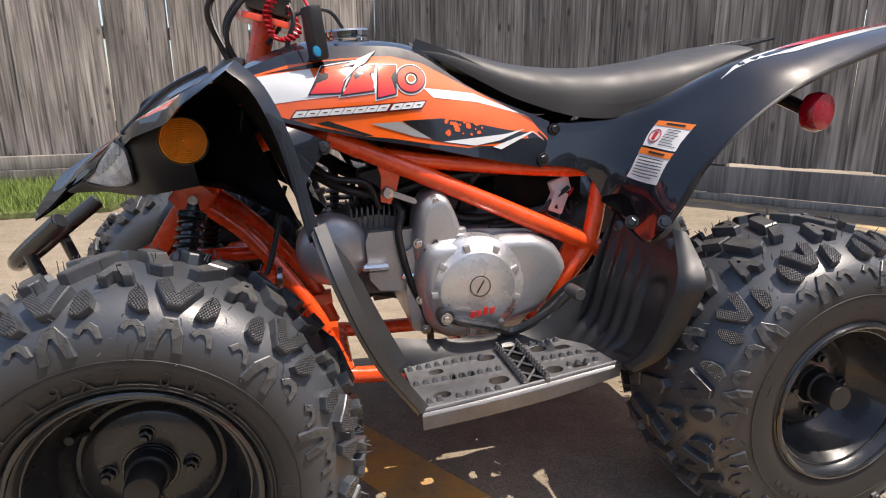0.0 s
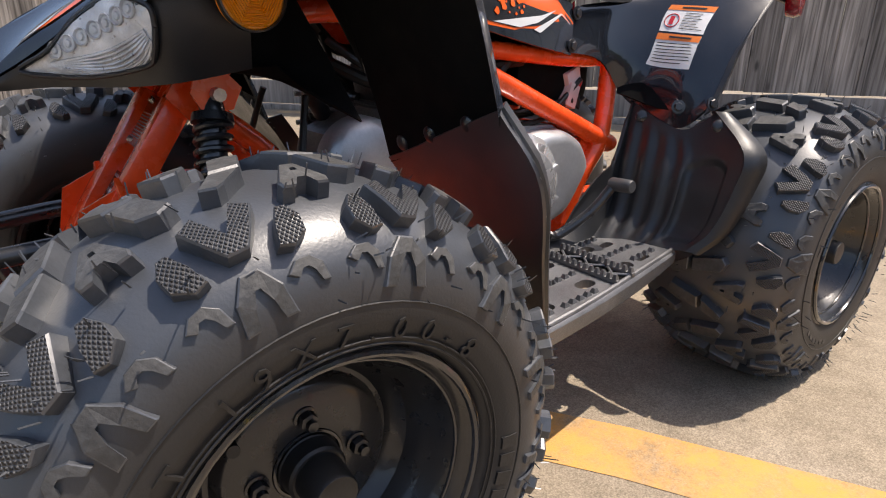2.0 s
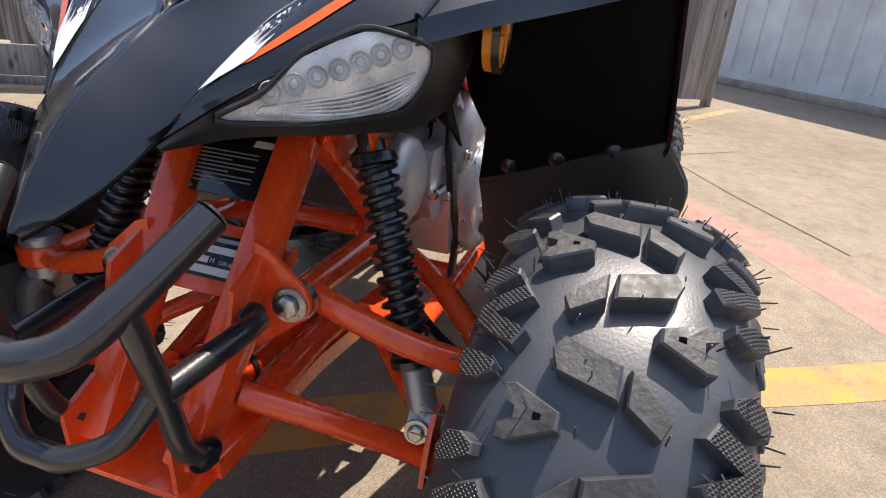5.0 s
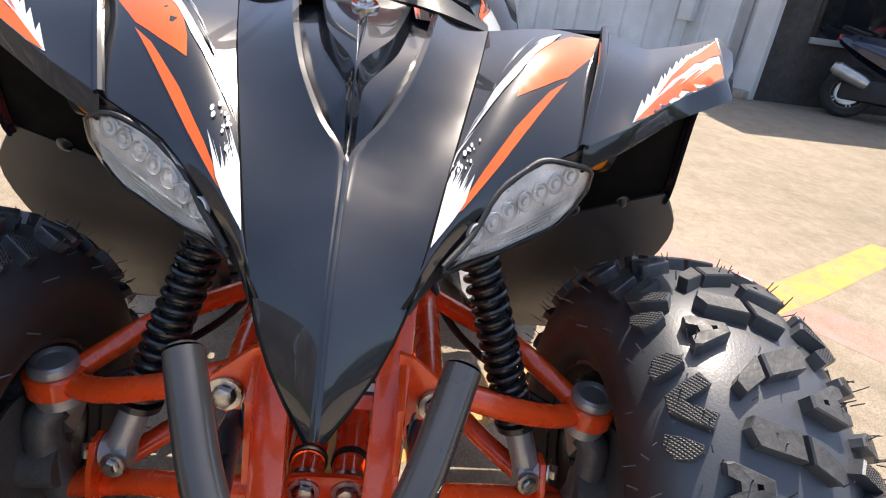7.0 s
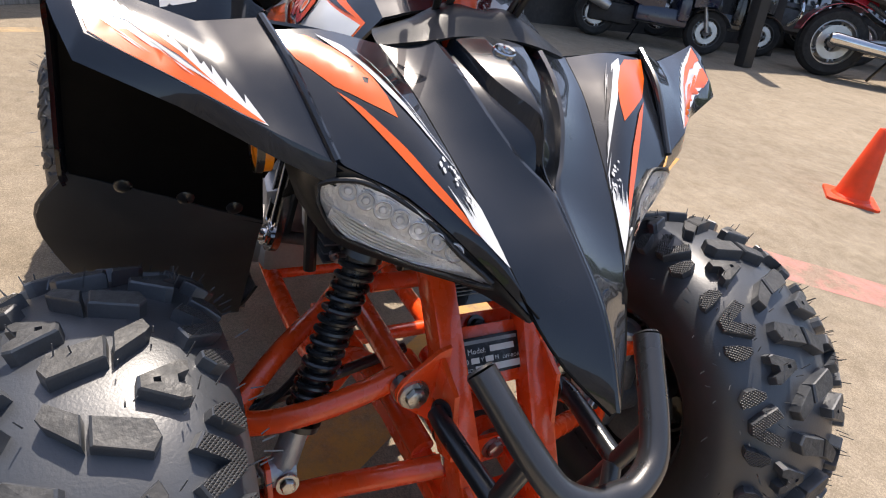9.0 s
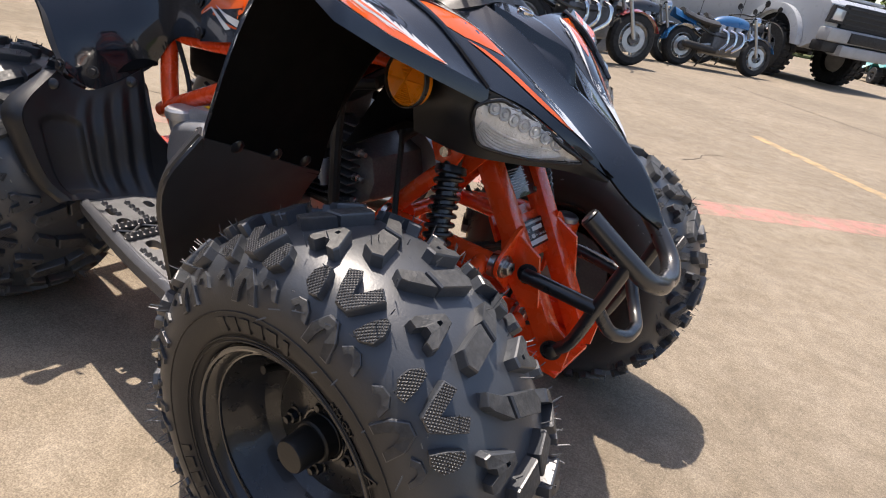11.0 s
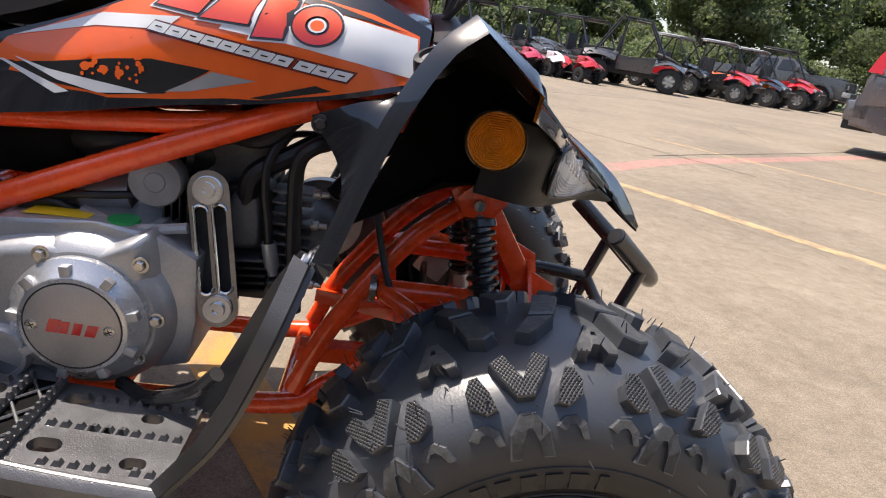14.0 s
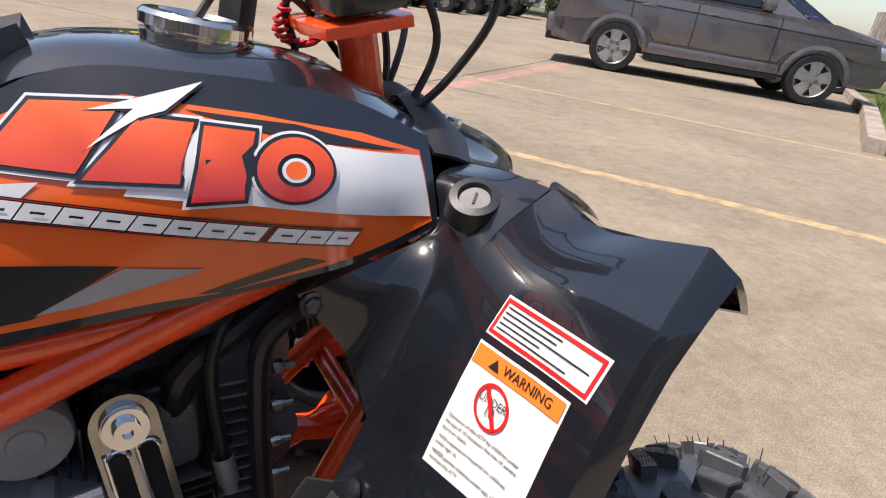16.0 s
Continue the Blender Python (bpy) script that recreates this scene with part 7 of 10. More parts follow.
part("tank_underside", shell(surface([[(-0.14, -0.1, 0.6), (-0.14, 0, 0.6), (-0.14, 0.1, 0.6)], [(-0.3, -0.095, 0.565), (-0.3, 0, 0.56), (-0.3, 0.095, 0.565)], [(-0.55, -0.09, 0.53), (-0.55, 0, 0.53), (-0.55, 0.09, 0.53)], [(-0.8, -0.07, 0.56), (-0.8, 0, 0.56), (-0.8, 0.07, 0.56)]]), 10, 6, 0.01), M_MATTE, quad)
for k, pts, r in ((0, [(-0.3, 0.04, 0.47), (-0.34, 0.085, 0.44), (-0.335, 0.095, 0.40), (-0.35, 0.1, 0.33), (-0.375, 0.105, 0.27), (-0.385, 0.1, 0.2)], 0.006),
                  (0, [(-0.2, 0.03, 0.5), (-0.26, 0.06, 0.47), (-0.32, 0.06, 0.46), (-0.4, 0.07, 0.48), (-0.5, 0.07, 0.49)], 0.008),
                  (0, [(-0.2, 0.06, 0.52), (-0.24, 0.08, 0.49), (-0.29, 0.085, 0.48), (-0.31, 0.08, 0.44)], 0.005),
                  (0, [(-0.36, 0.03, 0.45), (-0.42, 0.06, 0.425), (-0.46, 0.07, 0.415), (-0.54, 0.075, 0.42), (-0.6, 0.08, 0.43)], 0.007),
                  (0, [(-0.44, 0.05, 0.42), (-0.45, 0.07, 0.46), (-0.47, 0.075, 0.49), (-0.52, 0.07, 0.51)], 0.006),
                  (0, [(-0.48, 0.095, 0.405), (-0.52, 0.095, 0.408), (-0.56, 0.085, 0.42), (-0.62, 0.08, 0.46)], 0.004),
                  (0, [(-0.262, -0.07, 0.525), (-0.284, -0.092, 0.485), (-0.286, -0.096, 0.451), (-0.281, -0.096, 0.412), (-0.278, -0.096, 0.38)], 0.005),
                  (0, [(-0.205, -0.085, 0.515), (-0.235, -0.098, 0.507), (-0.252, -0.1, 0.485), (-0.253, -0.1, 0.43), (-0.25, -0.1, 0.375), (-0.245, -0.1, 0.31)], 0.0085),
                  (0, [(-0.25, -0.08, 0.54), (-0.29, -0.085, 0.505), (-0.33, -0.07, 0.5), (-0.37, -0.05, 0.485)], 0.009),
                  (0, [(-0.2, -0.06, 0.53), (-0.26, -0.07, 0.49), (-0.3, -0.08, 0.465), (-0.31, -0.075, 0.43)], 0.012),
                  (0, [(-0.4, -0.06, 0.43), (-0.43, -0.09, 0.425), (-0.49, -0.1, 0.42), (-0.53, -0.09, 0.41), (-0.6, -0.07, 0.42)], 0.0045),
                  (0, [(-0.48, -0.09, 0.395), (-0.505, -0.1, 0.41), (-0.53, -0.1, 0.405), (-0.545, -0.1, 0.385)], 0.006),
                  (0, [(-0.66, -0.09, 0.5), (-0.62, -0.09, 0.42), (-0.6, -0.1, 0.36), (-0.59, -0.1, 0.3)], 0.004)):
    part("hose", tube(pts, r, seg=10), M_HOSE, engine)
part("cable_sheath", lathe([(0, 0.0085), (0.03, 0.0085), (0.034, 0.006), (0.04, 0.006)], (-0.279, -0.096, 0.391), (-0.272, -0.096, 0.35), 14), M_ALU, engine)
part("plug_boot", lathe([(0, 0), (0, 0.011), (0.025, 0.012), (0.045, 0.016), (0.047, 0.0)], (-0.278, -0.078, 0.40), (-0.278, -0.06, 0.3), 18), M_HOSE, engine)
pet = part("fuel_tap", lathe([(0, 0), (0, 0.009), (0.010, 0.009), (0.012, 0.0075), (0.018, 0.0075), (0.018, 0)], (-0.32, 0.088, 0.467), (-0.32, 0.2, 0.467), 24), M_ZINC, quad, "zinc fuel tap")
part("tap_lever", slab([(0.006, -0.006), (-0.01, -0.004), (-0.044, -0.004), (-0.047, 0.0), (-0.042, 0.004), (-0.01, 0.005), (0.006, 0.007)], 0.003, basis((-0.32, 0.106, 0.468), (0.92, 0.1, 0.35), (0, 0, 1))), M_ALU, pet)
for i, (x, y, z_) in enumerate(((-0.605, 0.068, 0.462), (-0.6, 0.073, 0.437))):
    cn = part("wire_connector", box((-0.018, -0.012, -0.014), (0.018, 0.012, 0.014), None, 0.003, pose(x, y, z_, 0, 20 + 50 * i, 10)), M_CONNECTOR, quad, "white plastic wiring connector")
    for j in (-1, 1):
        part("connector_wire", tube([(x - 0.01, y + 0.004 * j, z_), (x - 0.03, y, z_ + 0.02 * j), (x - 0.02, y - 0.01, z_ + 0.05)], 0.0025, seg=6), M_HOSE if j < 0 else M_RED, cn)
# shift lever
sh = part("shift_lever", tube([(-0.396, 0.150, 0.281), (-0.42, 0.163, 0.276), (-0.47, 0.162, 0.262), (-0.501, 0.158, 0.252), (-0.545, 0.178, 0.283), (-0.575, 0.19, 0.318)], 0.0072, seg=10), M_STEELBLACK, quad, "black shift lever")
part("lever_pivot", lathe([(0, 0.0), (0, 0.013), (0.02, 0.013), (0.022, 0.009), (0.022, 0)], (-0.393, 0.14, 0.284), (-0.393, 0.3, 0.284), 20), M_STEELBLACK, sh)
part("pivot_screw", bolt((-0.393, 0.163, 0.284), (0, 1, 0), 0.006, 0.005), M_ZINC, sh)
part("lever_pad", lathe([(0, 0), (0, 0.008), (0.003, 0.0098), (0.034, 0.0098), (0.037, 0.008), (0.037, 0)], (-0.578, 0.186, 0.323), (-0.578, 0.3, 0.33), 20), M_KNURL, sh, "ribbed rubber pad")
part("brake_pedal", tube([(-0.42, -0.15, 0.225), (-0.38, -0.18, 0.23), (-0.33, -0.2, 0.255), (-0.3, -0.215, 0.29)], 0.008, seg=10), M_STEELBLACK, quad, "black brake pedal")

# ---- footwells ----
M_FOOT = mat("footwell_plastic", (0.088, 0.089, 0.093), 0.36, spec=1.0, coat=0.25, coat_rough=0.22, bump=0.0004, bump_scale=600, stain=0.35, stain_scale=14, grain=0.15, grain_scale=120)
tooth = bmesh.new()
for q in ((-0.0045, -0.004), (0.0045, -0.004), (0.0045, 0.004), (-0.0045, 0.004)):
    tooth.verts.new((q[0], q[1], 0))
for q in ((-0.002, -0.0022), (0.002, -0.0022), (0.002, 0.0022), (-0.002, 0.0022)):
    tooth.verts.new((q[0], q[1], 0.0058))
tooth.verts.ensure_lookup_table()
for f in ((0, 1, 5, 4), (1, 2, 6, 5), (2, 3, 7, 6), (3, 0, 4, 7), (4, 5, 6, 7)):
    tooth.faces.new([tooth.verts[i] for i in f])
TOOTH = bpy.data.meshes.new("grip_tooth")
tooth.to_mesh(TOOTH)
tooth.free()
TOOTH.materials.append(M_FOOT)
HEEL = [
    [(-0.575, 0.166, 0.236), (-0.596, 0.200, 0.236), (-0.606, 0.240, 0.238), (-0.612, 0.278, 0.241), (-0.612, 0.296, 0.243)],
    [(-0.622, 0.155, 0.275), (-0.628, 0.200, 0.270), (-0.634, 0.245, 0.268), (-0.636, 0.290, 0.272), (-0.630, 0.318, 0.276)],
    [(-0.645, 0.147, 0.340), (-0.648, 0.195, 0.334), (-0.652, 0.245, 0.328), (-0.654, 0.292, 0.330), (-0.648, 0.330, 0.336)],
    [(-0.660, 0.143, 0.390), (-0.662, 0.190, 0.374), (-0.666, 0.240, 0.362), (-0.668, 0.285, 0.370), (-0.660, 0.328, 0.380)],
    [(-0.671, 0.142, 0.430), (-0.670, 0.185, 0.410), (-0.676, 0.226, 0.397), (-0.684, 0.250, 0.408), (-0.690, 0.266, 0.424)],
]
HEEL_FORM = surface(HEEL)


def S_HEEL(u, v):
    """The heel guard with upright flutes beside the engine and an arched hollow at its outer half."""
    p = HEEL_FORM(u, v)
    n = normal_of(HEEL_FORM, u, v)
    fade = max(0.0, min(1.0, u / 0.12, (0.95 - u) / 0.2))
    flute = 0.0045 * fade * max(0.0, min(1.0, (0.6 - v) / 0.1)) * (0.5 + 0.5 * math.cos(2 * math.pi * (v - 0.08) / 0.15))
    d = max(abs(v - 0.7) / 0.17, abs(u - 0.42) / 0.33 if u < 0.42 else math.hypot(u - 0.42, (v - 0.7) * 1.2) / 0.3)
    arch = 0.006 * max(0.0, min(1.0, (1 - d) / 0.15))
    return p + n * (flute - arch) * HEEL_SIDE


HEEL_SIDE = 1.0 if normal_of(HEEL_FORM, 0.5, 0.5).x > 0 else -1.0
for k in (1, -1):
    fw = Vector((-0.29, 0, 0.021)).normalized()
    m = basis((-0.324, 0, 0.2185), fw, (0, k, 0)) if k > 0 else basis((-0.324, 0, 0.2185), fw, (0, -1, 0))
    # for both sides local x runs back, local y outwards; z may point down
    zs = 1 if (m.to_3x3() @ Vector((0, 0, 1))).z > 0 else -1
    lift = lambda h: h * zs
    holes = [pill(0.042, 0.205, 0.022, 0.015), pill(0.035, 0.272, 0.024, 0.016), pill(0.122, 0.19, 0.028, 0.018, 4), pill(0.118, 0.262, 0.03, 0.02, 4),
             pill(0.2, 0.262, 0.026, 0.02, 4), pill(0.238, 0.262, 0.026, 0.013), pill(0.205, 0.192, 0.026, 0.02, 4), pill(0.24, 0.2, 0.024, 0.013)]
    peg = part("foot_plate", pierced([(0.0, 0.165), (0.0, 0.302), (0.1, 0.296), (0.29, 0.274), (0.295, 0.225), (0.245, 0.165)], holes, 0.012 * -zs, m), M_FOOT, quad, "black plastic foot plate with grip teeth")
    part("plate_skirt", shell(surface([[m @ Vector((0.0, 0.302, 0)), m @ Vector((0.1, 0.297, 0)), m @ Vector((0.2, 0.286, 0)), m @ Vector((0.292, 0.275, 0))], [m @ Vector((0.0, 0.308, lift(-0.006))), m @ Vector((0.1, 0.303, lift(-0.006))), m @ Vector((0.2, 0.292, lift(-0.006))), m @ Vector((0.292, 0.281, lift(-0.004)))], [m @ Vector((0.0, 0.306, lift(-0.026))), m @ Vector((0.1, 0.301, lift(-0.026))), m @ Vector((0.2, 0.29, lift(-0.026))), m @ Vector((0.292, 0.279, lift(-0.02)))]]), 4, 12, 0.003), M_FOOT, peg)
    part("plate_edge", tube([m @ Vector((0.0, 0.302, lift(0.0))), m @ Vector((0.1, 0.296, 0)), m @ Vector((0.29, 0.275, 0))], 0.0035, seg=8), M_FOOT, peg)
    rows = [(0.008, 0.128, 0.186), (0.008, 0.1, 0.232), (0.06, 0.13, 0.232), (0.015, 0.03, 0.284), (0.055, 0.12, 0.284), (0.2, 0.262, 0.228), (0.2, 0.25, 0.176), (0.225, 0.275, 0.258)]
    for x0, x1, y in rows:
        n = int((x1 - x0) / 0.0135)
        for i in range(n + 1):
            mm = m @ Matrix.Translation((x0 + i * 0.0135, y + 0.0, 0)) @ Matrix.Diagonal((1, 1, zs, 1))
            shared("grip_tooth", TOOTH, peg, mm)
    # toothed cross bars and the lattice between them
    for x in (0.146, 0.178):
        part("cross_bar", box((x - 0.003, 0.168, min(0, lift(0.006))), (x + 0.003, 0.292, max(0, lift(0.006))), None, 0.001, m), M_FOOT, peg)
        for i in range(13):
            shared("grip_tooth", TOOTH, peg, m @ Matrix.Translation((x, 0.172 + i * 0.0096, lift(0.006))) @ Matrix.Diagonal((0.8, 0.8, 1.2 * zs, 1)))
    for i in range(3):
        y0, y1 = 0.172 + i * 0.04, 0.208 + i * 0.04
        for p, q in (((0.148, y0), (0.176, y1)), ((0.176, y0), (0.148, y1))):
            part("lattice_rib", tube([m @ Vector((*p, lift(0.003))), m @ Vector((*q, lift(0.003)))], 0.0018, seg=6), M_FOOT, peg)
    part("lattice_floor", box((0.149, 0.168, min(lift(-0.004), lift(0.0006))), (0.175, 0.29, max(lift(-0.004), lift(0.0006))), None, 0, m), M_MATTE, peg)
    # inner lip of the plate, from the flap to the heel guard
    dz = 0.0 if k > 0 else 1.0
    LIP = surface([[(-0.318, 0.176 * k, 0.212), (-0.40, 0.168 * k, 0.212), (-0.48, 0.165 * k, 0.222), (-0.57, 0.163 * k, 0.232)],
                   [(-0.305, 0.168 * k, 0.24 - 0.012 * dz), (-0.39, 0.155 * k, 0.232 - 0.026 * dz), (-0.48, 0.15 * k, 0.236 - 0.028 * dz), (-0.575, 0.152 * k, 0.245 - 0.02 * dz)],
                   [(-0.29, 0.155 * k, 0.262), (-0.385, 0.143 * k, 0.243 - 0.03 * dz), (-0.48, 0.140 * k, 0.240 - 0.043 * dz), (-0.59, 0.143 * k, 0.262 - 0.05 * dz)]])
    part("inner_lip", shell(LIP, 6, 14, 0.003, k), M_SATIN, peg)
    H = S_HEEL if k > 0 else mirrored(S_HEEL)
    guard = part("heel_guard", shell(H, 30, 60, 0.004, HEEL_SIDE * k), M_SATIN, quad, "satin black fluted heel guard")
    # outer edge turned back, wider at mid height
    pts = [HEEL_FORM(u / 12, 1.0) for u in range(13)]
    back = [eased([(0, 0.008), (0.4, 0.024), (0.7, 0.03), (1.0, 0.010)], u / 12) for u in range(13)]
    W = surface([[Vector((p.x, p.y * k, p.z)) for p in pts], [Vector((p.x - b * 0.35, (p.y + 0.011) * k, p.z)) for p, b in zip(pts, back)], [Vector((p.x - b, (p.y + 0.015) * k, p.z - 0.002)) for p, b in zip(pts, back)]])
    part("guard_flange", shell(W, 4, 24, 0.003, -k), M_SATIN, guard)
    # inner wall beside the engine, up to a rising edge
    WALL = surface([[(-0.48, 0.165 * k, 0.228), (-0.53, 0.165 * k, 0.230), (-0.575, 0.164 * k, 0.234), (-0.618, 0.156 * k, 0.270), (-0.645, 0.148 * k, 0.335), (-0.671, 0.143 * k, 0.428)],
                    [(-0.48, 0.150 * k, 0.240), (-0.53, 0.148 * k, 0.250), (-0.572, 0.147 * k, 0.285), (-0.610, 0.147 * k, 0.305), (-0.640, 0.146 * k, 0.350), (-0.669, 0.143 * k, 0.430)],
                    [(-0.48, 0.146 * k, 0.243), (-0.525, 0.145 * k, 0.253), (-0.553, 0.145 * k, 0.284), (-0.594, 0.145 * k, 0.320), (-0.640, 0.145 * k, 0.348), (-0.666, 0.143 * k, 0.425)]])
    part("guard_wall", shell(WALL, 8, 30, 0.003, k), M_SATIN, guard)
    for hv in ((0.93, 0.12), (0.93, 0.93)):
        p = H(*hv)
        part("guard_screw", lathe([(0, 0.009), (0.003, 0.0085), (0.005, 0.005), (0.005, 0)], p, p + Vector((0.8, 0.5 * k, 0.3)), 20), M_STEELBLACK, guard)
    # rear inner fender behind the guard
    INNER_TAIL = surface([[(-0.660, 0.12 * k, 0.44), (-0.682, 0.2 * k, 0.42), (-0.696, 0.245 * k, 0.44)], [(-0.70, 0.1 * k, 0.50), (-0.715, 0.2 * k, 0.49), (-0.728, 0.25 * k, 0.49)], [(-0.78, 0.09 * k, 0.575), (-0.79, 0.2 * k, 0.57), (-0.795, 0.25 * k, 0.556)]])
    part("inner_fender", shell(INNER_TAIL, 8, 8, 0.004), M_MATTE, quad)
    # lips of the front fender and of the flap
    F = S_BACK if k > 0 else mirrored(S_BACK)
    G = S_FENDER if k > 0 else mirrored(S_FENDER)
    # turned edge: up the rear panel, round the outer corner and along the front
    run = [(F(1.0 - u / 14, 1.0), Vector((0.013, 0.008 * k, -0.004)).lerp(Vector((0.009, 0.015 * k, -0.010)), max(0.0, u - 9) / 5)) for u in range(14)]
    run += [(G(1.0, v / 8), Vector((0.009, 0.015 * k, -0.010)).lerp(Vector((0.007, 0.008 * k, -0.016)), v / 8)) for v in range(8)]
    run += [(G(1.0 - u / 12, 1.0), Vector((0.007, 0.008 * k, -0.016)).lerp(Vector((0.003, 0.001 * k, -0.017)), min(1.0, u / 4))) for u in range(13)]
    bm = bmesh.new()
    cols = [[bm.verts.new(q) for q in (p, p + d * 0.12 + Vector((0, 0, 0.0012)), p + d, p + d * 0.96 + Vector((-0.002, -0.003 * k, 0.0)))] for p, d in run]
    for a_, b_ in zip(cols, cols[1:]):
        for q in range(3):
            bm.faces.new((a_[q], b_[q], b_[q + 1], a_[q + 1]) if k > 0 else (a_[q + 1], b_[q + 1], b_[q], a_[q]))
    part("fender_lip", bm, M_GLOSS, quad, sharp=50)
    # near-black sheet just below the fender that deepens the shade there
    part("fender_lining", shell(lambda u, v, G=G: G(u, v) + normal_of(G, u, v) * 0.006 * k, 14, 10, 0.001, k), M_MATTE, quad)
    P = S_FLAP if k > 0 else mirrored(S_FLAP)
    for v, dx in ((0.0, Vector((-0.02, -0.006 * k, 0.006))), (1.0, Vector((-0.012, -0.010 * k, 0.003)))):
        pts = [P(u / 14, v) for u in range(15)]
        W = surface([pts[::2], [p + dx for p in pts[::2]]])
        part("flap_lip", shell(W, 3, 16, 0.003, k), M_FLAP, quad)
    for u in (0.2, 0.5, 0.8):
        p = F(0.94, u)
        n = normal_of(F, 0.94, u) * (-k)
        for w in (n, -n):
            part("flap_screw", lathe([(0, 0.009), (0.003, 0.0085), (0.006, 0.004), (0.006, 0)], p + w * 0.002, p + w, 20), M_STEELBLACK, quad)

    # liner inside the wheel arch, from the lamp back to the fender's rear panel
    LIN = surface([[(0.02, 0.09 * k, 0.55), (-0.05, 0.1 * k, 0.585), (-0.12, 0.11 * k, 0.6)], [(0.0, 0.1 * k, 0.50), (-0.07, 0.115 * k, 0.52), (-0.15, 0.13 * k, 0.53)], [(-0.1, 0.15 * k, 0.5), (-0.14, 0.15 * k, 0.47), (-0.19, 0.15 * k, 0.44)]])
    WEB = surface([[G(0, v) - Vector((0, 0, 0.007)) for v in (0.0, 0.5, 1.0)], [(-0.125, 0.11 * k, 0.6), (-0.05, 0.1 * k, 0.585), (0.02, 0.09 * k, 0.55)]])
    # the web closes the gap to the fender; its near-black holds the arch's shade
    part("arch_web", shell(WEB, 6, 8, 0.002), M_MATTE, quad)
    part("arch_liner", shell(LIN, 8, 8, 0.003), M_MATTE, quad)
    # turned-down edge of the rear fender
    T = S_TAIL if k > 0 else mirrored(S_TAIL)
    pts = [T(u / 16, 1.0) for u in range(17)]
    W = surface([pts[::2], [p + Vector((0.006, 0.003 * k, -0.008)) for p in pts[::2]], [p + Vector((0.011, -0.004 * k, -0.016)) for p in pts[::2]]])
    part("rear_fender_lip", shell(W, 4, 24, 0.003, k), M_SATIN, quad)

# ---- surroundings: paint and joints on the lot ----
L_YELLOW = "worn yellow parking line painted on concrete"
stripe([(-1.33, 1.79), (-0.95, 1.2), (-0.67, 0.714), (-0.466, 0.332), (-0.25, 0.0), (-0.12, -0.2)], 0.11, M_YELLOWLINE, "yellow_line", L_YELLOW, 0.0009)
stripe([(-0.25, 4.05), (0.41, 3.32), (1.06, 2.62), (1.45, 2.2)], 0.09, M_YELLOWFAINT, "yellow_line", L_YELLOW, 0.0009)
stripe([(1.45, 2.2), (1.83, 1.7), (2.2, 1.27), (2.71, 0.61), (3.6, -0.5)], 0.1, M_YELLOWFAINT, "yellow_line", L_YELLOW, 0.0009)
stripe([(2.4, 5.05), (3.14, 4.22), (4.07, 3.13), (5.18, 1.73), (6.4, 0.2)], 0.07, M_YELLOWFAINT, "yellow_line", "faint yellow parking line on concrete", 0.0009)
stripe([(-4.9, 1.1), (-3.28, 0.38), (-2.48, -1.95), (-1.5, -3.2)], 0.09, M_YELLOWFAINT, "yellow_line", "thin yellow line along the fence foot", 0.0009)
stripe([(-2.6, -0.05), (-2.13, 0.267), (-1.56, 0.71), (-0.964, 1.018), (-0.47, 1.4), (0.26, 2.08), (1.1, 2.85), (1.95, 3.62), (3.4, 4.65), (5.4, 6.1), (8.0, 8.0)], 0.17, M_REDLINE, "red_line", "faded red fire lane line on concrete", 0.0005)
L_JOINT = "dark narrow joint in the concrete"
for pts, w in (([(-1.2, 7.8), (-0.47, 7.07), (0.98, 5.57), (1.84, 4.45), (2.6, 3.5)], 0.014), ([(1.9, 3.8), (2.48, 4.25), (4.17, 5.48), (7.28, 7.84), (11, 10.6)], 0.02), ([(1.33, 8.5), (1.83, 9.05), (5.4, 12.28), (7.59, 13.99)], 0.03), ([(-3.0, 0.9), (-2.6, 0.5), (-2.0, 0.75), (-1.5, 1.0)], 0.006)):
    stripe(pts, w, M_CRACK, "expansion_joint", L_JOINT, 0.0013)
for pts in ([(0.59, 2.79), (0.8, 2.99), (1.01, 3.14)], [(5.22, 6.88), (5.5, 6.82), (5.81, 6.69)], [(4.43, 6.39), (4.62, 7.2), (5.04, 8.36)], [(4.14, 5.45), (4.5, 5.1), (4.98, 4.48)], [(5.65, 4.22), (5.8, 4.14), (6.01, 3.98)]):
    stripe(pts, 0.012, M_CRACK, "crack", "fine dark crack in the concrete", 0.0013)
random.seed(11)
for x, y, n in ((0.9, -0.55, 5), (-0.35, 2.55, 6), (2.6, 3.2, 5), (3.6, 1.9, 5), (-1.2, -1.6, 6), (1.3, 6.2, 5), (3.2, 7.5, 6), (0.1, -1.6, 5)):
    a = random.uniform(0, 6.28)
    pts = []
    for i in range(n):
        pts.append((x, y))
        a += random.uniform(-0.7, 0.7)
        x, y = x + 0.09 * math.cos(a), y + 0.09 * math.sin(a)
    stripe(pts, 0.005, M_CRACK, "crack", "fine dark crack in the concrete", 0.0013)

# ---- grass, fence ----
M_TURF = mat("turf_soil", (0.09, 0.11, 0.035), 0.95, grain=0.4, grain_scale=40, stain=0.5, stain_scale=2.5)
M_BLADE = mat("grass_blades", (0.16, 0.22, 0.05), 0.6, grain=0.3, grain_scale=9, vary=0.5)


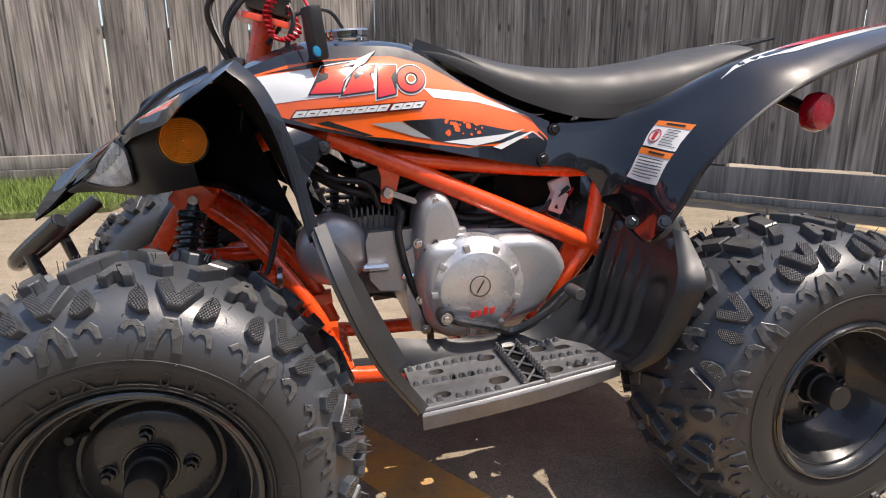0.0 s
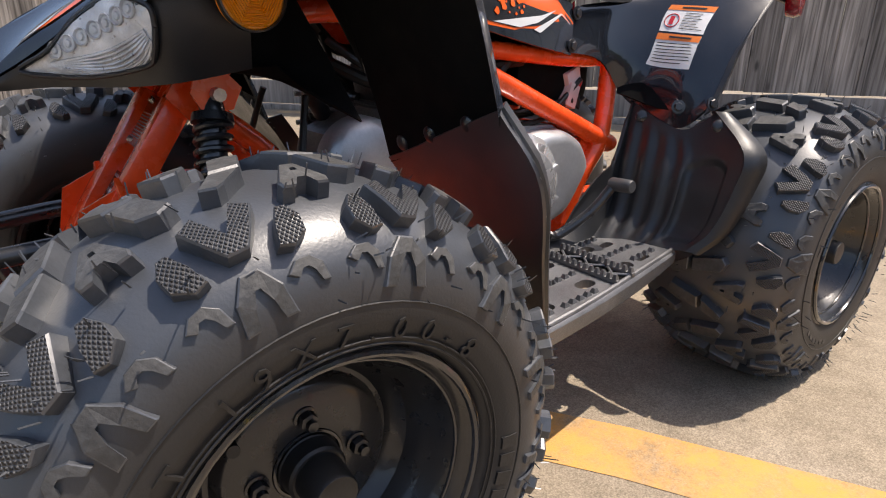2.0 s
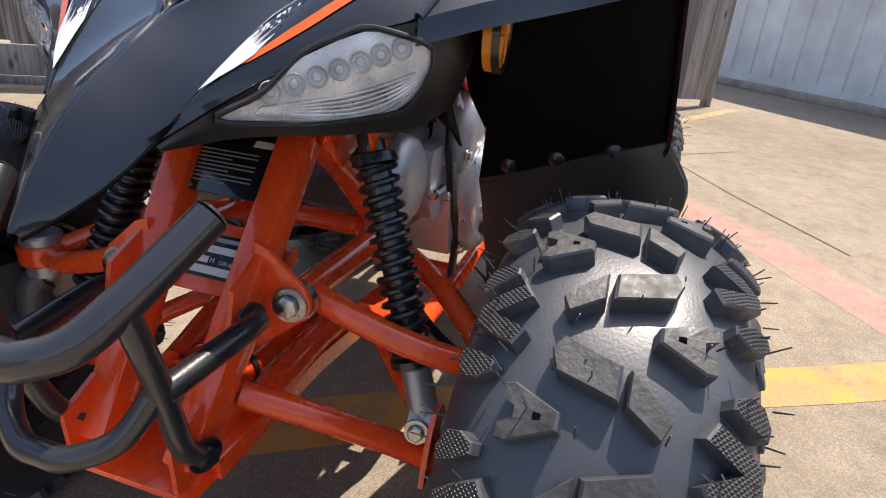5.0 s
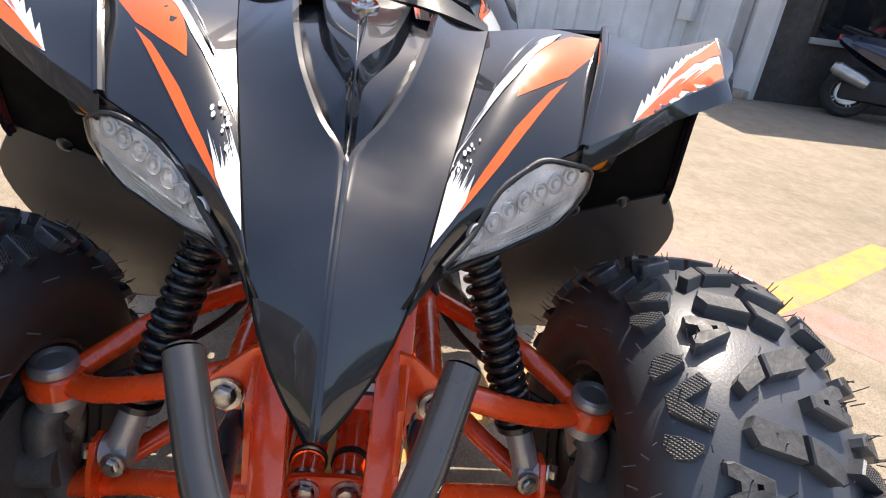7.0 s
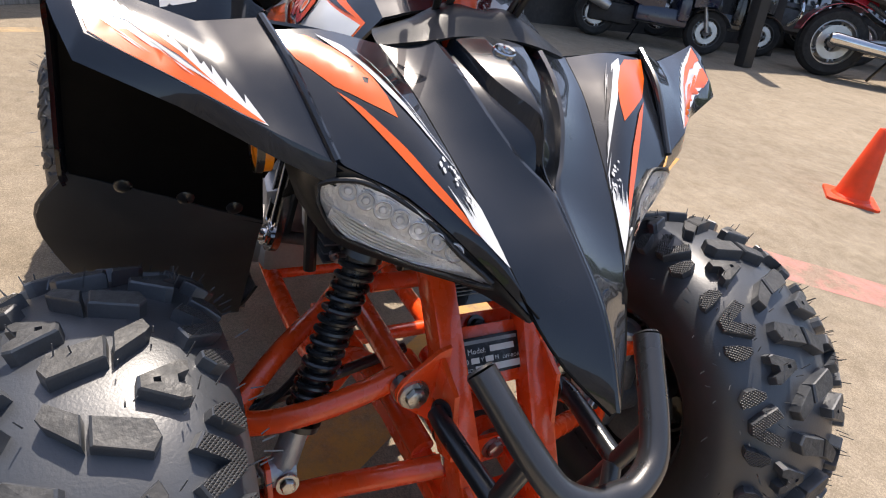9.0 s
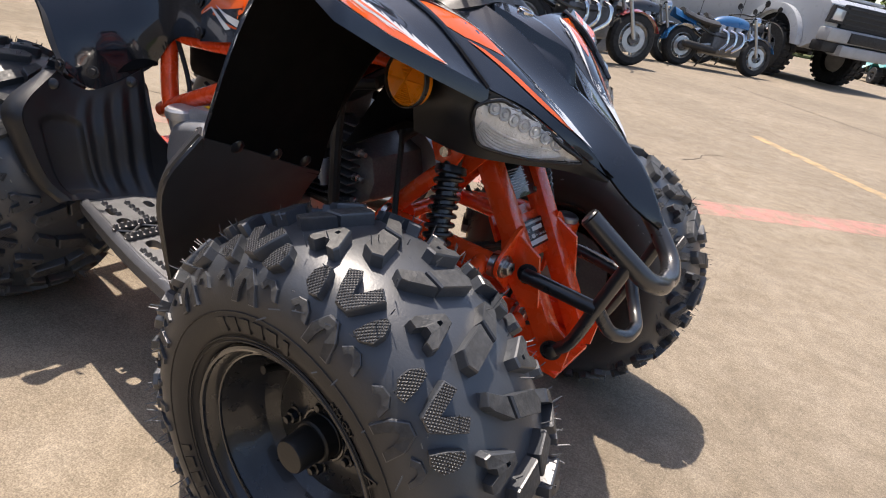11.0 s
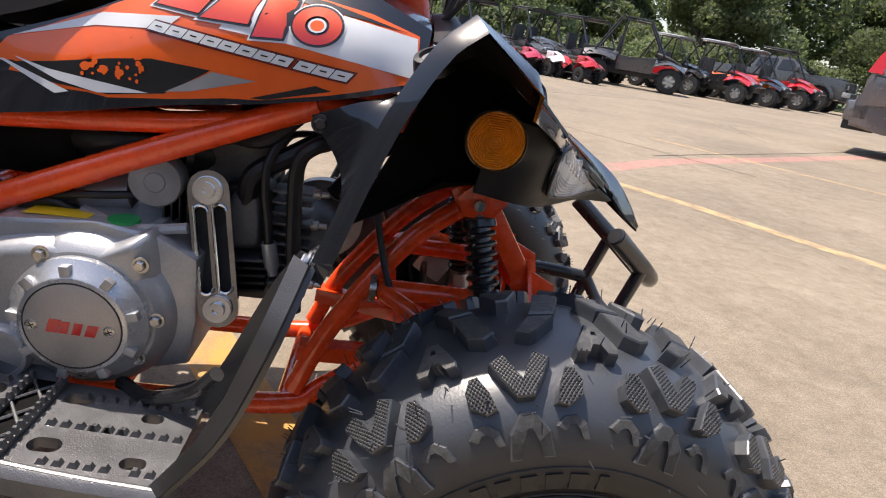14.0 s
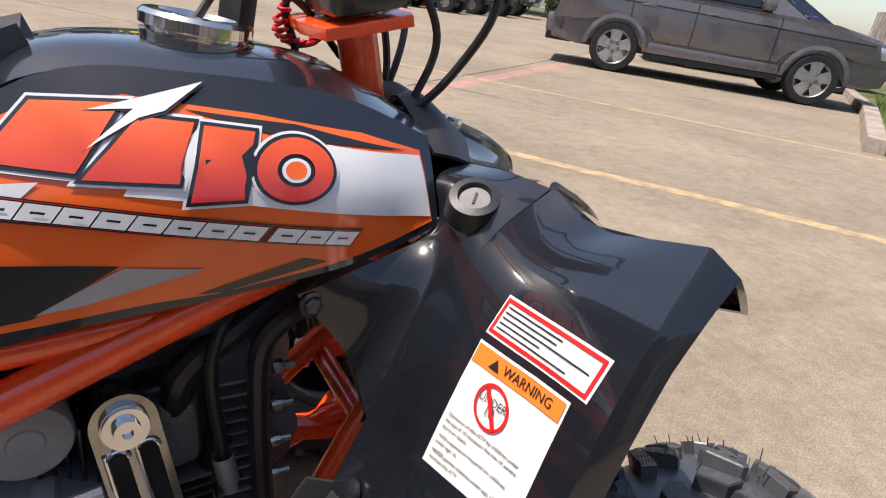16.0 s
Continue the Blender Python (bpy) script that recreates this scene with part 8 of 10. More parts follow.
def blades(name, outline_test, box_, n, h, label, parent=None):
    """Many grass blades in one mesh."""
    verts, faces = [], []
    k = 0
    while k < n:
        x, y = random.uniform(box_[0], box_[2]), random.uniform(box_[1], box_[3])
        if not outline_test(x, y):
            continue
        a = random.uniform(0, 6.28)
        hh = h * random.uniform(0.4, 1.2)
        w = random.uniform(0.004, 0.002)
        lx, ly = random.uniform(-0.5, 0.5) * hh, random.uniform(-0.5, 0.5) * hh
        c, s = math.cos(a) * w, math.sin(a) * w
        i = len(verts)
        verts += [(x - c, y - s, 0), (x + c, y + s, 0), (x + c * 0.6 + lx * 0.5, y + s * 0.6 + ly * 0.5, hh * 0.6), (x + lx, y + ly, hh)]
        faces += [(i, i + 1, i + 2), (i, i + 2, i + 3)]
        k += 1
    me = bpy.data.meshes.new(name)
    me.from_pydata(verts, [], faces)
    me.materials.append(M_BLADE)
    ob = new(name, me)
    return tagged(ob, label, "grass", "", "stuff")


part_turf = part("turf", slab([(0.55, -3.9), (0.8, -2.55), (2.2, -2.3), (9.0, -1.6), (9.0, -3.0), (1.75, -3.78)], 0.03, pose(0, 0, 0.002), bevel=0.01), M_TURF)
tagged(part_turf, "rough mown turf patch beside the fence", "ground", "", "structure")
blades("grass", lambda x, y: x > 0.55 + (y + 3.9) * 0.18 and y < -2.5 + (x - 0.8) * 0.1 and y > -3.95 + (x - 0.6) * 0.13, (0.5, -3.95, 4.5, -2.0), 30000, 0.07, "short green grass in front of the fence").location.z = 0.03

M_WOOD = []
for i, c in enumerate(((0.21, 0.19, 0.17), (0.27, 0.245, 0.22), (0.17, 0.155, 0.14))):
    m = mat("weathered_board", c, 0.85, grain=0.25, grain_scale=12, stain=0.45, stain_scale=3.5, bump=0.0012, bump_scale=90, vary=0.35)
    M_WOOD.append(m)


def grain_wood(name, c1, c2):
    """Grey weathered timber with long upright grain and dark knots."""
    m = bpy.data.materials.new(name)
    m.use_nodes = True
    nt = m.node_tree
    b = nt.nodes["Principled BSDF"]
    tc = nt.nodes.new("ShaderNodeTexCoord")
    oi = nt.nodes.new("ShaderNodeObjectInfo")
    add = nt.nodes.new("ShaderNodeVectorMath")
    add.operation = "MULTIPLY_ADD"
    add.inputs[1].default_value = (1, 1, 1)
    comb = nt.nodes.new("ShaderNodeCombineXYZ")
    mul = nt.nodes.new("ShaderNodeMath")
    mul.operation = "MULTIPLY"
    mul.inputs[1].default_value = 37.0
    nt.links.new(oi.outputs["Random"], mul.inputs[0])
    for k in range(3):
        nt.links.new(mul.outputs[0], comb.inputs[k])
    nt.links.new(tc.outputs["Object"], add.inputs[0])
    nt.links.new(comb.outputs[0], add.inputs[2])
    mp = nt.nodes.new("ShaderNodeMapping")
    mp.inputs["Scale"].default_value = (60, 60, 2.2)
    nt.links.new(add.outputs[0], mp.inputs["Vector"])
    n1 = nt.nodes.new("ShaderNodeTexNoise")
    n1.inputs["Scale"].default_value = 1.0
    n1.inputs["Detail"].default_value = 8
    n1.inputs["Distortion"].default_value = 0.6
    nt.links.new(mp.outputs[0], n1.inputs["Vector"])
    mp2 = nt.nodes.new("ShaderNodeMapping")
    mp2.inputs["Scale"].default_value = (6, 6, 1.6)
    nt.links.new(add.outputs[0], mp2.inputs["Vector"])
    n2 = nt.nodes.new("ShaderNodeTexNoise")
    n2.inputs["Scale"].default_value = 1.0
    n2.inputs["Detail"].default_value = 5
    nt.links.new(mp2.outputs[0], n2.inputs["Vector"])
    mp3 = nt.nodes.new("ShaderNodeMapping")
    mp3.inputs["Scale"].default_value = (10, 10, 4)
    nt.links.new(add.outputs[0], mp3.inputs["Vector"])
    vor = nt.nodes.new("ShaderNodeTexVoronoi")
    vor.inputs["Scale"].default_value = 1.0
    nt.links.new(mp3.outputs[0], vor.inputs["Vector"])
    kr = nt.nodes.new("ShaderNodeMapRange")
    kr.inputs["From Min"].default_value = 0.06
    kr.inputs["From Max"].default_value = 0.16
    kr.inputs["To Min"].default_value = 0.35
    kr.inputs["To Max"].default_value = 1.0
    nt.links.new(vor.outputs["Distance"], kr.inputs["Value"])
    r = nt.nodes.new("ShaderNodeValToRGB")
    r.color_ramp.elements[0].position, r.color_ramp.elements[0].color = 0.3, (*c1, 1)
    r.color_ramp.elements[1].position, r.color_ramp.elements[1].color = 0.72, (*c2, 1)
    nt.links.new(n1.outputs["Fac"], r.inputs["Fac"])
    r2 = nt.nodes.new("ShaderNodeMapRange")
    r2.inputs["From Min"].default_value = 0.3
    r2.inputs["From Max"].default_value = 0.7
    r2.inputs["To Min"].default_value = 0.6
    r2.inputs["To Max"].default_value = 1.25
    nt.links.new(n2.outputs["Fac"], r2.inputs["Value"])
    r3 = nt.nodes.new("ShaderNodeMapRange")
    r3.inputs["To Min"].default_value = 0.68
    r3.inputs["To Max"].default_value = 1.22
    nt.links.new(oi.outputs["Random"], r3.inputs["Value"])
    m1 = nt.nodes.new("ShaderNodeMath")
    m1.operation = "MULTIPLY"
    nt.links.new(r2.outputs[0], m1.inputs[0])
    nt.links.new(r3.outputs[0], m1.inputs[1])
    m2 = nt.nodes.new("ShaderNodeMath")
    m2.operation = "MULTIPLY"
    nt.links.new(m1.outputs[0], m2.inputs[0])
    nt.links.new(kr.outputs[0], m2.inputs[1])
    sc = nt.nodes.new("ShaderNodeVectorMath")
    sc.operation = "SCALE"
    nt.links.new(r.outputs["Color"], sc.inputs[0])
    nt.links.new(m2.outputs[0], sc.inputs["Scale"])
    nt.links.new(sc.outputs[0], b.inputs["Base Color"])
    b.inputs["Roughness"].default_value = 0.85
    bp_ = nt.nodes.new("ShaderNodeBump")
    bp_.inputs["Distance"].default_value = 0.002
    bp_.inputs["Strength"].default_value = 0.7
    nt.links.new(n1.outputs["Fac"], bp_.inputs["Height"])
    nt.links.new(bp_.outputs[0], b.inputs["Normal"])
    return m


M_BOARD = grain_wood("grey_fence_timber", (0.09, 0.078, 0.067), (0.5, 0.45, 0.4))
M_TIMBER = grain_wood("old_ground_timber", (0.16, 0.143, 0.125), (0.34, 0.31, 0.28))
M_POSTYELLOW = mat("yellowish_post_timber", (0.5, 0.32, 0.12), 0.8, grain=0.2, grain_scale=20, stain=0.25, stain_scale=5)

BOARDS = []
random.seed(5)
for i in range(4):
    bm = box((0.0008, -0.009, 0.0), (0.1392, 0.009, 1.83), None, 0.002)
    tilt = (-0.05, 0.03, 0.06, -0.02)[i]
    for v in bm.verts:
        if v.co.z > 1:
            v.co.z += random.uniform(-0.004, 0.004)
        v.co.y += (v.co.x - 0.07) * tilt
    me = bpy.data.meshes.new("fence_board")
    bm.to_mesh(me)
    bm.free()
    me.materials.append(M_BOARD)
    BOARDS.append(me)


def build_fence(label, start, end, rot_h):
    start, end = Vector((*start, 0)), Vector((*end, 0))
    d = end - start
    L = d.length
    f = thing("board_fence", label, "fence")
    f.matrix_world = Matrix.Translation(start) @ Matrix.Rotation(math.atan2(d.y, d.x), 4, "Z")
    n = int(L / 0.14)
    s_ = -1
    for i in range(n):
        shared("fence_board", BOARDS[random.randrange(4)], f, Matrix.Translation((i * 0.14, random.uniform(-0.004, 0.004), rot_h + random.uniform(-0.008, 0.01))) @ Matrix.Rotation(random.uniform(-0.006, 0.006), 4, "Y"))
    for z_ in (0.35, 1.0, 1.65):
        part("rail", box((0, s_ * 0.012, z_), (L, s_ * 0.05, z_ + 0.085), None, 0.003), M_TIMBER, f)
    for i in range(int(L / 2.4) + 1):
        part("post", box((i * 2.4, s_ * 0.05, 0), (i * 2.4 + 0.09, s_ * 0.14, 1.9), None, 0.004), M_TIMBER, f)
    if rot_h > 0.05:
        part("rot_board", box((0, s_ * -0.03, 0.035), (L, s_ * 0.008, rot_h - 0.012), None, 0.004), M_TIMBER, f)
        part("ground_sleeper", box((0.2, s_ * -0.10, 0.0), (L, s_ * -0.035, 0.035), None, 0.006), M_TIMBER, f)
    return f


build_fence("weathered grey board fence with a rot board at its foot", (-4.06, -0.12), (-1.03, -4.16), 0.2).name = "board_fence"
build_fence("weathered grey board fence behind the turf", (-1.03, -4.16), (9.5, -2.8), 0.04)
sl = thing("ground_timber", "long grey timber lying on the turf at the fence", "timber")
sl.matrix_world = Matrix.Translation((0.6, -3.83, 0.03)) @ Matrix.Rotation(math.atan2(0.36, 2.78), 4, "Z")
part("beam", box((0, 0.0, 0.0), (3.6, 0.09, 0.1), None, 0.008), M_TIMBER, sl)
part("beam", box((0.1, 0.01, 0.1), (3.5, 0.08, 0.19), None, 0.008), M_TIMBER, sl)
yp = thing("fence_post", "tall yellowish timber post at the fence", "post")
part("post_body", box((-0.045, -0.03, 0), (0.045, 0.03, 2.05), None, 0.005, pose(-4.14, 0.15, 0, 0, 0, -53)), M_POSTYELLOW, yp)
M_GATE = grain_wood("grey_gate_timber", (0.23, 0.205, 0.185), (0.42, 0.38, 0.35))
gate = thing("board_gate", "closed grey board gate at the end of the fence", "gate")
gate.matrix_world = Matrix.Translation((-4.81, 0.88, 0)) @ Matrix.Rotation(math.atan2(-4.96, 3.72), 4, "Z")
first = part("gate_board", box((0.002, -0.01, 0.0), (0.138, 0.01, 1.8), None, 0.002), M_GATE, gate)
first.matrix_local = Matrix.Translation((0, 0, 0.06))
for i in range(1, 9):
    shared("gate_board", first.data, gate, Matrix.Translation((i * 0.14, random.uniform(-0.002, 0.002), 0.06 + random.uniform(-0.006, 0.006))))
for z_ in (0.3, 1.0, 1.6):
    part("rail", box((0, -0.05, z_), (1.26, -0.012, z_ + 0.085), None, 0.003), M_TIMBER, gate)
part("hinge_post", box((-0.08, -0.1, 0.0), (-0.02, -0.04, 1.9), None, 0.004), M_TIMBER, gate)

# ---- shop building with canopy ----
M_SIDING = mat("white_metal_siding", (0.62, 0.65, 0.67), 0.5, grain=0.04, grain_scale=6, stain=0.18, stain_scale=1.5, bump=0.0004, bump_scale=30)
M_TRIM = mat("grey_trim", (0.34, 0.35, 0.36), 0.5, stain=0.2, stain_scale=3)
M_DARKWALL = mat("dark_stucco", (0.05, 0.047, 0.045), 0.85, grain=0.2, grain_scale=30, stain=0.3, stain_scale=3, bump=0.002, bump_scale=60)
M_DARKFRAME = mat("dark_metal", (0.02, 0.02, 0.021), 0.45, stain=0.25, stain_scale=8)
M_KERB = mat("kerb_concrete", (0.33, 0.28, 0.23), 0.9, grain=0.2, grain_scale=60, stain=0.35, stain_scale=4, bump=0.001, bump_scale=150)
M_GLASS = bpy.data.materials.new("dark_glass")
M_GLASS.use_nodes = True
b_ = M_GLASS.node_tree.nodes["Principled BSDF"]
b_.inputs["Base Color"].default_value = (0.012, 0.014, 0.016, 1)
b_.inputs["Roughness"].default_value = 0.04
b_.inputs["Coat Weight"].default_value = 0.6
shop = thing("wall_shop", "white metal sided shop wall with a dark storefront", "building", "", "structure")
A, B = Vector((-4.72, 3.2, 0)), Vector((-8.6, 0.6, 0))
d = (B - A).normalized()
wl = Matrix.Translation(A) @ Matrix.Rotation(math.atan2(d.y, d.x), 4, "Z")
part("wall", box((0, -0.2, 0), (4.7, -0.004, 3.6), None, 0, wl), M_SIDING, shop)
for i in range(15):
    x = 0.35 + i * 0.3
    part("siding_rib", slab([(-0.03, 0), (0.03, 0), (0.015, 0.02), (-0.015, 0.02)], 3.4, wl @ Matrix.Translation((x, -0.005, 0.15))), M_SIDING, shop)
part("corner_trim", box((-0.02, -0.22, 0), (0.17, 0.05, 3.6), None, 0.006, wl), M_SIDING, shop)
part("corner_trim", box((0.22, -0.22, 0), (0.3, 0.035, 3.6), None, 0.006, wl), M_TRIM, shop)
part("base_kerb", box((0, 0.002, 0), (4.7, 0.14, 0.07), None, 0.01, wl), M_KERB, shop)
part("meter_box", box((0.72, 0.0, 0.55), (0.86, 0.1, 0.78), None, 0.01, wl), M_SIDING, shop)
part("conduit", tube([wl @ Vector((0.79, 0.05, 0.56)), wl @ Vector((0.79, 0.05, 0.3)), wl @ Vector((0.82, 0.06, 0.02))], 0.016, seg=10), M_SIDING, shop)
part("conduit", tube([wl @ Vector((0.79, 0.05, 0.78)), wl @ Vector((0.79, 0.05, 3.4))], 0.016, seg=10), M_SIDING, shop)
# storefront, along the row of motorcycles
C = Vector((-4.72, 3.2, 0))
e = (Vector((-4.9, 13.5, 0)) - C).normalized()
ws = Matrix.Translation(C) @ Matrix.Rotation(math.atan2(e.y, e.x), 4, "Z")
wins = [(0.35, 1.9), (2.2, 3.9), (4.3, 6.0), (6.4, 8.1)]
part("wall", box((0, 0.0, 0), (10.3, 0.2, 0.55), None, 0, ws), M_DARKWALL, shop)
part("wall", box((0, 0.0, 2.3), (10.3, 0.2, 3.6), None, 0, ws), M_DARKWALL, shop)
xs = [0] + [v for w in wins for v in w] + [10.3]
for a, b in zip(xs[::2], xs[1::2]):
    part("wall", box((a, 0.0, 0.55), (b, 0.2, 2.3), None, 0, ws), M_DARKWALL if a < 1 else M_SIDING, shop)
for a, b in wins:
    w = part("window_frame", box((a, -0.03, 0.52), (b, 0.02, 0.57), None, 0.003, ws), M_TRIM, shop)
    for x in (a, (a + b) / 2 - 0.02, b - 0.04):
        part("mullion", box((x, -0.01, 0.57), (x + 0.04, 0.04, 2.3), None, 0.003, ws), M_DARKFRAME, shop)
    part("pane", box((a + 0.04, 0.05, 0.57), (b - 0.04, 0.06, 2.3), None, 0, ws), M_GLASS, shop)
part("floor_inside", box((0, 0.2, 0), (10.3, 3.0, 0.02), None, 0, ws), M_DARKWALL, shop)
part("back_wall", box((0, 3.0, 0), (10.3, 3.2, 3.6), None, 0, ws), M_DARKWALL, shop)
can = thing("shop_canopy", "dark flat canopy on slanting steel posts", "canopy")
part("deck", box((-0.4, -0.5, 2.75), (10.3, 0.0, 2.9), None, 0.01, ws), M_DARKFRAME, can)
for p, q in (((-3.38, 4.85, 0), (-3.75, 4.9, 2.75)), ((-4.1, 6.1, 0), (-4.5, 6.2, 2.75))):
    part("post", box((-0.055, -0.055, 0), (0.055, 0.055, (Vector(q) - Vector(p)).length), None, 0.004, Matrix.Translation(p) @ (Vector(q) - Vector(p)).to_track_quat("Z", "Y").to_matrix().to_4x4()), M_DARKFRAME, can)

# ---- traffic cone ----
M_CONE = mat("cone_orange", (0.9, 0.07, 0.012), 0.45, grain=0.05, grain_scale=20, stain=0.15, stain_scale=8)
cone = thing("traffic_cone", "orange plastic traffic cone standing on concrete", "traffic cone", at=(-0.825, 2.34, 0))
cone.scale = (0.72, 0.72, 0.72)
base = bmesh.new()
slab([(-0.135, -0.12), (-0.12, -0.135), (0.12, -0.135), (0.135, -0.12), (0.135, 0.12), (0.12, 0.135), (-0.12, 0.135), (-0.135, 0.12)], 0.016, pose(0, 0, 0.0, 0, 0, 38), base, 0.004)
part("base", base, M_CONE, cone)
part("cone_body", lathe([(0.014, 0.105), (0.022, 0.098), (0.03, 0.09), (0.41, 0.031), (0.415, 0.028), (0.415, 0.02), (0.36, 0.02)], (0, 0, 0), (0, 0, 1), 40), M_CONE, cone)
copy_thing(cone, Matrix.Translation((-4.72, 0.5, 0)))

# ---- vehicles ----
M_TYRE = mat("old_tyre", (0.022, 0.022, 0.022), 0.8, stain=0.3, stain_scale=8, grain=0.2, grain_scale=80)
M_ALLOY = mat("alloy_wheel", (0.5, 0.5, 0.49), 0.35, metal=0.8, stain=0.15, stain_scale=10)
M_BLACKTRIM = mat("black_trim", (0.018, 0.018, 0.019), 0.6, stain=0.25, stain_scale=10)
M_TAIL = mat("tail_lamp_red", (0.5, 0.01, 0.012), 0.15, coat=0.7)
M_HEADLAMP = mat("headlamp_clear", (0.6, 0.62, 0.65), 0.1, metal=0.4, coat=0.8)


def paint(name, c, metal=0.0, rough=0.3):
    return mat(name, c, rough, metal=metal, coat=0.9, stain=0.05, stain_scale=0.8)


def placed(ob, x, y, yaw, z_=0.0):
    ob.matrix_world = Matrix.Translation((x, y, z_)) @ Matrix.Rotation(yaw, 4, "Z")
    return ob


def road_wheel(parent, at, R, w, rim, spokes, side, material, knobs=0, name="wheel", fat=1.0):
    """A wheel with its axle along y; side: the way of its outer face."""
    at = Vector(at)
    a, b = at - Vector((0, side, 0)) * w / 2, at + Vector((0, side, 0))
    prof = [(0.0, rim), (0.0, R * 0.93), (w * 0.12, R * 0.99), (w * 0.3, R), (w * 0.7, R), (w * 0.88, R * 0.99), (w, R * 0.93), (w, rim)]
    wheel = part(name, lathe(prof, a, b, 28), M_TYRE, parent)
    if knobs:
        bm = bmesh.new()
        for k in range(knobs):
            t = 2 * math.pi * k / knobs
            for s in (-1, 1):
                tt = t + s * 0.08
                box((-R * 0.07, -w * 0.2, -0.0), (R * 0.07, w * 0.2, R * 0.07), bm, 0, Matrix.Translation(at + Vector((math.cos(tt) * R * 0.99, s * w * 0.25, math.sin(tt) * R * 0.99))) @ Vector((math.cos(tt), 0, math.sin(tt))).to_track_quat("Z", "Y").to_matrix().to_4x4() @ Matrix.Rotation(math.pi / 2, 4, "Z"))
        tagged(part("tread", bm, M_TYRE, wheel), "rows of rubber tread blocks", kind="stuff")
    part("rim", lathe([(w * 0.96, rim * 1.03), (w * 0.98, rim * 0.96), (w * 0.9, rim * 0.9), (w * 0.3, rim * 0.86), (w * 0.3, 0)], a, b, 28), material, wheel)
    for k in range(spokes):
        t = 2 * math.pi * k / spokes + 0.3
        q = Matrix.Translation(at + Vector((0, side * w * 0.3, 0))) @ Matrix.Rotation(-t, 4, "Y")
        part("spoke", slab([(rim * 0.1, -rim * 0.2 * fat), (rim * 0.6, -rim * 0.2 * fat), (rim * 0.93, -rim * 0.26 * fat), (rim * 0.93, rim * 0.26 * fat), (rim * 0.6, rim * 0.2 * fat), (rim * 0.1, rim * 0.2 * fat)], 0.02, q @ basis((0, -0.01, 0), (1, 0, 0), (0, 0, 1))), material, wheel)
    part("hub_cap", lathe([(w * 0.3, rim * 0.26), (w * 0.88, rim * 0.22), (w * 0.92, 0)], a, b, 20), material, wheel)
    return wheel


def arch(cx, r, z0, n=10):
    return [(cx + r * math.cos(radians(180 - 180 * i / n)), z0 + r * math.sin(radians(180 - 180 * i / n))) for i in range(n + 1)]


def xz(y):
    return basis((0, y, 0), (1, 0, 0), (0, 0, 1))


def greenhouse(bm, low, top, z0, z1):
    """A cabin: a lower and an upper ring of (x, half width) joined by sloping faces."""
    lo = [bm.verts.new((x, y, z0 if len(p) < 3 else p[2])) for p in low for x, y in ((p[0], p[1]),)]
    hi = [bm.verts.new((p[0], p[1], z1 if len(p) < 3 else p[2])) for p in top]
    n = len(lo)
    for k in range(n):
        bm.faces.new((lo[k], lo[(k + 1) % n], hi[(k + 1) % n], hi[k]))
    bm.faces.new(hi)
    bm.faces.new(lo[::-1])
    return bm


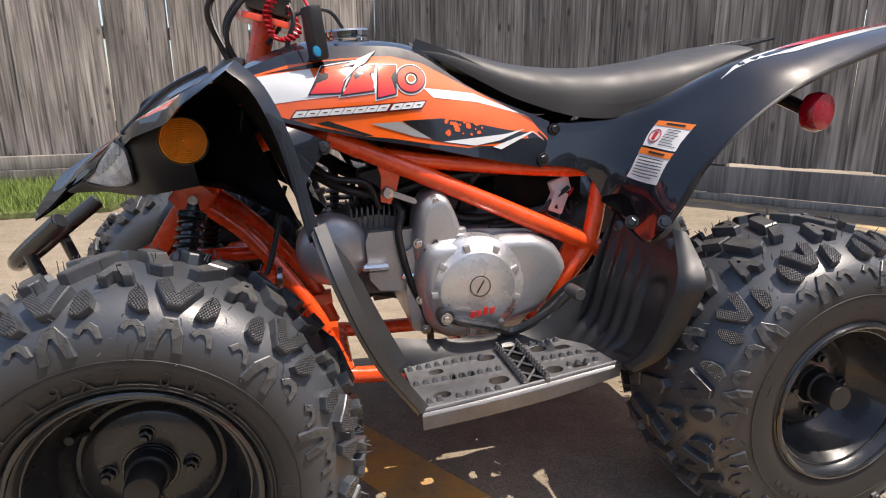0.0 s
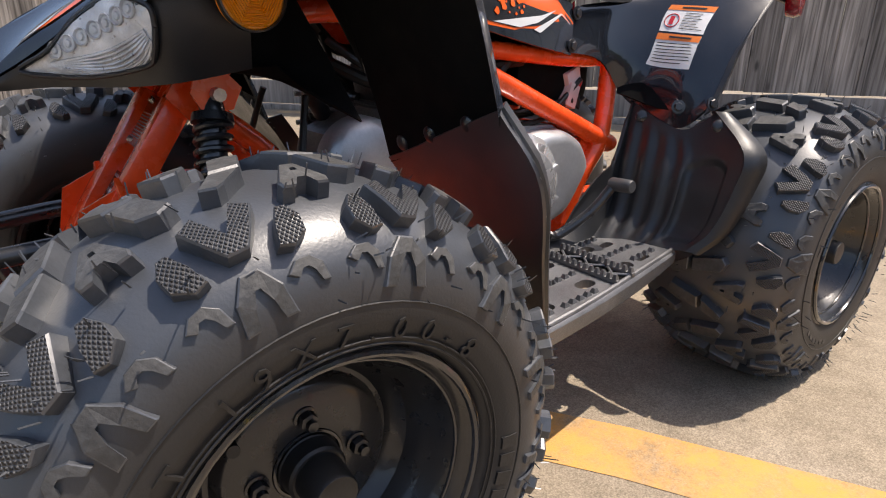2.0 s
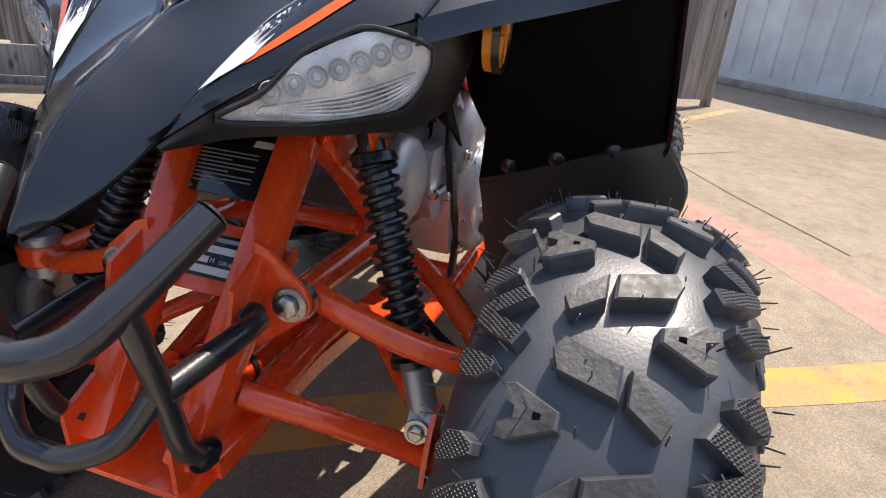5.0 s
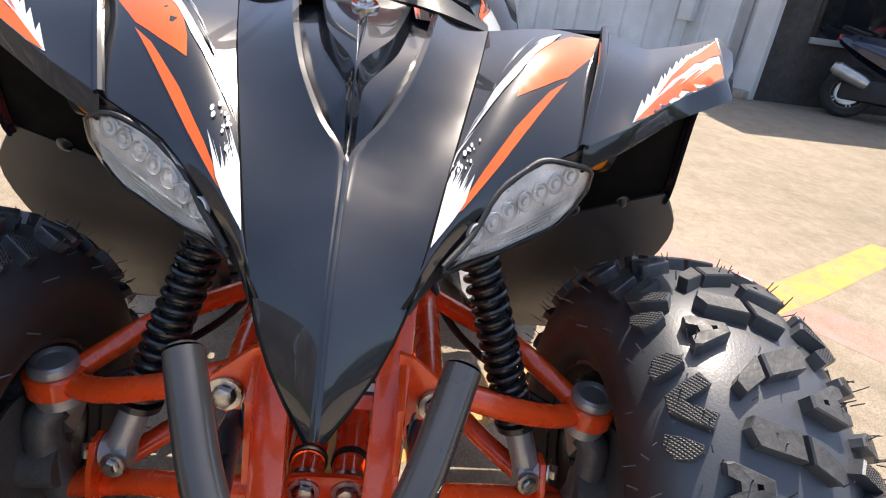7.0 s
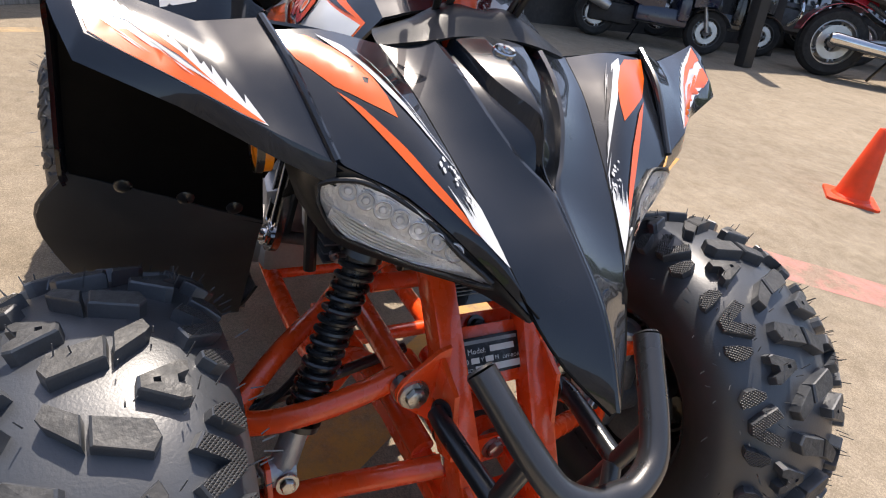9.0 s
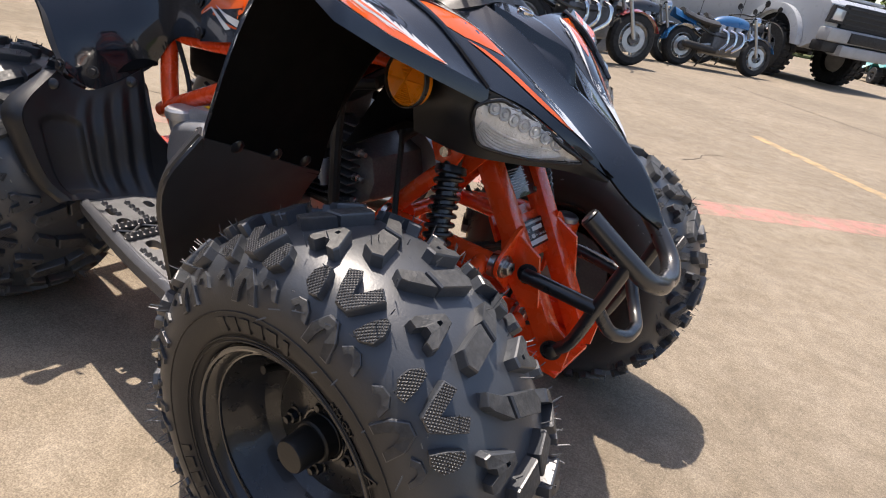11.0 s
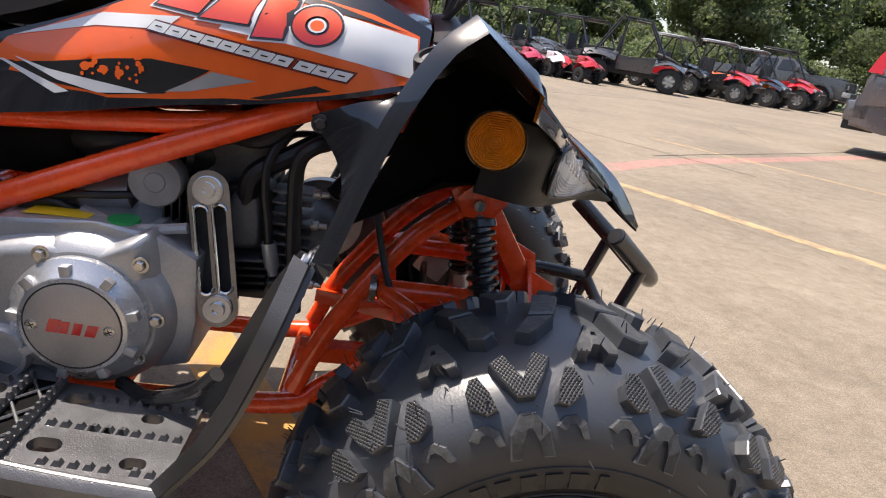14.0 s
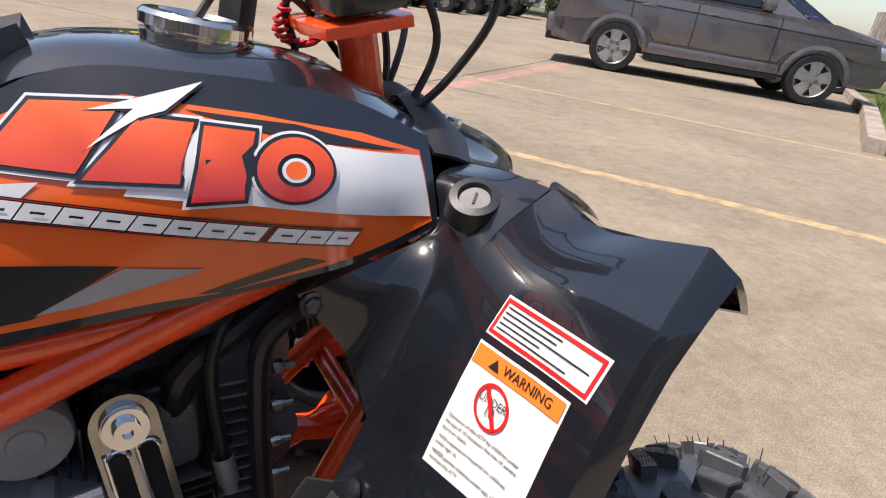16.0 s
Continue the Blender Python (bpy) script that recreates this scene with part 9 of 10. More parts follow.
def suv(label, body_paint, x, y, yaw, length=4.52, half=0.9, R=0.335):
    c = placed(thing("suv", label, "car"), x, y, yaw)
    # x = 0 at the rear axle
    prof = [(-0.93, 0.42), (-0.9, 0.34), (-0.5, 0.3)] + arch(0.0, 0.40, 0.3)[0:] + [(0.6, 0.26), (2.1, 0.26)] + arch(2.65, 0.40, 0.3) + [(3.3, 0.3), (3.52, 0.36), (3.58, 0.55), (3.52, 0.78), (3.3, 0.95), (2.75, 1.04), (2.2, 1.06), (0.6, 1.10), (-0.6, 1.14), (-0.84, 1.12), (-0.88, 0.9), (-0.86, 0.62), (-0.95, 0.58)]
    body = part("body", slab(prof, half * 2 - 0.08, xz(half - 0.04), bevel=0.05), body_paint, c)
    for s in (1, -1):
        part("side_skin", slab([(-0.8, 0.62), (-0.42, 0.64), (0.0, 0.76), (0.42, 0.64), (0.5, 0.5), (2.15, 0.48), (2.24, 0.64), (2.65, 0.76), (3.06, 0.64), (3.4, 0.62), (3.3, 0.9), (2.7, 0.99), (0.6, 1.05), (-0.6, 1.09), (-0.78, 1.05)], 0.035, xz(half + (0.0 if s > 0 else -2 * half + 0.035)), bevel=0.012), body_paint, c)
        part("cladding", slab([(0.42, 0.33), (2.22, 0.33), (2.18, 0.45), (0.46, 0.47)], 0.03, xz(half - 0.0 if s > 0 else -half + 0.03), bevel=0.01), body_paint, c)
        part("sill", slab([(0.42, 0.25), (2.22, 0.25), (2.22, 0.325), (0.42, 0.325)], 0.03, xz(half - 0.012 if s > 0 else -half + 0.042), bevel=0.01), M_BLACKTRIM, c)
        for cx in (0.0, 2.65):
            ring = arch(cx, 0.445, 0.33, 14) + arch(cx, 0.385, 0.33, 14)[::-1]
            part("arch_trim", slab(ring, 0.04, xz(half + 0.012 if s > 0 else -half + 0.028), bevel=0.006), body_paint, c)
            part("arch_liner", slab(arch(cx, 0.40, 0.3, 12), 0.3, xz(half - 0.06 if s > 0 else -half + 0.36)), M_BLACKTRIM, c)
    low = [(-0.82, -half + 0.05), (-0.82, half - 0.05), (1.9, half - 0.06), (2.42, half - 0.2), (2.42, -half + 0.2), (1.9, -half + 0.06)]
    top = [(-0.62, -half + 0.26), (-0.62, half - 0.26), (1.25, half - 0.24), (1.42, half - 0.32), (1.42, -half + 0.32), (1.25, -half + 0.24)]
    cabin = greenhouse(bmesh.new(), low, top, 1.06, 1.64)
    bmesh.ops.bevel(cabin, geom=[e_ for e_ in cabin.edges if e_.verts[0].co.z > 1.3 or e_.verts[1].co.z > 1.3], offset=0.06, segments=3, affect="EDGES")
    part("cabin", cabin, body_paint, c)

    def side_pt(px, pz, s):
        f = (pz - 1.06) / 0.58
        return Vector((px, s * (half - 0.05 - f * 0.2 + 0.012), pz))
    for s in (1, -1):
        for poly in ([(-0.58, 1.20), (-0.48, 1.17), (0.1, 1.16), (0.1, 1.515), (-0.1, 1.50), (-0.28, 1.455), (-0.44, 1.38), (-0.56, 1.28)], [(0.13, 1.16), (0.97, 1.13), (0.97, 1.53), (0.13, 1.52)], [(1.0, 1.13), (1.86, 1.11), (1.55, 1.34), (1.28, 1.5), (1.0, 1.53)]):
            bm = bmesh.new()
            f = bm.faces.new([bm.verts.new(side_pt(px, pz, s)) for px, pz in poly])
            ext = bmesh.ops.extrude_face_region(bm, geom=[f])
            bmesh.ops.translate(bm, verts=[v for v in ext["geom"] if isinstance(v, bmesh.types.BMVert)], vec=(0, s * 0.006, 0))
            part("side_window", bm, M_GLASS, c)
        part("window_trim", tube([side_pt(0.1, 1.145, s), side_pt(-0.5, 1.155, s), side_pt(-0.61, 1.20, s), side_pt(-0.58, 1.29, s), side_pt(-0.45, 1.40, s), side_pt(-0.28, 1.475, s), side_pt(-0.08, 1.525, s), side_pt(0.9, 1.555, s), side_pt(1.3, 1.53, s), side_pt(1.9, 1.12, s)], 0.012, seg=6, steps=3), M_ALLOY, c)
        part("belt_strip", tube([side_pt(-0.62, 1.12, s), side_pt(1.9, 1.075, s)], 0.014, seg=6), M_BLACKTRIM, c)
        part("side_strip", tube([(-0.8, s * (half + 0.004), 0.98), (3.25, s * (half + 0.004), 0.86)], 0.01, seg=6), M_BLACKTRIM, c)
        for px in (0.13, 0.98, 2.05):
            part("door_seam", box((px - 0.006, s * half - 0.004, 0.48), (px + 0.006, s * half + 0.003, 1.04)), M_BLACKTRIM, c)
        for px in (0.24, 1.1):
            part("door_handle", tube([(px, s * (half + 0.01), 0.93), (px + 0.1, s * (half + 0.03), 0.94), (px + 0.2, s * (half + 0.01), 0.925)], 0.014, seg=8), body_paint, c)
        part("mirror", box((-0.08, -0.11, -0.075), (0.07, 0.11, 0.085), None, 0.04, pose(1.82, s * (half + 0.07), 1.16)), body_paint, c)
        lamp_bm = bmesh.new()
        lo_ = [lamp_bm.verts.new(side_pt(px, pz, s)) for px, pz in ((-0.86, 1.0), (-0.70, 0.99), (-0.70, 1.14), (-0.66, 1.28), (-0.55, 1.45), (-0.42, 1.565), (-0.52, 1.58), (-0.68, 1.42), (-0.80, 1.2))]
        hull = lamp_bm.faces.new(lo_)
        ext = bmesh.ops.extrude_face_region(lamp_bm, geom=[hull])
        bmesh.ops.translate(lamp_bm, verts=[v for v in ext["geom"] if isinstance(v, bmesh.types.BMVert)], vec=(-0.03, s * 0.03, 0.01))
        bmesh.ops.recalc_face_normals(lamp_bm, faces=lamp_bm.faces)
        part("tail_lamp", lamp_bm, M_TAIL, c)
        part("head_lamp", box((-0.2, -0.1, -0.08), (0.14, 0.1, 0.08), None, 0.03, pose(3.34, s * (half - 0.12), 0.78)), M_HEADLAMP, c)
        road_wheel(c, (0, s * (half - 0.1), R), R, 0.22, 0.235, 5, s, M_ALLOY, fat=1.45)
        road_wheel(c, (2.65, s * (half - 0.1), R), R, 0.22, 0.235, 5, s, M_ALLOY, fat=1.45)
    part("rear_bumper", box((-1.0, -half + 0.04, 0.4), (-0.7, half - 0.04, 0.66), None, 0.05), body_paint, c)
    part("lower_bumper", box((-0.98, -half + 0.08, 0.3), (-0.6, half - 0.08, 0.42), None, 0.03), M_BLACKTRIM, c)
    bm = bmesh.new()
    bm.faces.new([bm.verts.new(p) for p in ((2.36, -0.62, 1.1), (2.36, 0.62, 1.1), (1.5, 0.52, 1.58), (1.5, -0.52, 1.58))])
    ext = bmesh.ops.extrude_face_region(bm, geom=list(bm.faces))
    bmesh.ops.translate(bm, verts=[v for v in ext["geom"] if isinstance(v, bmesh.types.BMVert)], vec=(0.03, 0, 0.03))
    part("windscreen", bm, M_GLASS, c)
    return c


def pickup(label, body_paint, x, y, yaw):
    c = placed(thing("pickup_truck", label, "truck"), x, y, yaw)
    half = 1.02
    # x = 0 at the front axle, rear axle at -3.7
    prof = [(-4.9, 0.6), (-4.2, 0.58)] + arch(-3.7, 0.52, 0.55) + [(-3.1, 0.5), (-0.6, 0.5)] + arch(0, 0.54, 0.55) + [(0.6, 0.6), (0.86, 0.62), (0.92, 0.85), (0.9, 1.28), (0.8, 1.36), (-0.5, 1.42), (-0.9, 1.44), (-2.9, 1.38), (-4.9, 1.38)]
    part("body", slab(prof, half * 2 - 0.16, xz(half - 0.08), bevel=0.05), body_paint, c)
    low = [(-3.0, -half + 0.1), (-3.0, half - 0.1), (-1.1, half - 0.1), (-0.55, half - 0.22), (-0.55, -half + 0.22), (-1.1, -half + 0.1)]
    top = [(-2.75, -half + 0.3), (-2.75, half - 0.3), (-1.65, half - 0.3), (-1.45, half - 0.36), (-1.45, -half + 0.36), (-1.65, -half + 0.3)]
    part("cabin", greenhouse(bmesh.new(), low, top, 1.4, 1.98), body_paint, c)
    for s in (1, -1):
        part("wheel_arch", slab(arch(0, 0.62, 0.58, 14) + arch(0, 0.5, 0.58, 14)[::-1], 0.12, xz(half + 0.05 if s > 0 else -half + 0.07), bevel=0.02), body_paint, c)
        part("wheel_arch", slab(arch(-3.7, 0.6, 0.58, 14) + arch(-3.7, 0.5, 0.58, 14)[::-1], 0.12, xz(half + 0.05 if s > 0 else -half + 0.07), bevel=0.02), body_paint, c)
        part("arch_liner", slab(arch(0, 0.54, 0.5, 12), 0.4, xz(half - 0.1 if s > 0 else -half + 0.5)), M_BLACKTRIM, c)
        for a, b in ((-2.8, -1.95), (-1.88, -0.95)):
            bm = bmesh.new()
            pts = [(a, 1.46), (b, 1.46), (b - (0.4 if b > -1.5 else 0.0), 1.88), (a + 0.1, 1.88)]
            f = bm.faces.new([bm.verts.new((px, s * (half - 0.1 - (pz - 1.4) * 0.345 + 0.012), pz)) for px, pz in pts])
            ext = bmesh.ops.extrude_face_region(bm, geom=[f])
            bmesh.ops.translate(bm, verts=[v for v in ext["geom"] if isinstance(v, bmesh.types.BMVert)], vec=(0, s * 0.006, 0))
            part("side_window", bm, M_GLASS, c)
        part("head_lamp", slab([(0, 0), (0.36, 0), (0.36, 0.24), (0.05, 0.26)], 0.06, basis((0.93, -half + 0.03 if s < 0 else half - 0.39, 1.0), (0, 1, 0), (0, 0, 1)), bevel=0.01), M_BLACKTRIM, c)
        part("lamp_glass", slab([(0.05, 0.04), (0.31, 0.04), (0.31, 0.2), (0.08, 0.22)], 0.03, basis((0.975, -half + 0.03 if s < 0 else half - 0.39, 1.0), (0, 1, 0), (0, 0, 1)), bevel=0.01), M_HEADLAMP, c)
        part("mirror", box((-0.1, -0.16, -0.12), (0.1, 0.16, 0.12), None, 0.05, pose(-0.95, s * (half + 0.16), 1.55)), body_paint, c)
        part("side_step", box((-2.9, s * half - 0.08, 0.42), (-0.7, s * half + 0.06, 0.5), None, 0.02), M_BLACKTRIM, c)
        for px in (-1.9, -0.85):
            part("door_seam", box((px - 0.006, s * (half - 0.085), 0.6), (px + 0.006, s * (half - 0.075), 1.4)), M_BLACKTRIM, c)
        for px in (0.0, -3.7):
            road_wheel(c, (px, s * (half - 0.1), 0.44), 0.44, 0.3, 0.25, 6, s, M_ALLOY, 26)
    part("grille", box((0.9, -0.64, 0.94), (0.97, 0.64, 1.3), None, 0.02), M_BLACKTRIM, c)
    for z_ in (1.0, 1.08, 1.16, 1.24):
        part("grille_bar", box((0.965, -0.6, z_), (0.985, 0.6, z_ + 0.02), None, 0.004), M_DARKFRAME, c)
    part("front_bumper", box((0.86, -0.98, 0.72), (1.1, 0.98, 0.93), None, 0.05), M_TRIM, c)
    part("bumper_insert", box((1.06, -0.5, 0.74), (1.13, 0.5, 0.9), None, 0.02), M_BLACKTRIM, c)
    part("skid_plate", box((0.86, -0.62, 0.52), (1.14, 0.62, 0.7), None, 0.05), M_TRIM, c)
    part("lower_valance", box((0.8, -0.96, 0.56), (1.04, 0.96, 0.72), None, 0.03), M_BLACKTRIM, c)
    part("bonnet_bulge", box((-0.5, -0.5, 1.38), (0.75, 0.5, 1.43), None, 0.03), body_paint, c)
    bm = bmesh.new()
    bm.faces.new([bm.verts.new(p) for p in ((-0.58, -0.72, 1.46), (-0.58, 0.72, 1.46), (-1.4, 0.6, 1.92), (-1.4, -0.6, 1.92))])
    ext = bmesh.ops.extrude_face_region(bm, geom=list(bm.faces))
    bmesh.ops.translate(bm, verts=[v for v in ext["geom"] if isinstance(v, bmesh.types.BMVert)], vec=(0.03, 0, 0.03))
    part("windscreen", bm, M_GLASS, c)
    return c


def small_quad(label, plastic, x, y, yaw, k=1.0):
    """A child's quad bike: bulbous fenders, saddle, bars, balloon tyres."""
    c = placed(thing("small_quad_bike", label, "quad bike", "row of small quad bikes"), x, y, yaw)
    c.scale = (k, k, k)
    for px, r, w in ((0.5, 0.21, 0.16), (-0.42, 0.21, 0.2)):
        for s in (1, -1):
            road_wheel(c, (px, s * 0.36, r), r, w, 0.1, 0, s, M_ALUDARK, 14)
    for px in (0.5, -0.42):
        part("axle", tube([(px, -0.36, 0.21), (px, 0.36, 0.21)], 0.03, seg=8), M_STEELBLACK, c)
    part("chassis", box((-0.5, -0.13, 0.2), (0.5, 0.13, 0.42), None, 0.04), M_BLACKTRIM, c)
    for s in (1, -1):
        part("front_fender", shell(surface([[(0.78, 0.1 * s, 0.5), (0.6, 0.1 * s, 0.62), (0.35, 0.1 * s, 0.6), (0.22, 0.1 * s, 0.45)], [(0.76, 0.3 * s, 0.46), (0.58, 0.32 * s, 0.56), (0.36, 0.32 * s, 0.54), (0.22, 0.3 * s, 0.36)], [(0.72, 0.43 * s, 0.42), (0.57, 0.45 * s, 0.51), (0.38, 0.45 * s, 0.49), (0.24, 0.42 * s, 0.3)]]), 6, 10, 0.012), plastic, c)
        part("rear_fender", shell(surface([[(-0.15, 0.12 * s, 0.5), (-0.4, 0.12 * s, 0.64), (-0.7, 0.12 * s, 0.66)], [(-0.12, 0.3 * s, 0.4), (-0.4, 0.33 * s, 0.56), (-0.7, 0.33 * s, 0.58)], [(-0.12, 0.44 * s, 0.3), (-0.4, 0.46 * s, 0.5), (-0.68, 0.45 * s, 0.5)]]), 6, 8, 0.012), plastic, c)
        part("foot_rest", box((-0.15, 0.14 if s > 0 else -0.4, 0.2), (0.22, 0.4 if s > 0 else -0.14, 0.23), None, 0.01), M_BLACKTRIM, c)
        part("hand_grip", tube([(0.12, 0.2 * s, 0.92), (0.08, 0.38 * s, 0.9)], 0.022, seg=8), M_BLACKTRIM, c)
    part("nose", shell(surface([[(0.3, -0.1, 0.72), (0.3, 0, 0.75), (0.3, 0.1, 0.72)], [(0.55, -0.12, 0.64), (0.55, 0, 0.68), (0.55, 0.12, 0.64)], [(0.8, -0.08, 0.46), (0.8, 0, 0.48), (0.8, 0.08, 0.46)]]), 8, 6, 0.012), plastic, c)
    part("tank", box((-0.02, -0.11, 0.5), (0.32, 0.11, 0.74), None, 0.05), plastic, c)
    part("saddle", box((-0.62, -0.13, 0.6), (0.02, 0.13, 0.7), None, 0.045), M_SEAT, c)
    part("handlebar", tube([(0.08, -0.3, 0.91), (0.16, -0.12, 0.9), (0.18, 0, 0.84), (0.16, 0.12, 0.9), (0.08, 0.3, 0.91)], 0.014, seg=8), M_STEELBLACK, c)
    part("steering_column", tube([(0.18, 0, 0.85), (0.34, 0, 0.5)], 0.02, seg=8), M_STEELBLACK, c)
    part("bumper", tube([(0.72, -0.12, 0.3), (0.86, -0.14, 0.42), (0.88, 0, 0.44), (0.86, 0.14, 0.42), (0.72, 0.12, 0.3)], 0.014, seg=8), M_STEELBLACK, c)
    part("rear_rack", tube([(-0.45, -0.2, 0.68), (-0.85, -0.2, 0.72), (-0.85, 0.2, 0.72), (-0.45, 0.2, 0.68)], 0.012, seg=6, smooth=False), M_STEELBLACK, c)
    return c


def side_by_side(label, plastic, x, y, yaw, roof=True, k=1.0, accent=None, long=0.0):
    """A two-row off-road buggy with a roll cage."""
    c = placed(thing("off_road_buggy", label, "buggy", "row of off-road buggies"), x, y, yaw)
    c.scale = (k, k, k)
    accent = accent or plastic
    for px in (1.0, -1.0 - long):
        for s in (1, -1):
            road_wheel(c, (px, s * 0.64, 0.33), 0.33, 0.26, 0.17, 6, s, M_ALLOY, 18)
        part("axle", tube([(px, -0.6, 0.35), (px, 0.6, 0.35)], 0.03, seg=8), M_STEELBLACK, c)
    part("chassis", box((-1.3 - long, -0.5, 0.32), (1.1, 0.5, 0.5), None, 0.04), M_BLACKTRIM, c)
    part("bonnet", shell(surface([[(0.55, -0.55, 1.0), (0.55, 0, 1.06), (0.55, 0.55, 1.0)], [(1.0, -0.52, 0.9), (1.0, 0, 0.96), (1.0, 0.52, 0.9)], [(1.4, -0.4, 0.7), (1.4, 0, 0.74), (1.4, 0.4, 0.7)]]), 8, 8, 0.02), plastic, c)
    part("front_mask", box((1.25, -0.4, 0.42), (1.42, 0.4, 0.7), None, 0.05), M_BLACKTRIM, c)
    for s in (1, -1):
        part("front_fender", shell(surface([[(0.55, 0.45 * s, 0.85), (0.9, 0.45 * s, 0.9), (1.35, 0.42 * s, 0.74)], [(0.5, 0.78 * s, 0.66), (0.95, 0.8 * s, 0.78), (1.36, 0.72 * s, 0.6)]]), 5, 8, 0.015), plastic, c)
        part("rear_fender", shell(surface([[(-0.5 - long, 0.5 * s, 0.9), (-1.0 - long, 0.5 * s, 0.95), (-1.45 - long, 0.5 * s, 0.9)], [(-0.55 - long, 0.78 * s, 0.66), (-1.0 - long, 0.8 * s, 0.76), (-1.45 - long, 0.74 * s, 0.7)]]), 5, 8, 0.015), accent, c)
        part("door", slab([(0.5, 0.45), (0.55, 0.9), (-0.1, 0.8), (-0.5 - long, 0.85), (-0.5 - long, 0.45)], 0.04, xz(0.66 if s > 0 else -0.62), bevel=0.01), accent, c)
        part("cage_tube", tube([(0.75, 0.6 * s, 0.95), (0.2, 0.58 * s, 1.8), (-0.6 - long, 0.58 * s, 1.85), (-1.15 - long, 0.6 * s, 0.9)], 0.03, seg=8, smooth=False), M_STEELBLACK, c)
        part("cage_tube", tube([(-0.45 - long, 0.58 * s, 1.84), (-0.5 - long, 0.6 * s, 0.6)], 0.026, seg=8), M_STEELBLACK, c)
        part("seat", box((-0.5, 0.06 if s > 0 else -0.5, 0.55), (-0.1, 0.5 if s > 0 else -0.06, 0.7), None, 0.05), M_SEAT, c)
        part("seat_back", box((-0.58, 0.08 if s > 0 else -0.48, 0.68), (-0.44, 0.48 if s > 0 else -0.08, 1.35), None, 0.05), M_SEAT, c)
        part("head_lamp", box((1.3, s * 0.36 - 0.1, 0.66), (1.4, s * 0.36 + 0.1, 0.76), None, 0.02), M_HEADLAMP, c)
    for px, z_ in ((0.2, 1.8), (-0.6 - long, 1.85), (-0.2, 1.83)):
        part("cross_tube", tube([(px, -0.58, z_), (px, 0.58, z_)], 0.026, seg=8), M_STEELBLACK, c)
    if roof:
        part("roof", shell(surface([[(0.25, -0.6, 1.84), (0.25, 0, 1.88), (0.25, 0.6, 1.84)], [(-0.7 - long, -0.6, 1.88), (-0.7 - long, 0, 1.93), (-0.7 - long, 0.6, 1.88)]]), 4, 6, 0.03), M_BLACKTRIM if roof is True else roof, c)
    part("cargo_bed", box((-1.5 - long, -0.55, 0.75), (-0.65 - long, 0.55, 0.98), None, 0.03), M_BLACKTRIM, c)
    part("steering_wheel", tube([(0.3 + 0.06 * math.sin(a), 0.28 + 0.16 * math.cos(a), 1.05 + 0.15 * math.sin(a)) for a in (2 * math.pi * i / 12 for i in range(13))], 0.016, seg=6, steps=1), M_BLACKTRIM, c)
    part("bumper", tube([(1.4, -0.4, 0.45), (1.55, -0.38, 0.6), (1.58, 0, 0.62), (1.55, 0.38, 0.6), (1.4, 0.4, 0.45)], 0.022, seg=8), M_STEELBLACK, c)
    return c


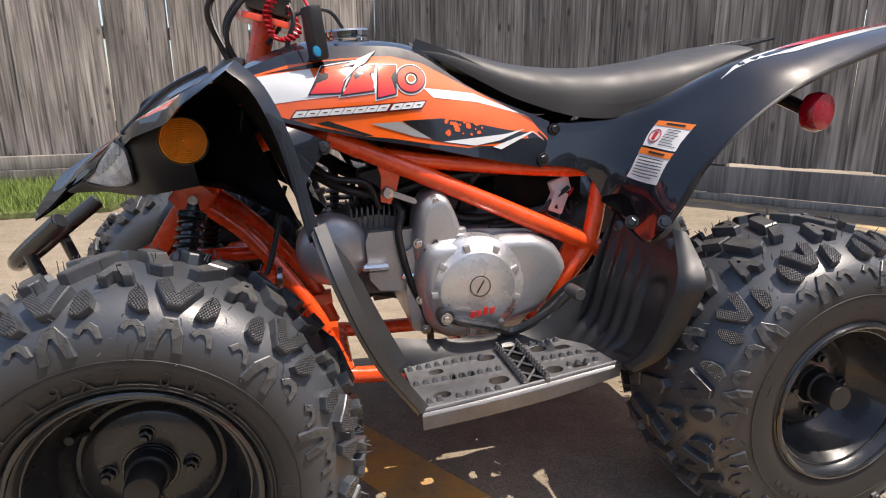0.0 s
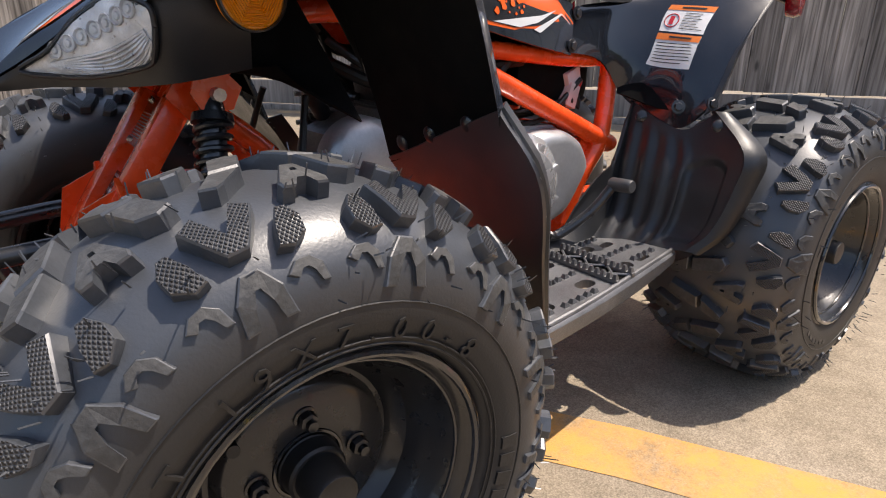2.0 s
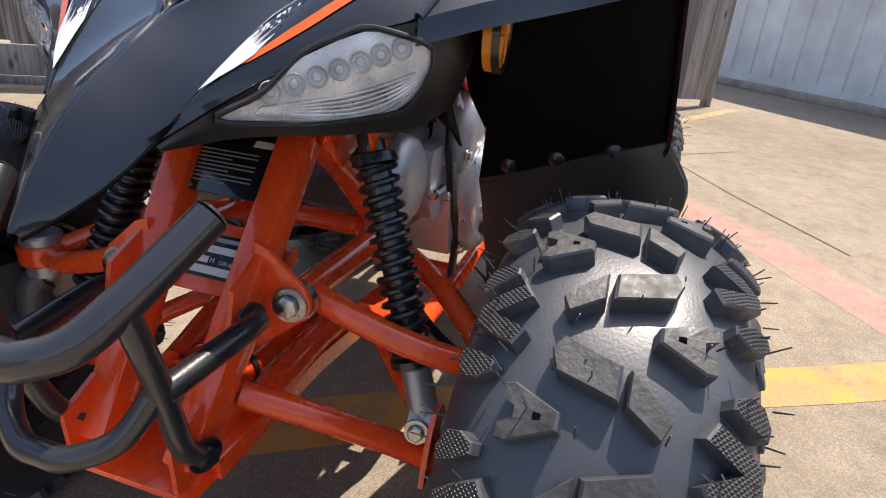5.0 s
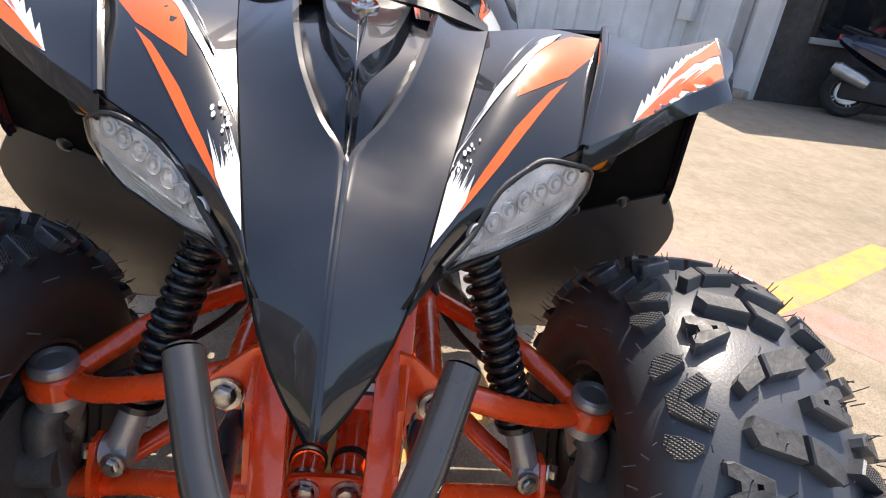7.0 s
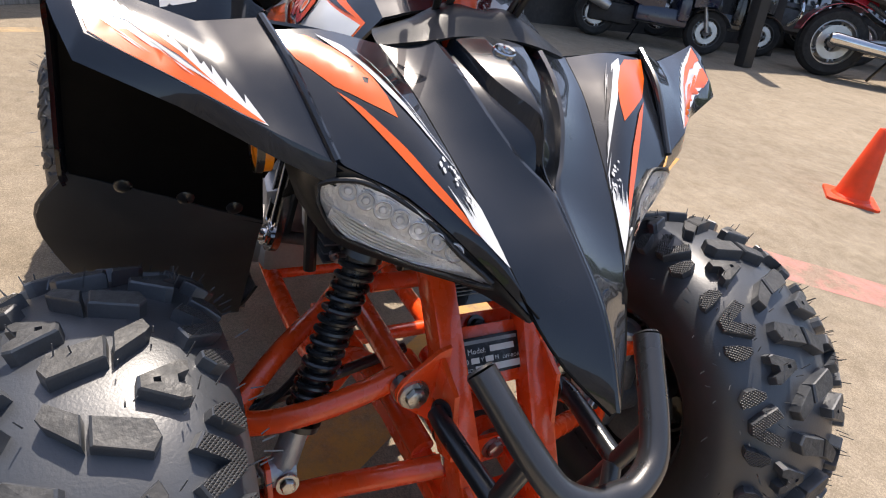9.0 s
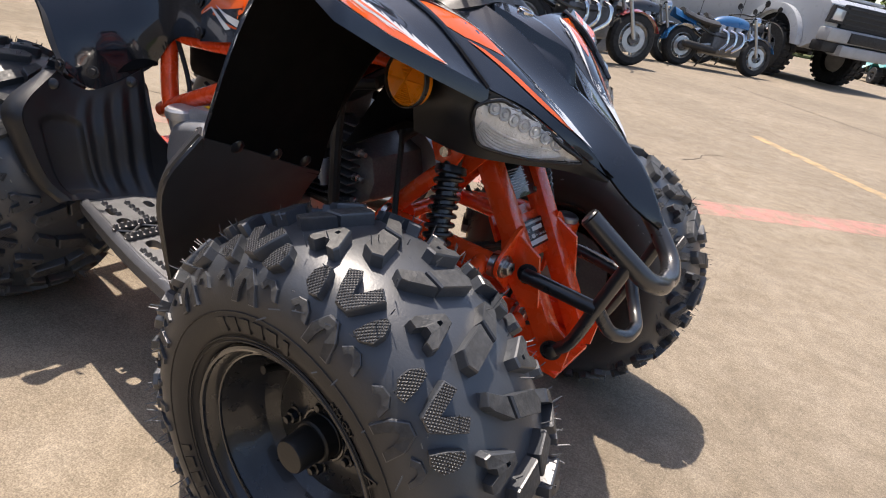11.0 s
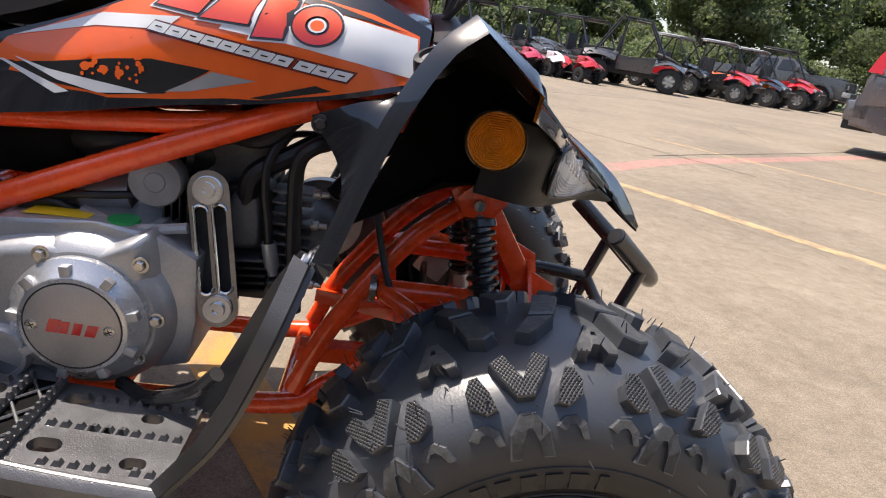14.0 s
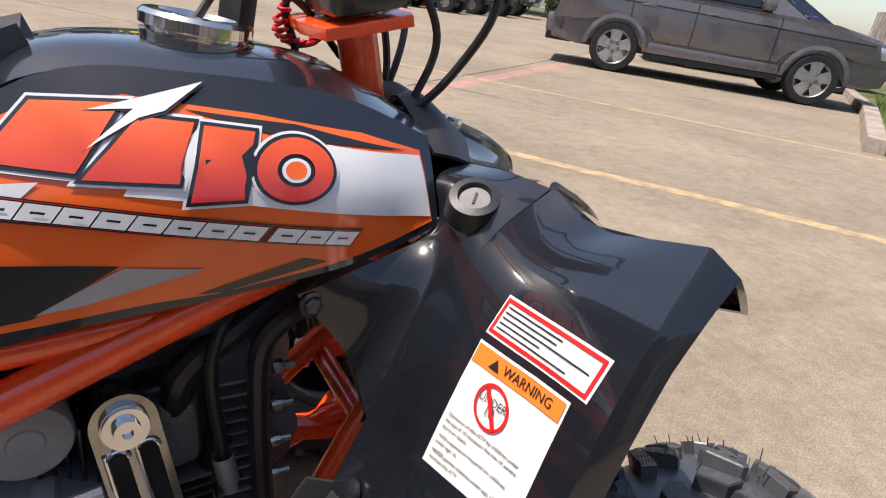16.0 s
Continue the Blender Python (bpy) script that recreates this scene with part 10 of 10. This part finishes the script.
def motorcycle(label, plastic, x, y, yaw, style="roadster", lean=8.0, k=0.88):
    """x = 0 midway between the wheels, 1.5 m apart."""
    c = thing("motor_scooter" if style == "scooter" else "motorcycle", label, "motorcycle", "row of parked motorcycles")
    c.matrix_world = Matrix.Translation((x, y, 0)) @ Matrix.Rotation(yaw, 4, "Z") @ Matrix.Rotation(radians(-lean), 4, "X") @ Matrix.Scale(k, 4)
    R = 0.29 if style == "scooter" else 0.32
    w = 0.13 if style == "scooter" else 0.17
    f = part("fork_leg", tube([(0.78, -0.08, R), (0.56, -0.09, 0.92)], 0.026, seg=10), M_ALLOY, c)
    part("fork_leg", tube([(0.78, 0.08, R), (0.56, 0.09, 0.92)], 0.026, seg=10), M_ALLOY, f)
    for px in (0.78, -0.74):
        at = Vector((px, 0, R))
        wh = part("wheel", lathe([(-w / 2, R * 0.66), (-w / 2, R * 0.88), (-w * 0.3, R * 0.98), (0, R), (w * 0.3, R * 0.98), (w / 2, R * 0.88), (w / 2, R * 0.66)], at, at + Vector((0, 1, 0)), 36), M_TYRE, c)
        part("rim", lathe([(-w * 0.4, R * 0.68), (-w * 0.42, R * 0.62), (-w * 0.2, R * 0.6), (w * 0.2, R * 0.6), (w * 0.42, R * 0.62), (w * 0.4, R * 0.68)], at, at + Vector((0, 1, 0)), 36), M_ALUDARK if style == "scooter" else M_ALLOY, wh)
        for i in range(5):
            t = 2 * math.pi * i / 5
            for dt in (-0.12, 0.12):
                part("spoke", tube([at + Vector((math.cos(t) * R * 0.1, 0, math.sin(t) * R * 0.1)), at + Vector((math.cos(t + dt) * R * 0.62, 0, math.sin(t + dt) * R * 0.62))], 0.013, seg=6), M_ALLOY, wh)
        part("hub", lathe([(-0.05, 0), (-0.05, R * 0.17), (0.05, R * 0.17), (0.05, 0)], at, at + Vector((0, 1, 0)), 16), M_ALUDARK, wh)
        for s in (1, -1):
            part("brake_disc", lathe([(0, R * 0.28), (0, R * 0.5), (0.005, R * 0.5), (0.005, R * 0.28)], at + Vector((0, s * w * 0.42, 0)), at + Vector((0, s, 0)), 28), M_ALLOY, wh)
    part("front_mudguard", shell(lambda u, v: Vector((0.78 + (R + 0.03) * math.cos(radians(20 + 110 * u)), (v - 0.5) * 0.17, R + (R + 0.03 - abs(v - 0.5) * 0.06) * math.sin(radians(20 + 110 * u)))), 12, 4, 0.006), plastic, c)
    part("handlebar", tube([(0.36, -0.4, 1.0), (0.5, -0.2, 1.02), (0.54, 0, 0.98), (0.5, 0.2, 1.02), (0.36, 0.4, 1.0)], 0.015, seg=8), M_STEELBLACK, c)
    for s in (1, -1):
        part("mirror", lathe([(0, 0.0), (0, 0.055), (0.02, 0.05), (0.025, 0)], (0.5, 0.34 * s, 1.16), (1.5, 0.34 * s, 1.2), 16), M_BLACKTRIM, c)
        part("mirror_stem", tube([(0.5, 0.25 * s, 1.02), (0.5, 0.34 * s, 1.15)], 0.008, seg=6), M_STEELBLACK, c)
    if style == "scooter":
        part("front_fairing", shell(surface([[(0.45, -0.3, 0.55), (0.72, -0.2, 0.6), (0.86, 0, 0.62), (0.72, 0.2, 0.6), (0.45, 0.3, 0.55)], [(0.42, -0.33, 0.78), (0.68, -0.22, 0.84), (0.84, 0, 0.86), (0.68, 0.22, 0.84), (0.42, 0.33, 0.78)], [(0.38, -0.24, 1.0), (0.5, -0.16, 1.04), (0.58, 0, 1.06), (0.5, 0.16, 1.04), (0.38, 0.24, 1.0)]]), 10, 16, 0.01), plastic, c)
        part("wind_screen", shell(surface([[(0.5, -0.2, 1.02), (0.58, 0, 1.04), (0.5, 0.2, 1.02)], [(0.3, -0.18, 1.36), (0.36, 0, 1.4), (0.3, 0.18, 1.36)]]), 5, 8, 0.005), M_GLASS, c)
        part("floor_tunnel", box((-0.25, -0.24, 0.28), (0.45, 0.24, 0.5), None, 0.06), plastic, c)
        part("leg_shield", box((0.28, -0.3, 0.35), (0.44, 0.3, 0.95), None, 0.06), plastic, c)
        for s in (1, -1):
            part("side_cowl", shell(surface([[(0.1, 0.2 * s, 0.42), (-0.3, 0.24 * s, 0.5), (-0.7, 0.2 * s, 0.66), (-1.0, 0.12 * s, 0.82)], [(0.1, 0.24 * s, 0.6), (-0.3, 0.27 * s, 0.68), (-0.7, 0.22 * s, 0.78), (-1.02, 0.1 * s, 0.88)], [(0.05, 0.18 * s, 0.72), (-0.3, 0.2 * s, 0.78), (-0.7, 0.16 * s, 0.86), (-1.02, 0.05 * s, 0.9)]]), 8, 14, 0.008), plastic, c)
            part("head_lamp", slab([(0, 0), (0.16, 0.02), (0.13, 0.1), (0.02, 0.09)], 0.02, basis((0.74, 0.04 if s > 0 else -0.2, 0.8), (-0.3 * s, 1, 0), (-0.2, 0, 1))), M_HEADLAMP, c)
        part("seat", shell(lambda u, v: Vector((0.12 - 1.02 * u, (v - 0.5) * 0.36 * (1 - 0.25 * u), 0.78 + 0.1 * (u > 0.5) * min(1, (u - 0.5) * 8) - abs(v - 0.5) ** 2 * 0.3)), 20, 8, 0.04), M_SEAT, c)
        part("engine_unit", box((-0.85, -0.14, 0.2), (-0.25, 0.16, 0.46), None, 0.05), M_BLACKTRIM, c)
        part("silencer", lathe([(0, 0), (0, 0.055), (0.06, 0.07), (0.36, 0.075), (0.42, 0.05), (0.42, 0)], (-0.62, -0.26, 0.38), (-1.1, -0.26, 0.56), 24), M_ALLOY, c)
        part("tail_lamp", box((-1.04, -0.08, 0.84), (-0.98, 0.08, 0.9), None, 0.015), M_TAIL, c)
        part("top_box_rail", tube([(-0.75, -0.12, 0.92), (-1.0, -0.1, 0.98), (-1.0, 0.1, 0.98), (-0.75, 0.12, 0.92)], 0.014, seg=8), M_BLACKTRIM, c)
    else:
        part("tank", shell(lambda u, v: Vector((0.42 - 0.62 * u, math.sin((v - 0.5) * 3.4) * (0.17 - 0.1 * (u - 0.35) ** 2 * 2), 0.72 + 0.2 * math.sqrt(max(0.02, 1 - abs(u * 2 - 0.8) ** 2 * 0.5)) * max(0.0, math.cos((v - 0.5) * 3.0)))), 14, 12, 0.008), plastic, c)
        part("seat", shell(lambda u, v: Vector((-0.16 - 0.7 * u, (v - 0.5) * (0.34 - 0.14 * u), 0.76 + 0.12 * u * u - abs(v - 0.5) ** 2 * 0.3)), 14, 8, 0.05), M_SEAT, c)
        part("tail_cowl", shell(lambda u, v: Vector((-0.5 - 0.5 * u, (v - 0.5) * (0.28 - 0.1 * u), 0.76 + 0.14 * u - abs(v - 0.5) ** 2 * 0.5)), 8, 8, 0.01), plastic, c)
        eng = part("engine_block", box((-0.25, -0.2, 0.26), (0.35, 0.2, 0.62), None, 0.05), M_ALUDARK, c)
        for i in range(3):
            part("cylinder_barrel", box((-0.16 + i * 0.16, -0.17, 0.55), (-0.04 + i * 0.16, 0.17, 0.74), None, 0.02), M_ALU, eng)
            for s in (1, -1):
                part("exhaust_header", tube([(-0.1 + i * 0.16, 0.17 * s, 0.66), (-0.05 + i * 0.16, 0.27 * s, 0.6), (-0.04 + i * 0.15, 0.28 * s, 0.45), (-0.14 + i * 0.12, 0.26 * s, 0.32)], 0.028, seg=10), M_CHROME, eng)
        for s in (1, -1):
            part("silencer", lathe([(0, 0), (0, 0.04), (0.1, 0.055), (0.62, 0.06), (0.66, 0.04), (0.66, 0)], (-0.2, 0.25 * s, 0.3), (-1.0, 0.27 * s, 0.36), 20), M_CHROME if "red" in label else M_BLACKTRIM, c)
            part("frame_tube", tube([(0.5, 0.05 * s, 0.86), (0.3, 0.16 * s, 0.6), (-0.2, 0.18 * s, 0.55), (-0.6, 0.12 * s, 0.7)], 0.025, seg=8), M_STEELBLACK, c)
            part("swing_arm", tube([(-0.25, 0.13 * s, 0.4), (-0.74, 0.13 * s, R)], 0.03, seg=8), M_ALLOY, c)
        part("headlamp", lathe([(0, 0), (0.02, 0.07), (0.08, 0.09), (0.1, 0.085), (0.105, 0)], (0.58, 0, 0.9), (0.9, 0, 0.88), 24), M_CHROME, c)
        part("radiator", box((0.36, -0.14, 0.42), (0.42, 0.14, 0.72), None, 0.01), M_BLACKTRIM, c)
        part("rear_mudguard", shell(lambda u, v: Vector((-0.74 + (R + 0.03) * math.cos(radians(60 + 110 * u)), (v - 0.5) * 0.22, R + (R + 0.03) * math.sin(radians(60 + 110 * u)))), 10, 4, 0.008), plastic, c)
    part("side_stand", tube([(-0.1, 0.12, 0.28), (-0.16, 0.3, 0.03)], 0.014, seg=8), M_STEELBLACK, c)
    return c


M_SUVGREY = paint("grey_bronze_car_paint", (0.165, 0.15, 0.155), 0.35, 0.25)
suv("grey-bronze compact suv parked on concrete", M_SUVGREY, 6.29 + 0.68 * 0.8, 6.04 + 0.735 * 0.8, math.atan2(-0.68, 0.735))
suv("dark blue car parked beyond the grey one", paint("dark_blue_car_paint", (0.025, 0.035, 0.07), 0.3), 10.6, 8.2, math.atan2(-0.68, 0.735))
pickup("light grey pickup truck with black grille", paint("light_grey_truck_paint", (0.5, 0.52, 0.54)), -1.0, 12.55, math.atan2(-0.55, 0.83))
RED, YEL, WHT, TEAL, PINK = paint("red_plastic_shell", (0.5, 0.015, 0.02)), paint("yellow_plastic_shell", (0.75, 0.55, 0.02)), paint("white_plastic_shell", (0.7, 0.7, 0.7)), paint("teal_plastic_shell", (0.02, 0.3, 0.3)), paint("pink_plastic_shell", (0.5, 0.04, 0.08))
BLK, GRY, ORG = paint("black_plastic_shell", (0.02, 0.02, 0.022)), paint("dark_grey_shell", (0.06, 0.062, 0.066)), paint("orange_shell", (0.75, 0.12, 0.01))
for lab, p, x, y in (("small teal quad bike in a row", TEAL, 0.2, 18.2), ("small yellow quad bike in a row", YEL, 1.0, 17.6), ("small yellow quad bike in a row", YEL, 1.75, 17.3), ("small white quad bike in a row", WHT, 2.6, 17.4), ("small pink quad bike in a row", PINK, 3.35, 17.0), ("small white and red quad bike in a row", WHT, 4.05, 16.9), ("small red quad bike in a row", RED, 4.75, 16.2)):
    small_quad(lab, p, x, y, math.atan2(-0.85, 0.45), 0.92)
for i, x in enumerate((0.4, 2.3, 4.2, 6.0)):
    side_by_side("black off-road buggy with cage and roof", GRY, x, 20.6 - i * 0.2, math.atan2(-0.9, 0.4), True, 1.0, None, 0.5 * (i % 2))
side_by_side("dark grey work buggy with alloy wheels", GRY, 6.9, 17.75, math.atan2(-0.35, 0.93), False, 1.05, GRY)
side_by_side("dark buggy with grey roof and red trim", BLK, 9.2, 20.1, math.atan2(-0.75, 0.66), M_TRIM, 0.95, RED)
side_by_side("black and red buggy with grey roof", RED, 10.4, 19.3, math.atan2(-0.75, 0.66), M_TRIM, 0.95, BLK)
side_by_side("black and orange buggy beside others", BLK, 12.3, 20.6, math.atan2(-0.75, 0.66), M_TRIM, 0.95, ORG)
side_by_side("red off-road buggy at the row's end", RED, 14.6, 22.6, math.atan2(-0.75, 0.66), True, 1.1)
pickup("dark pickup truck far behind the buggies", paint("dark_truck_paint", (0.05, 0.052, 0.055)), 18.0, 24.5, math.atan2(-0.75, 0.66))
M_NAVY = paint("navy_scooter_paint", (0.012, 0.02, 0.05))
motorcycle("navy blue maxi scooter with clear screen", M_NAVY, -4.08, 4.24, math.atan2(0.96, 0.59), "scooter", 8, 0.7)
motorcycle("dark scooter parked behind the first", BLK, -4.35, 5.35, math.atan2(0.75, 0.7), "scooter", 8, 0.7)
motorcycle("grey and black motorcycle under the canopy", GRY, -4.4, 6.9, math.atan2(0.7, 0.75))
motorcycle("black motorcycle under the canopy", BLK, -4.15, 7.9, math.atan2(0.6, 0.8))
motorcycle("red muscle motorcycle with chrome exhaust headers", paint("dark_red_tank", (0.35, 0.008, 0.015)), -2.81, 6.41, math.atan2(1.15, 0.95), "roadster", 6, 0.98)
motorcycle("blue motorcycle parked in a row", paint("blue_tank", (0.015, 0.12, 0.3)), -1.85, 9.6, math.atan2(1.0, 0.9))
motorcycle("black touring motorcycle parked in a row", BLK, -2.95, 8.6, math.atan2(1.0, 0.9))
motorcycle("black motorcycle parked in a row", GRY, -1.9, 11.2, math.atan2(1.0, 0.9))

# ---- kerb and grass beyond the car ----
kb = part("kerb", slab([(5.4, 1.85), (8.75, 3.5), (12.5, 5.7), (12.42, 5.84), (8.68, 3.66), (5.33, 2.0)], 0.13, pose(0, 0, 0), bevel=0.02), M_KERB)
tagged(kb, "pale concrete kerb along the grass", "kerb", "", "structure")
tv = part("turf", slab([(5.4, 1.85), (6, -1.2), (30, 2), (30, 14), (12.5, 5.7), (8.75, 3.5)], 0.1, pose(0, 0, 0)), M_TURF)
tagged(tv, "grass verge behind the kerb", "ground", "", "structure")
blades("grass", lambda x, y: y < 1.8 + (x - 5.4) * 0.5 and y > 0.6 + (x - 5.4) * 0.28, (5.5, 0.6, 11.5, 5.2), 14000, 0.09, "green grass on the verge behind the kerb").location.z = 0.1
build_fence("grey board fence at the far verge", (12.0, 1.5), (19.0, 9.0), 0.04)

# ---- far trees, hedge, wires ----
M_BARK = mat("bark", (0.09, 0.07, 0.055), 0.9, grain=0.3, grain_scale=10, stain=0.3, stain_scale=2, bump=0.01, bump_scale=20)
M_LEAF = []
for c in ((0.13, 0.16, 0.08), (0.15, 0.185, 0.1), (0.115, 0.145, 0.076)):
    m_ = mat("foliage", c, 0.6, grain=0.35, grain_scale=1.2, vary=0.4)
    nt = m_.node_tree
    tr, mx = nt.nodes.new("ShaderNodeBsdfTranslucent"), nt.nodes.new("ShaderNodeMixShader")
    tr.inputs["Color"].default_value = (c[0] * 1.6, c[1] * 1.65, c[2] * 1.2, 1)
    mx.inputs[0].default_value = 0.5
    link(m_, nt.nodes["Principled BSDF"].outputs[0], mx.inputs[1])
    link(m_, tr.outputs[0], mx.inputs[2])
    link(m_, mx.outputs[0], nt.nodes["Material Output"].inputs[0])
    M_LEAF.append(m_)


def leaf_cloud(name, clumps, n, size, material, seed):
    """Leaves strewn through clumps (centre, radii), denser towards their skins."""
    rng = np.random.default_rng(seed)
    vs, fs = [], []
    per = n // len(clumps)
    for c, r in clumps:
        d = rng.normal(size=(per, 3))
        d /= np.linalg.norm(d, axis=1)[:, None]
        rad = rng.uniform(0.55, 1.05, (per, 1)) ** 0.6
        p = np.array(c) + d * rad * np.array(r)
        a = rng.normal(size=(per, 3))
        a /= np.linalg.norm(a, axis=1)[:, None]
        b = np.cross(a, d + rng.normal(size=(per, 3)) * 0.5)
        b /= np.linalg.norm(b, axis=1)[:, None]
        s = size * rng.uniform(0.5, 1.3, (per, 1))
        quad_ = np.stack([p - a * s, p + b * s * 0.5, p + a * s, p - b * s * 0.5], 1)
        vs.append(quad_.reshape(-1, 3))
    v = np.concatenate(vs)
    f = np.arange(len(v)).reshape(-1, 4)
    me = bpy.data.meshes.new(name)
    me.from_pydata(v.tolist(), [], f.tolist())
    me.materials.append(material)
    return me


def build_tree(label, x, y, h, spread, seed, material):
    rng = random.Random(seed)
    t = thing("tree", label, "tree", "far trees", at=(x, y, 0))
    bm = tube([(0, 0, 0), (0.1, 0.05, h * 0.2), (-0.05, 0.1, h * 0.45), (0.05, 0, h * 0.7)], 0.24, None, 10, 4, r_end=0.09)
    clumps = []
    for i in range(15):
        a = rng.uniform(0, 6.28)
        rr = rng.uniform(0.25, 1.0) * spread
        z_ = h * rng.uniform(0.32, 0.92)
        rr *= 1.0 - 0.55 * max(0, z_ / h - 0.6) / 0.4
        c = (rr * math.cos(a), rr * math.sin(a), z_)
        tube([(0, 0, h * rng.uniform(0.2, 0.45)), (c[0] * 0.5, c[1] * 0.5, z_ * 0.8), c], 0.08, bm, 6, 3, r_end=0.02)
        r = rng.uniform(0.28, 0.46) * spread
        clumps.append((c, (r, r, r * rng.uniform(0.6, 0.9))))
    part("trunk", bm, M_BARK, t)
    me = leaf_cloud("crown", clumps, 22000, 0.16, material, seed)
    shared("crown", me, t, Matrix.Identity(4))
    return t


firsts = [build_tree("broad leafy green tree beyond the lot", -6, 42, 8.2, 4.4, 1, M_LEAF[0]), build_tree("leafy green tree beyond the lot", 2, 40, 7.2, 4.0, 2, M_LEAF[1]), build_tree("dark leafy tree beyond the lot", 10, 42, 8.6, 4.6, 3, M_LEAF[2])]
for i, (x, y, s) in enumerate(((-13, 43, 1.1), (-2, 44, 1.15), (6, 42, 1.0), (14, 44, 1.1), (19, 36, 1.0), (24, 40, 1.15), (30, 34, 0.95), (16, 33, 0.8), (36, 40, 1.2), (-9, 34, 0.85), (5, 33, 0.8), (26, 30, 0.75), (42, 33, 1.1), (-18, 36, 1.0))):
    copy_thing(firsts[i % 3], Matrix.Translation((x, y, 0)) @ Matrix.Rotation(i * 1.3, 4, "Z") @ Matrix.Scale(s, 4))
rng_ = random.Random(9)
hedge_clumps = [((x + rng_.uniform(-0.6, 0.6), 30.5 + rng_.uniform(-0.8, 0.8) + 0.05 * abs(x), rng_.uniform(0.4, 1.9)), (1.2, 1.0, rng_.uniform(0.7, 1.2))) for x in range(-22, 46)]
hm = leaf_cloud("hedge", hedge_clumps, 70000, 0.12, M_LEAF[1], 21)
tagged(new("hedge", hm), "uneven green hedge along the lot's far edge", "hedge", "", "stuff")
far = part("turf", slab([(-60, 29.5), (70, 29.5), (70, 90), (-60, 90)], 0.05, pose(0, 0, 0)), M_TURF)
tagged(far, "grass under the far trees", "ground", "", "structure")
for z_ in (6.2, 6.9, 7.6):
    w = thing("power_line", "thin dark overhead cable", "cable")
    part("cable", tube([(-40 + i * 12, 29 + 0.1 * z_, z_ + 0.35 * math.cos(i * 1.1)) for i in range(10)], 0.022, seg=5), M_BLACKTRIM, w)
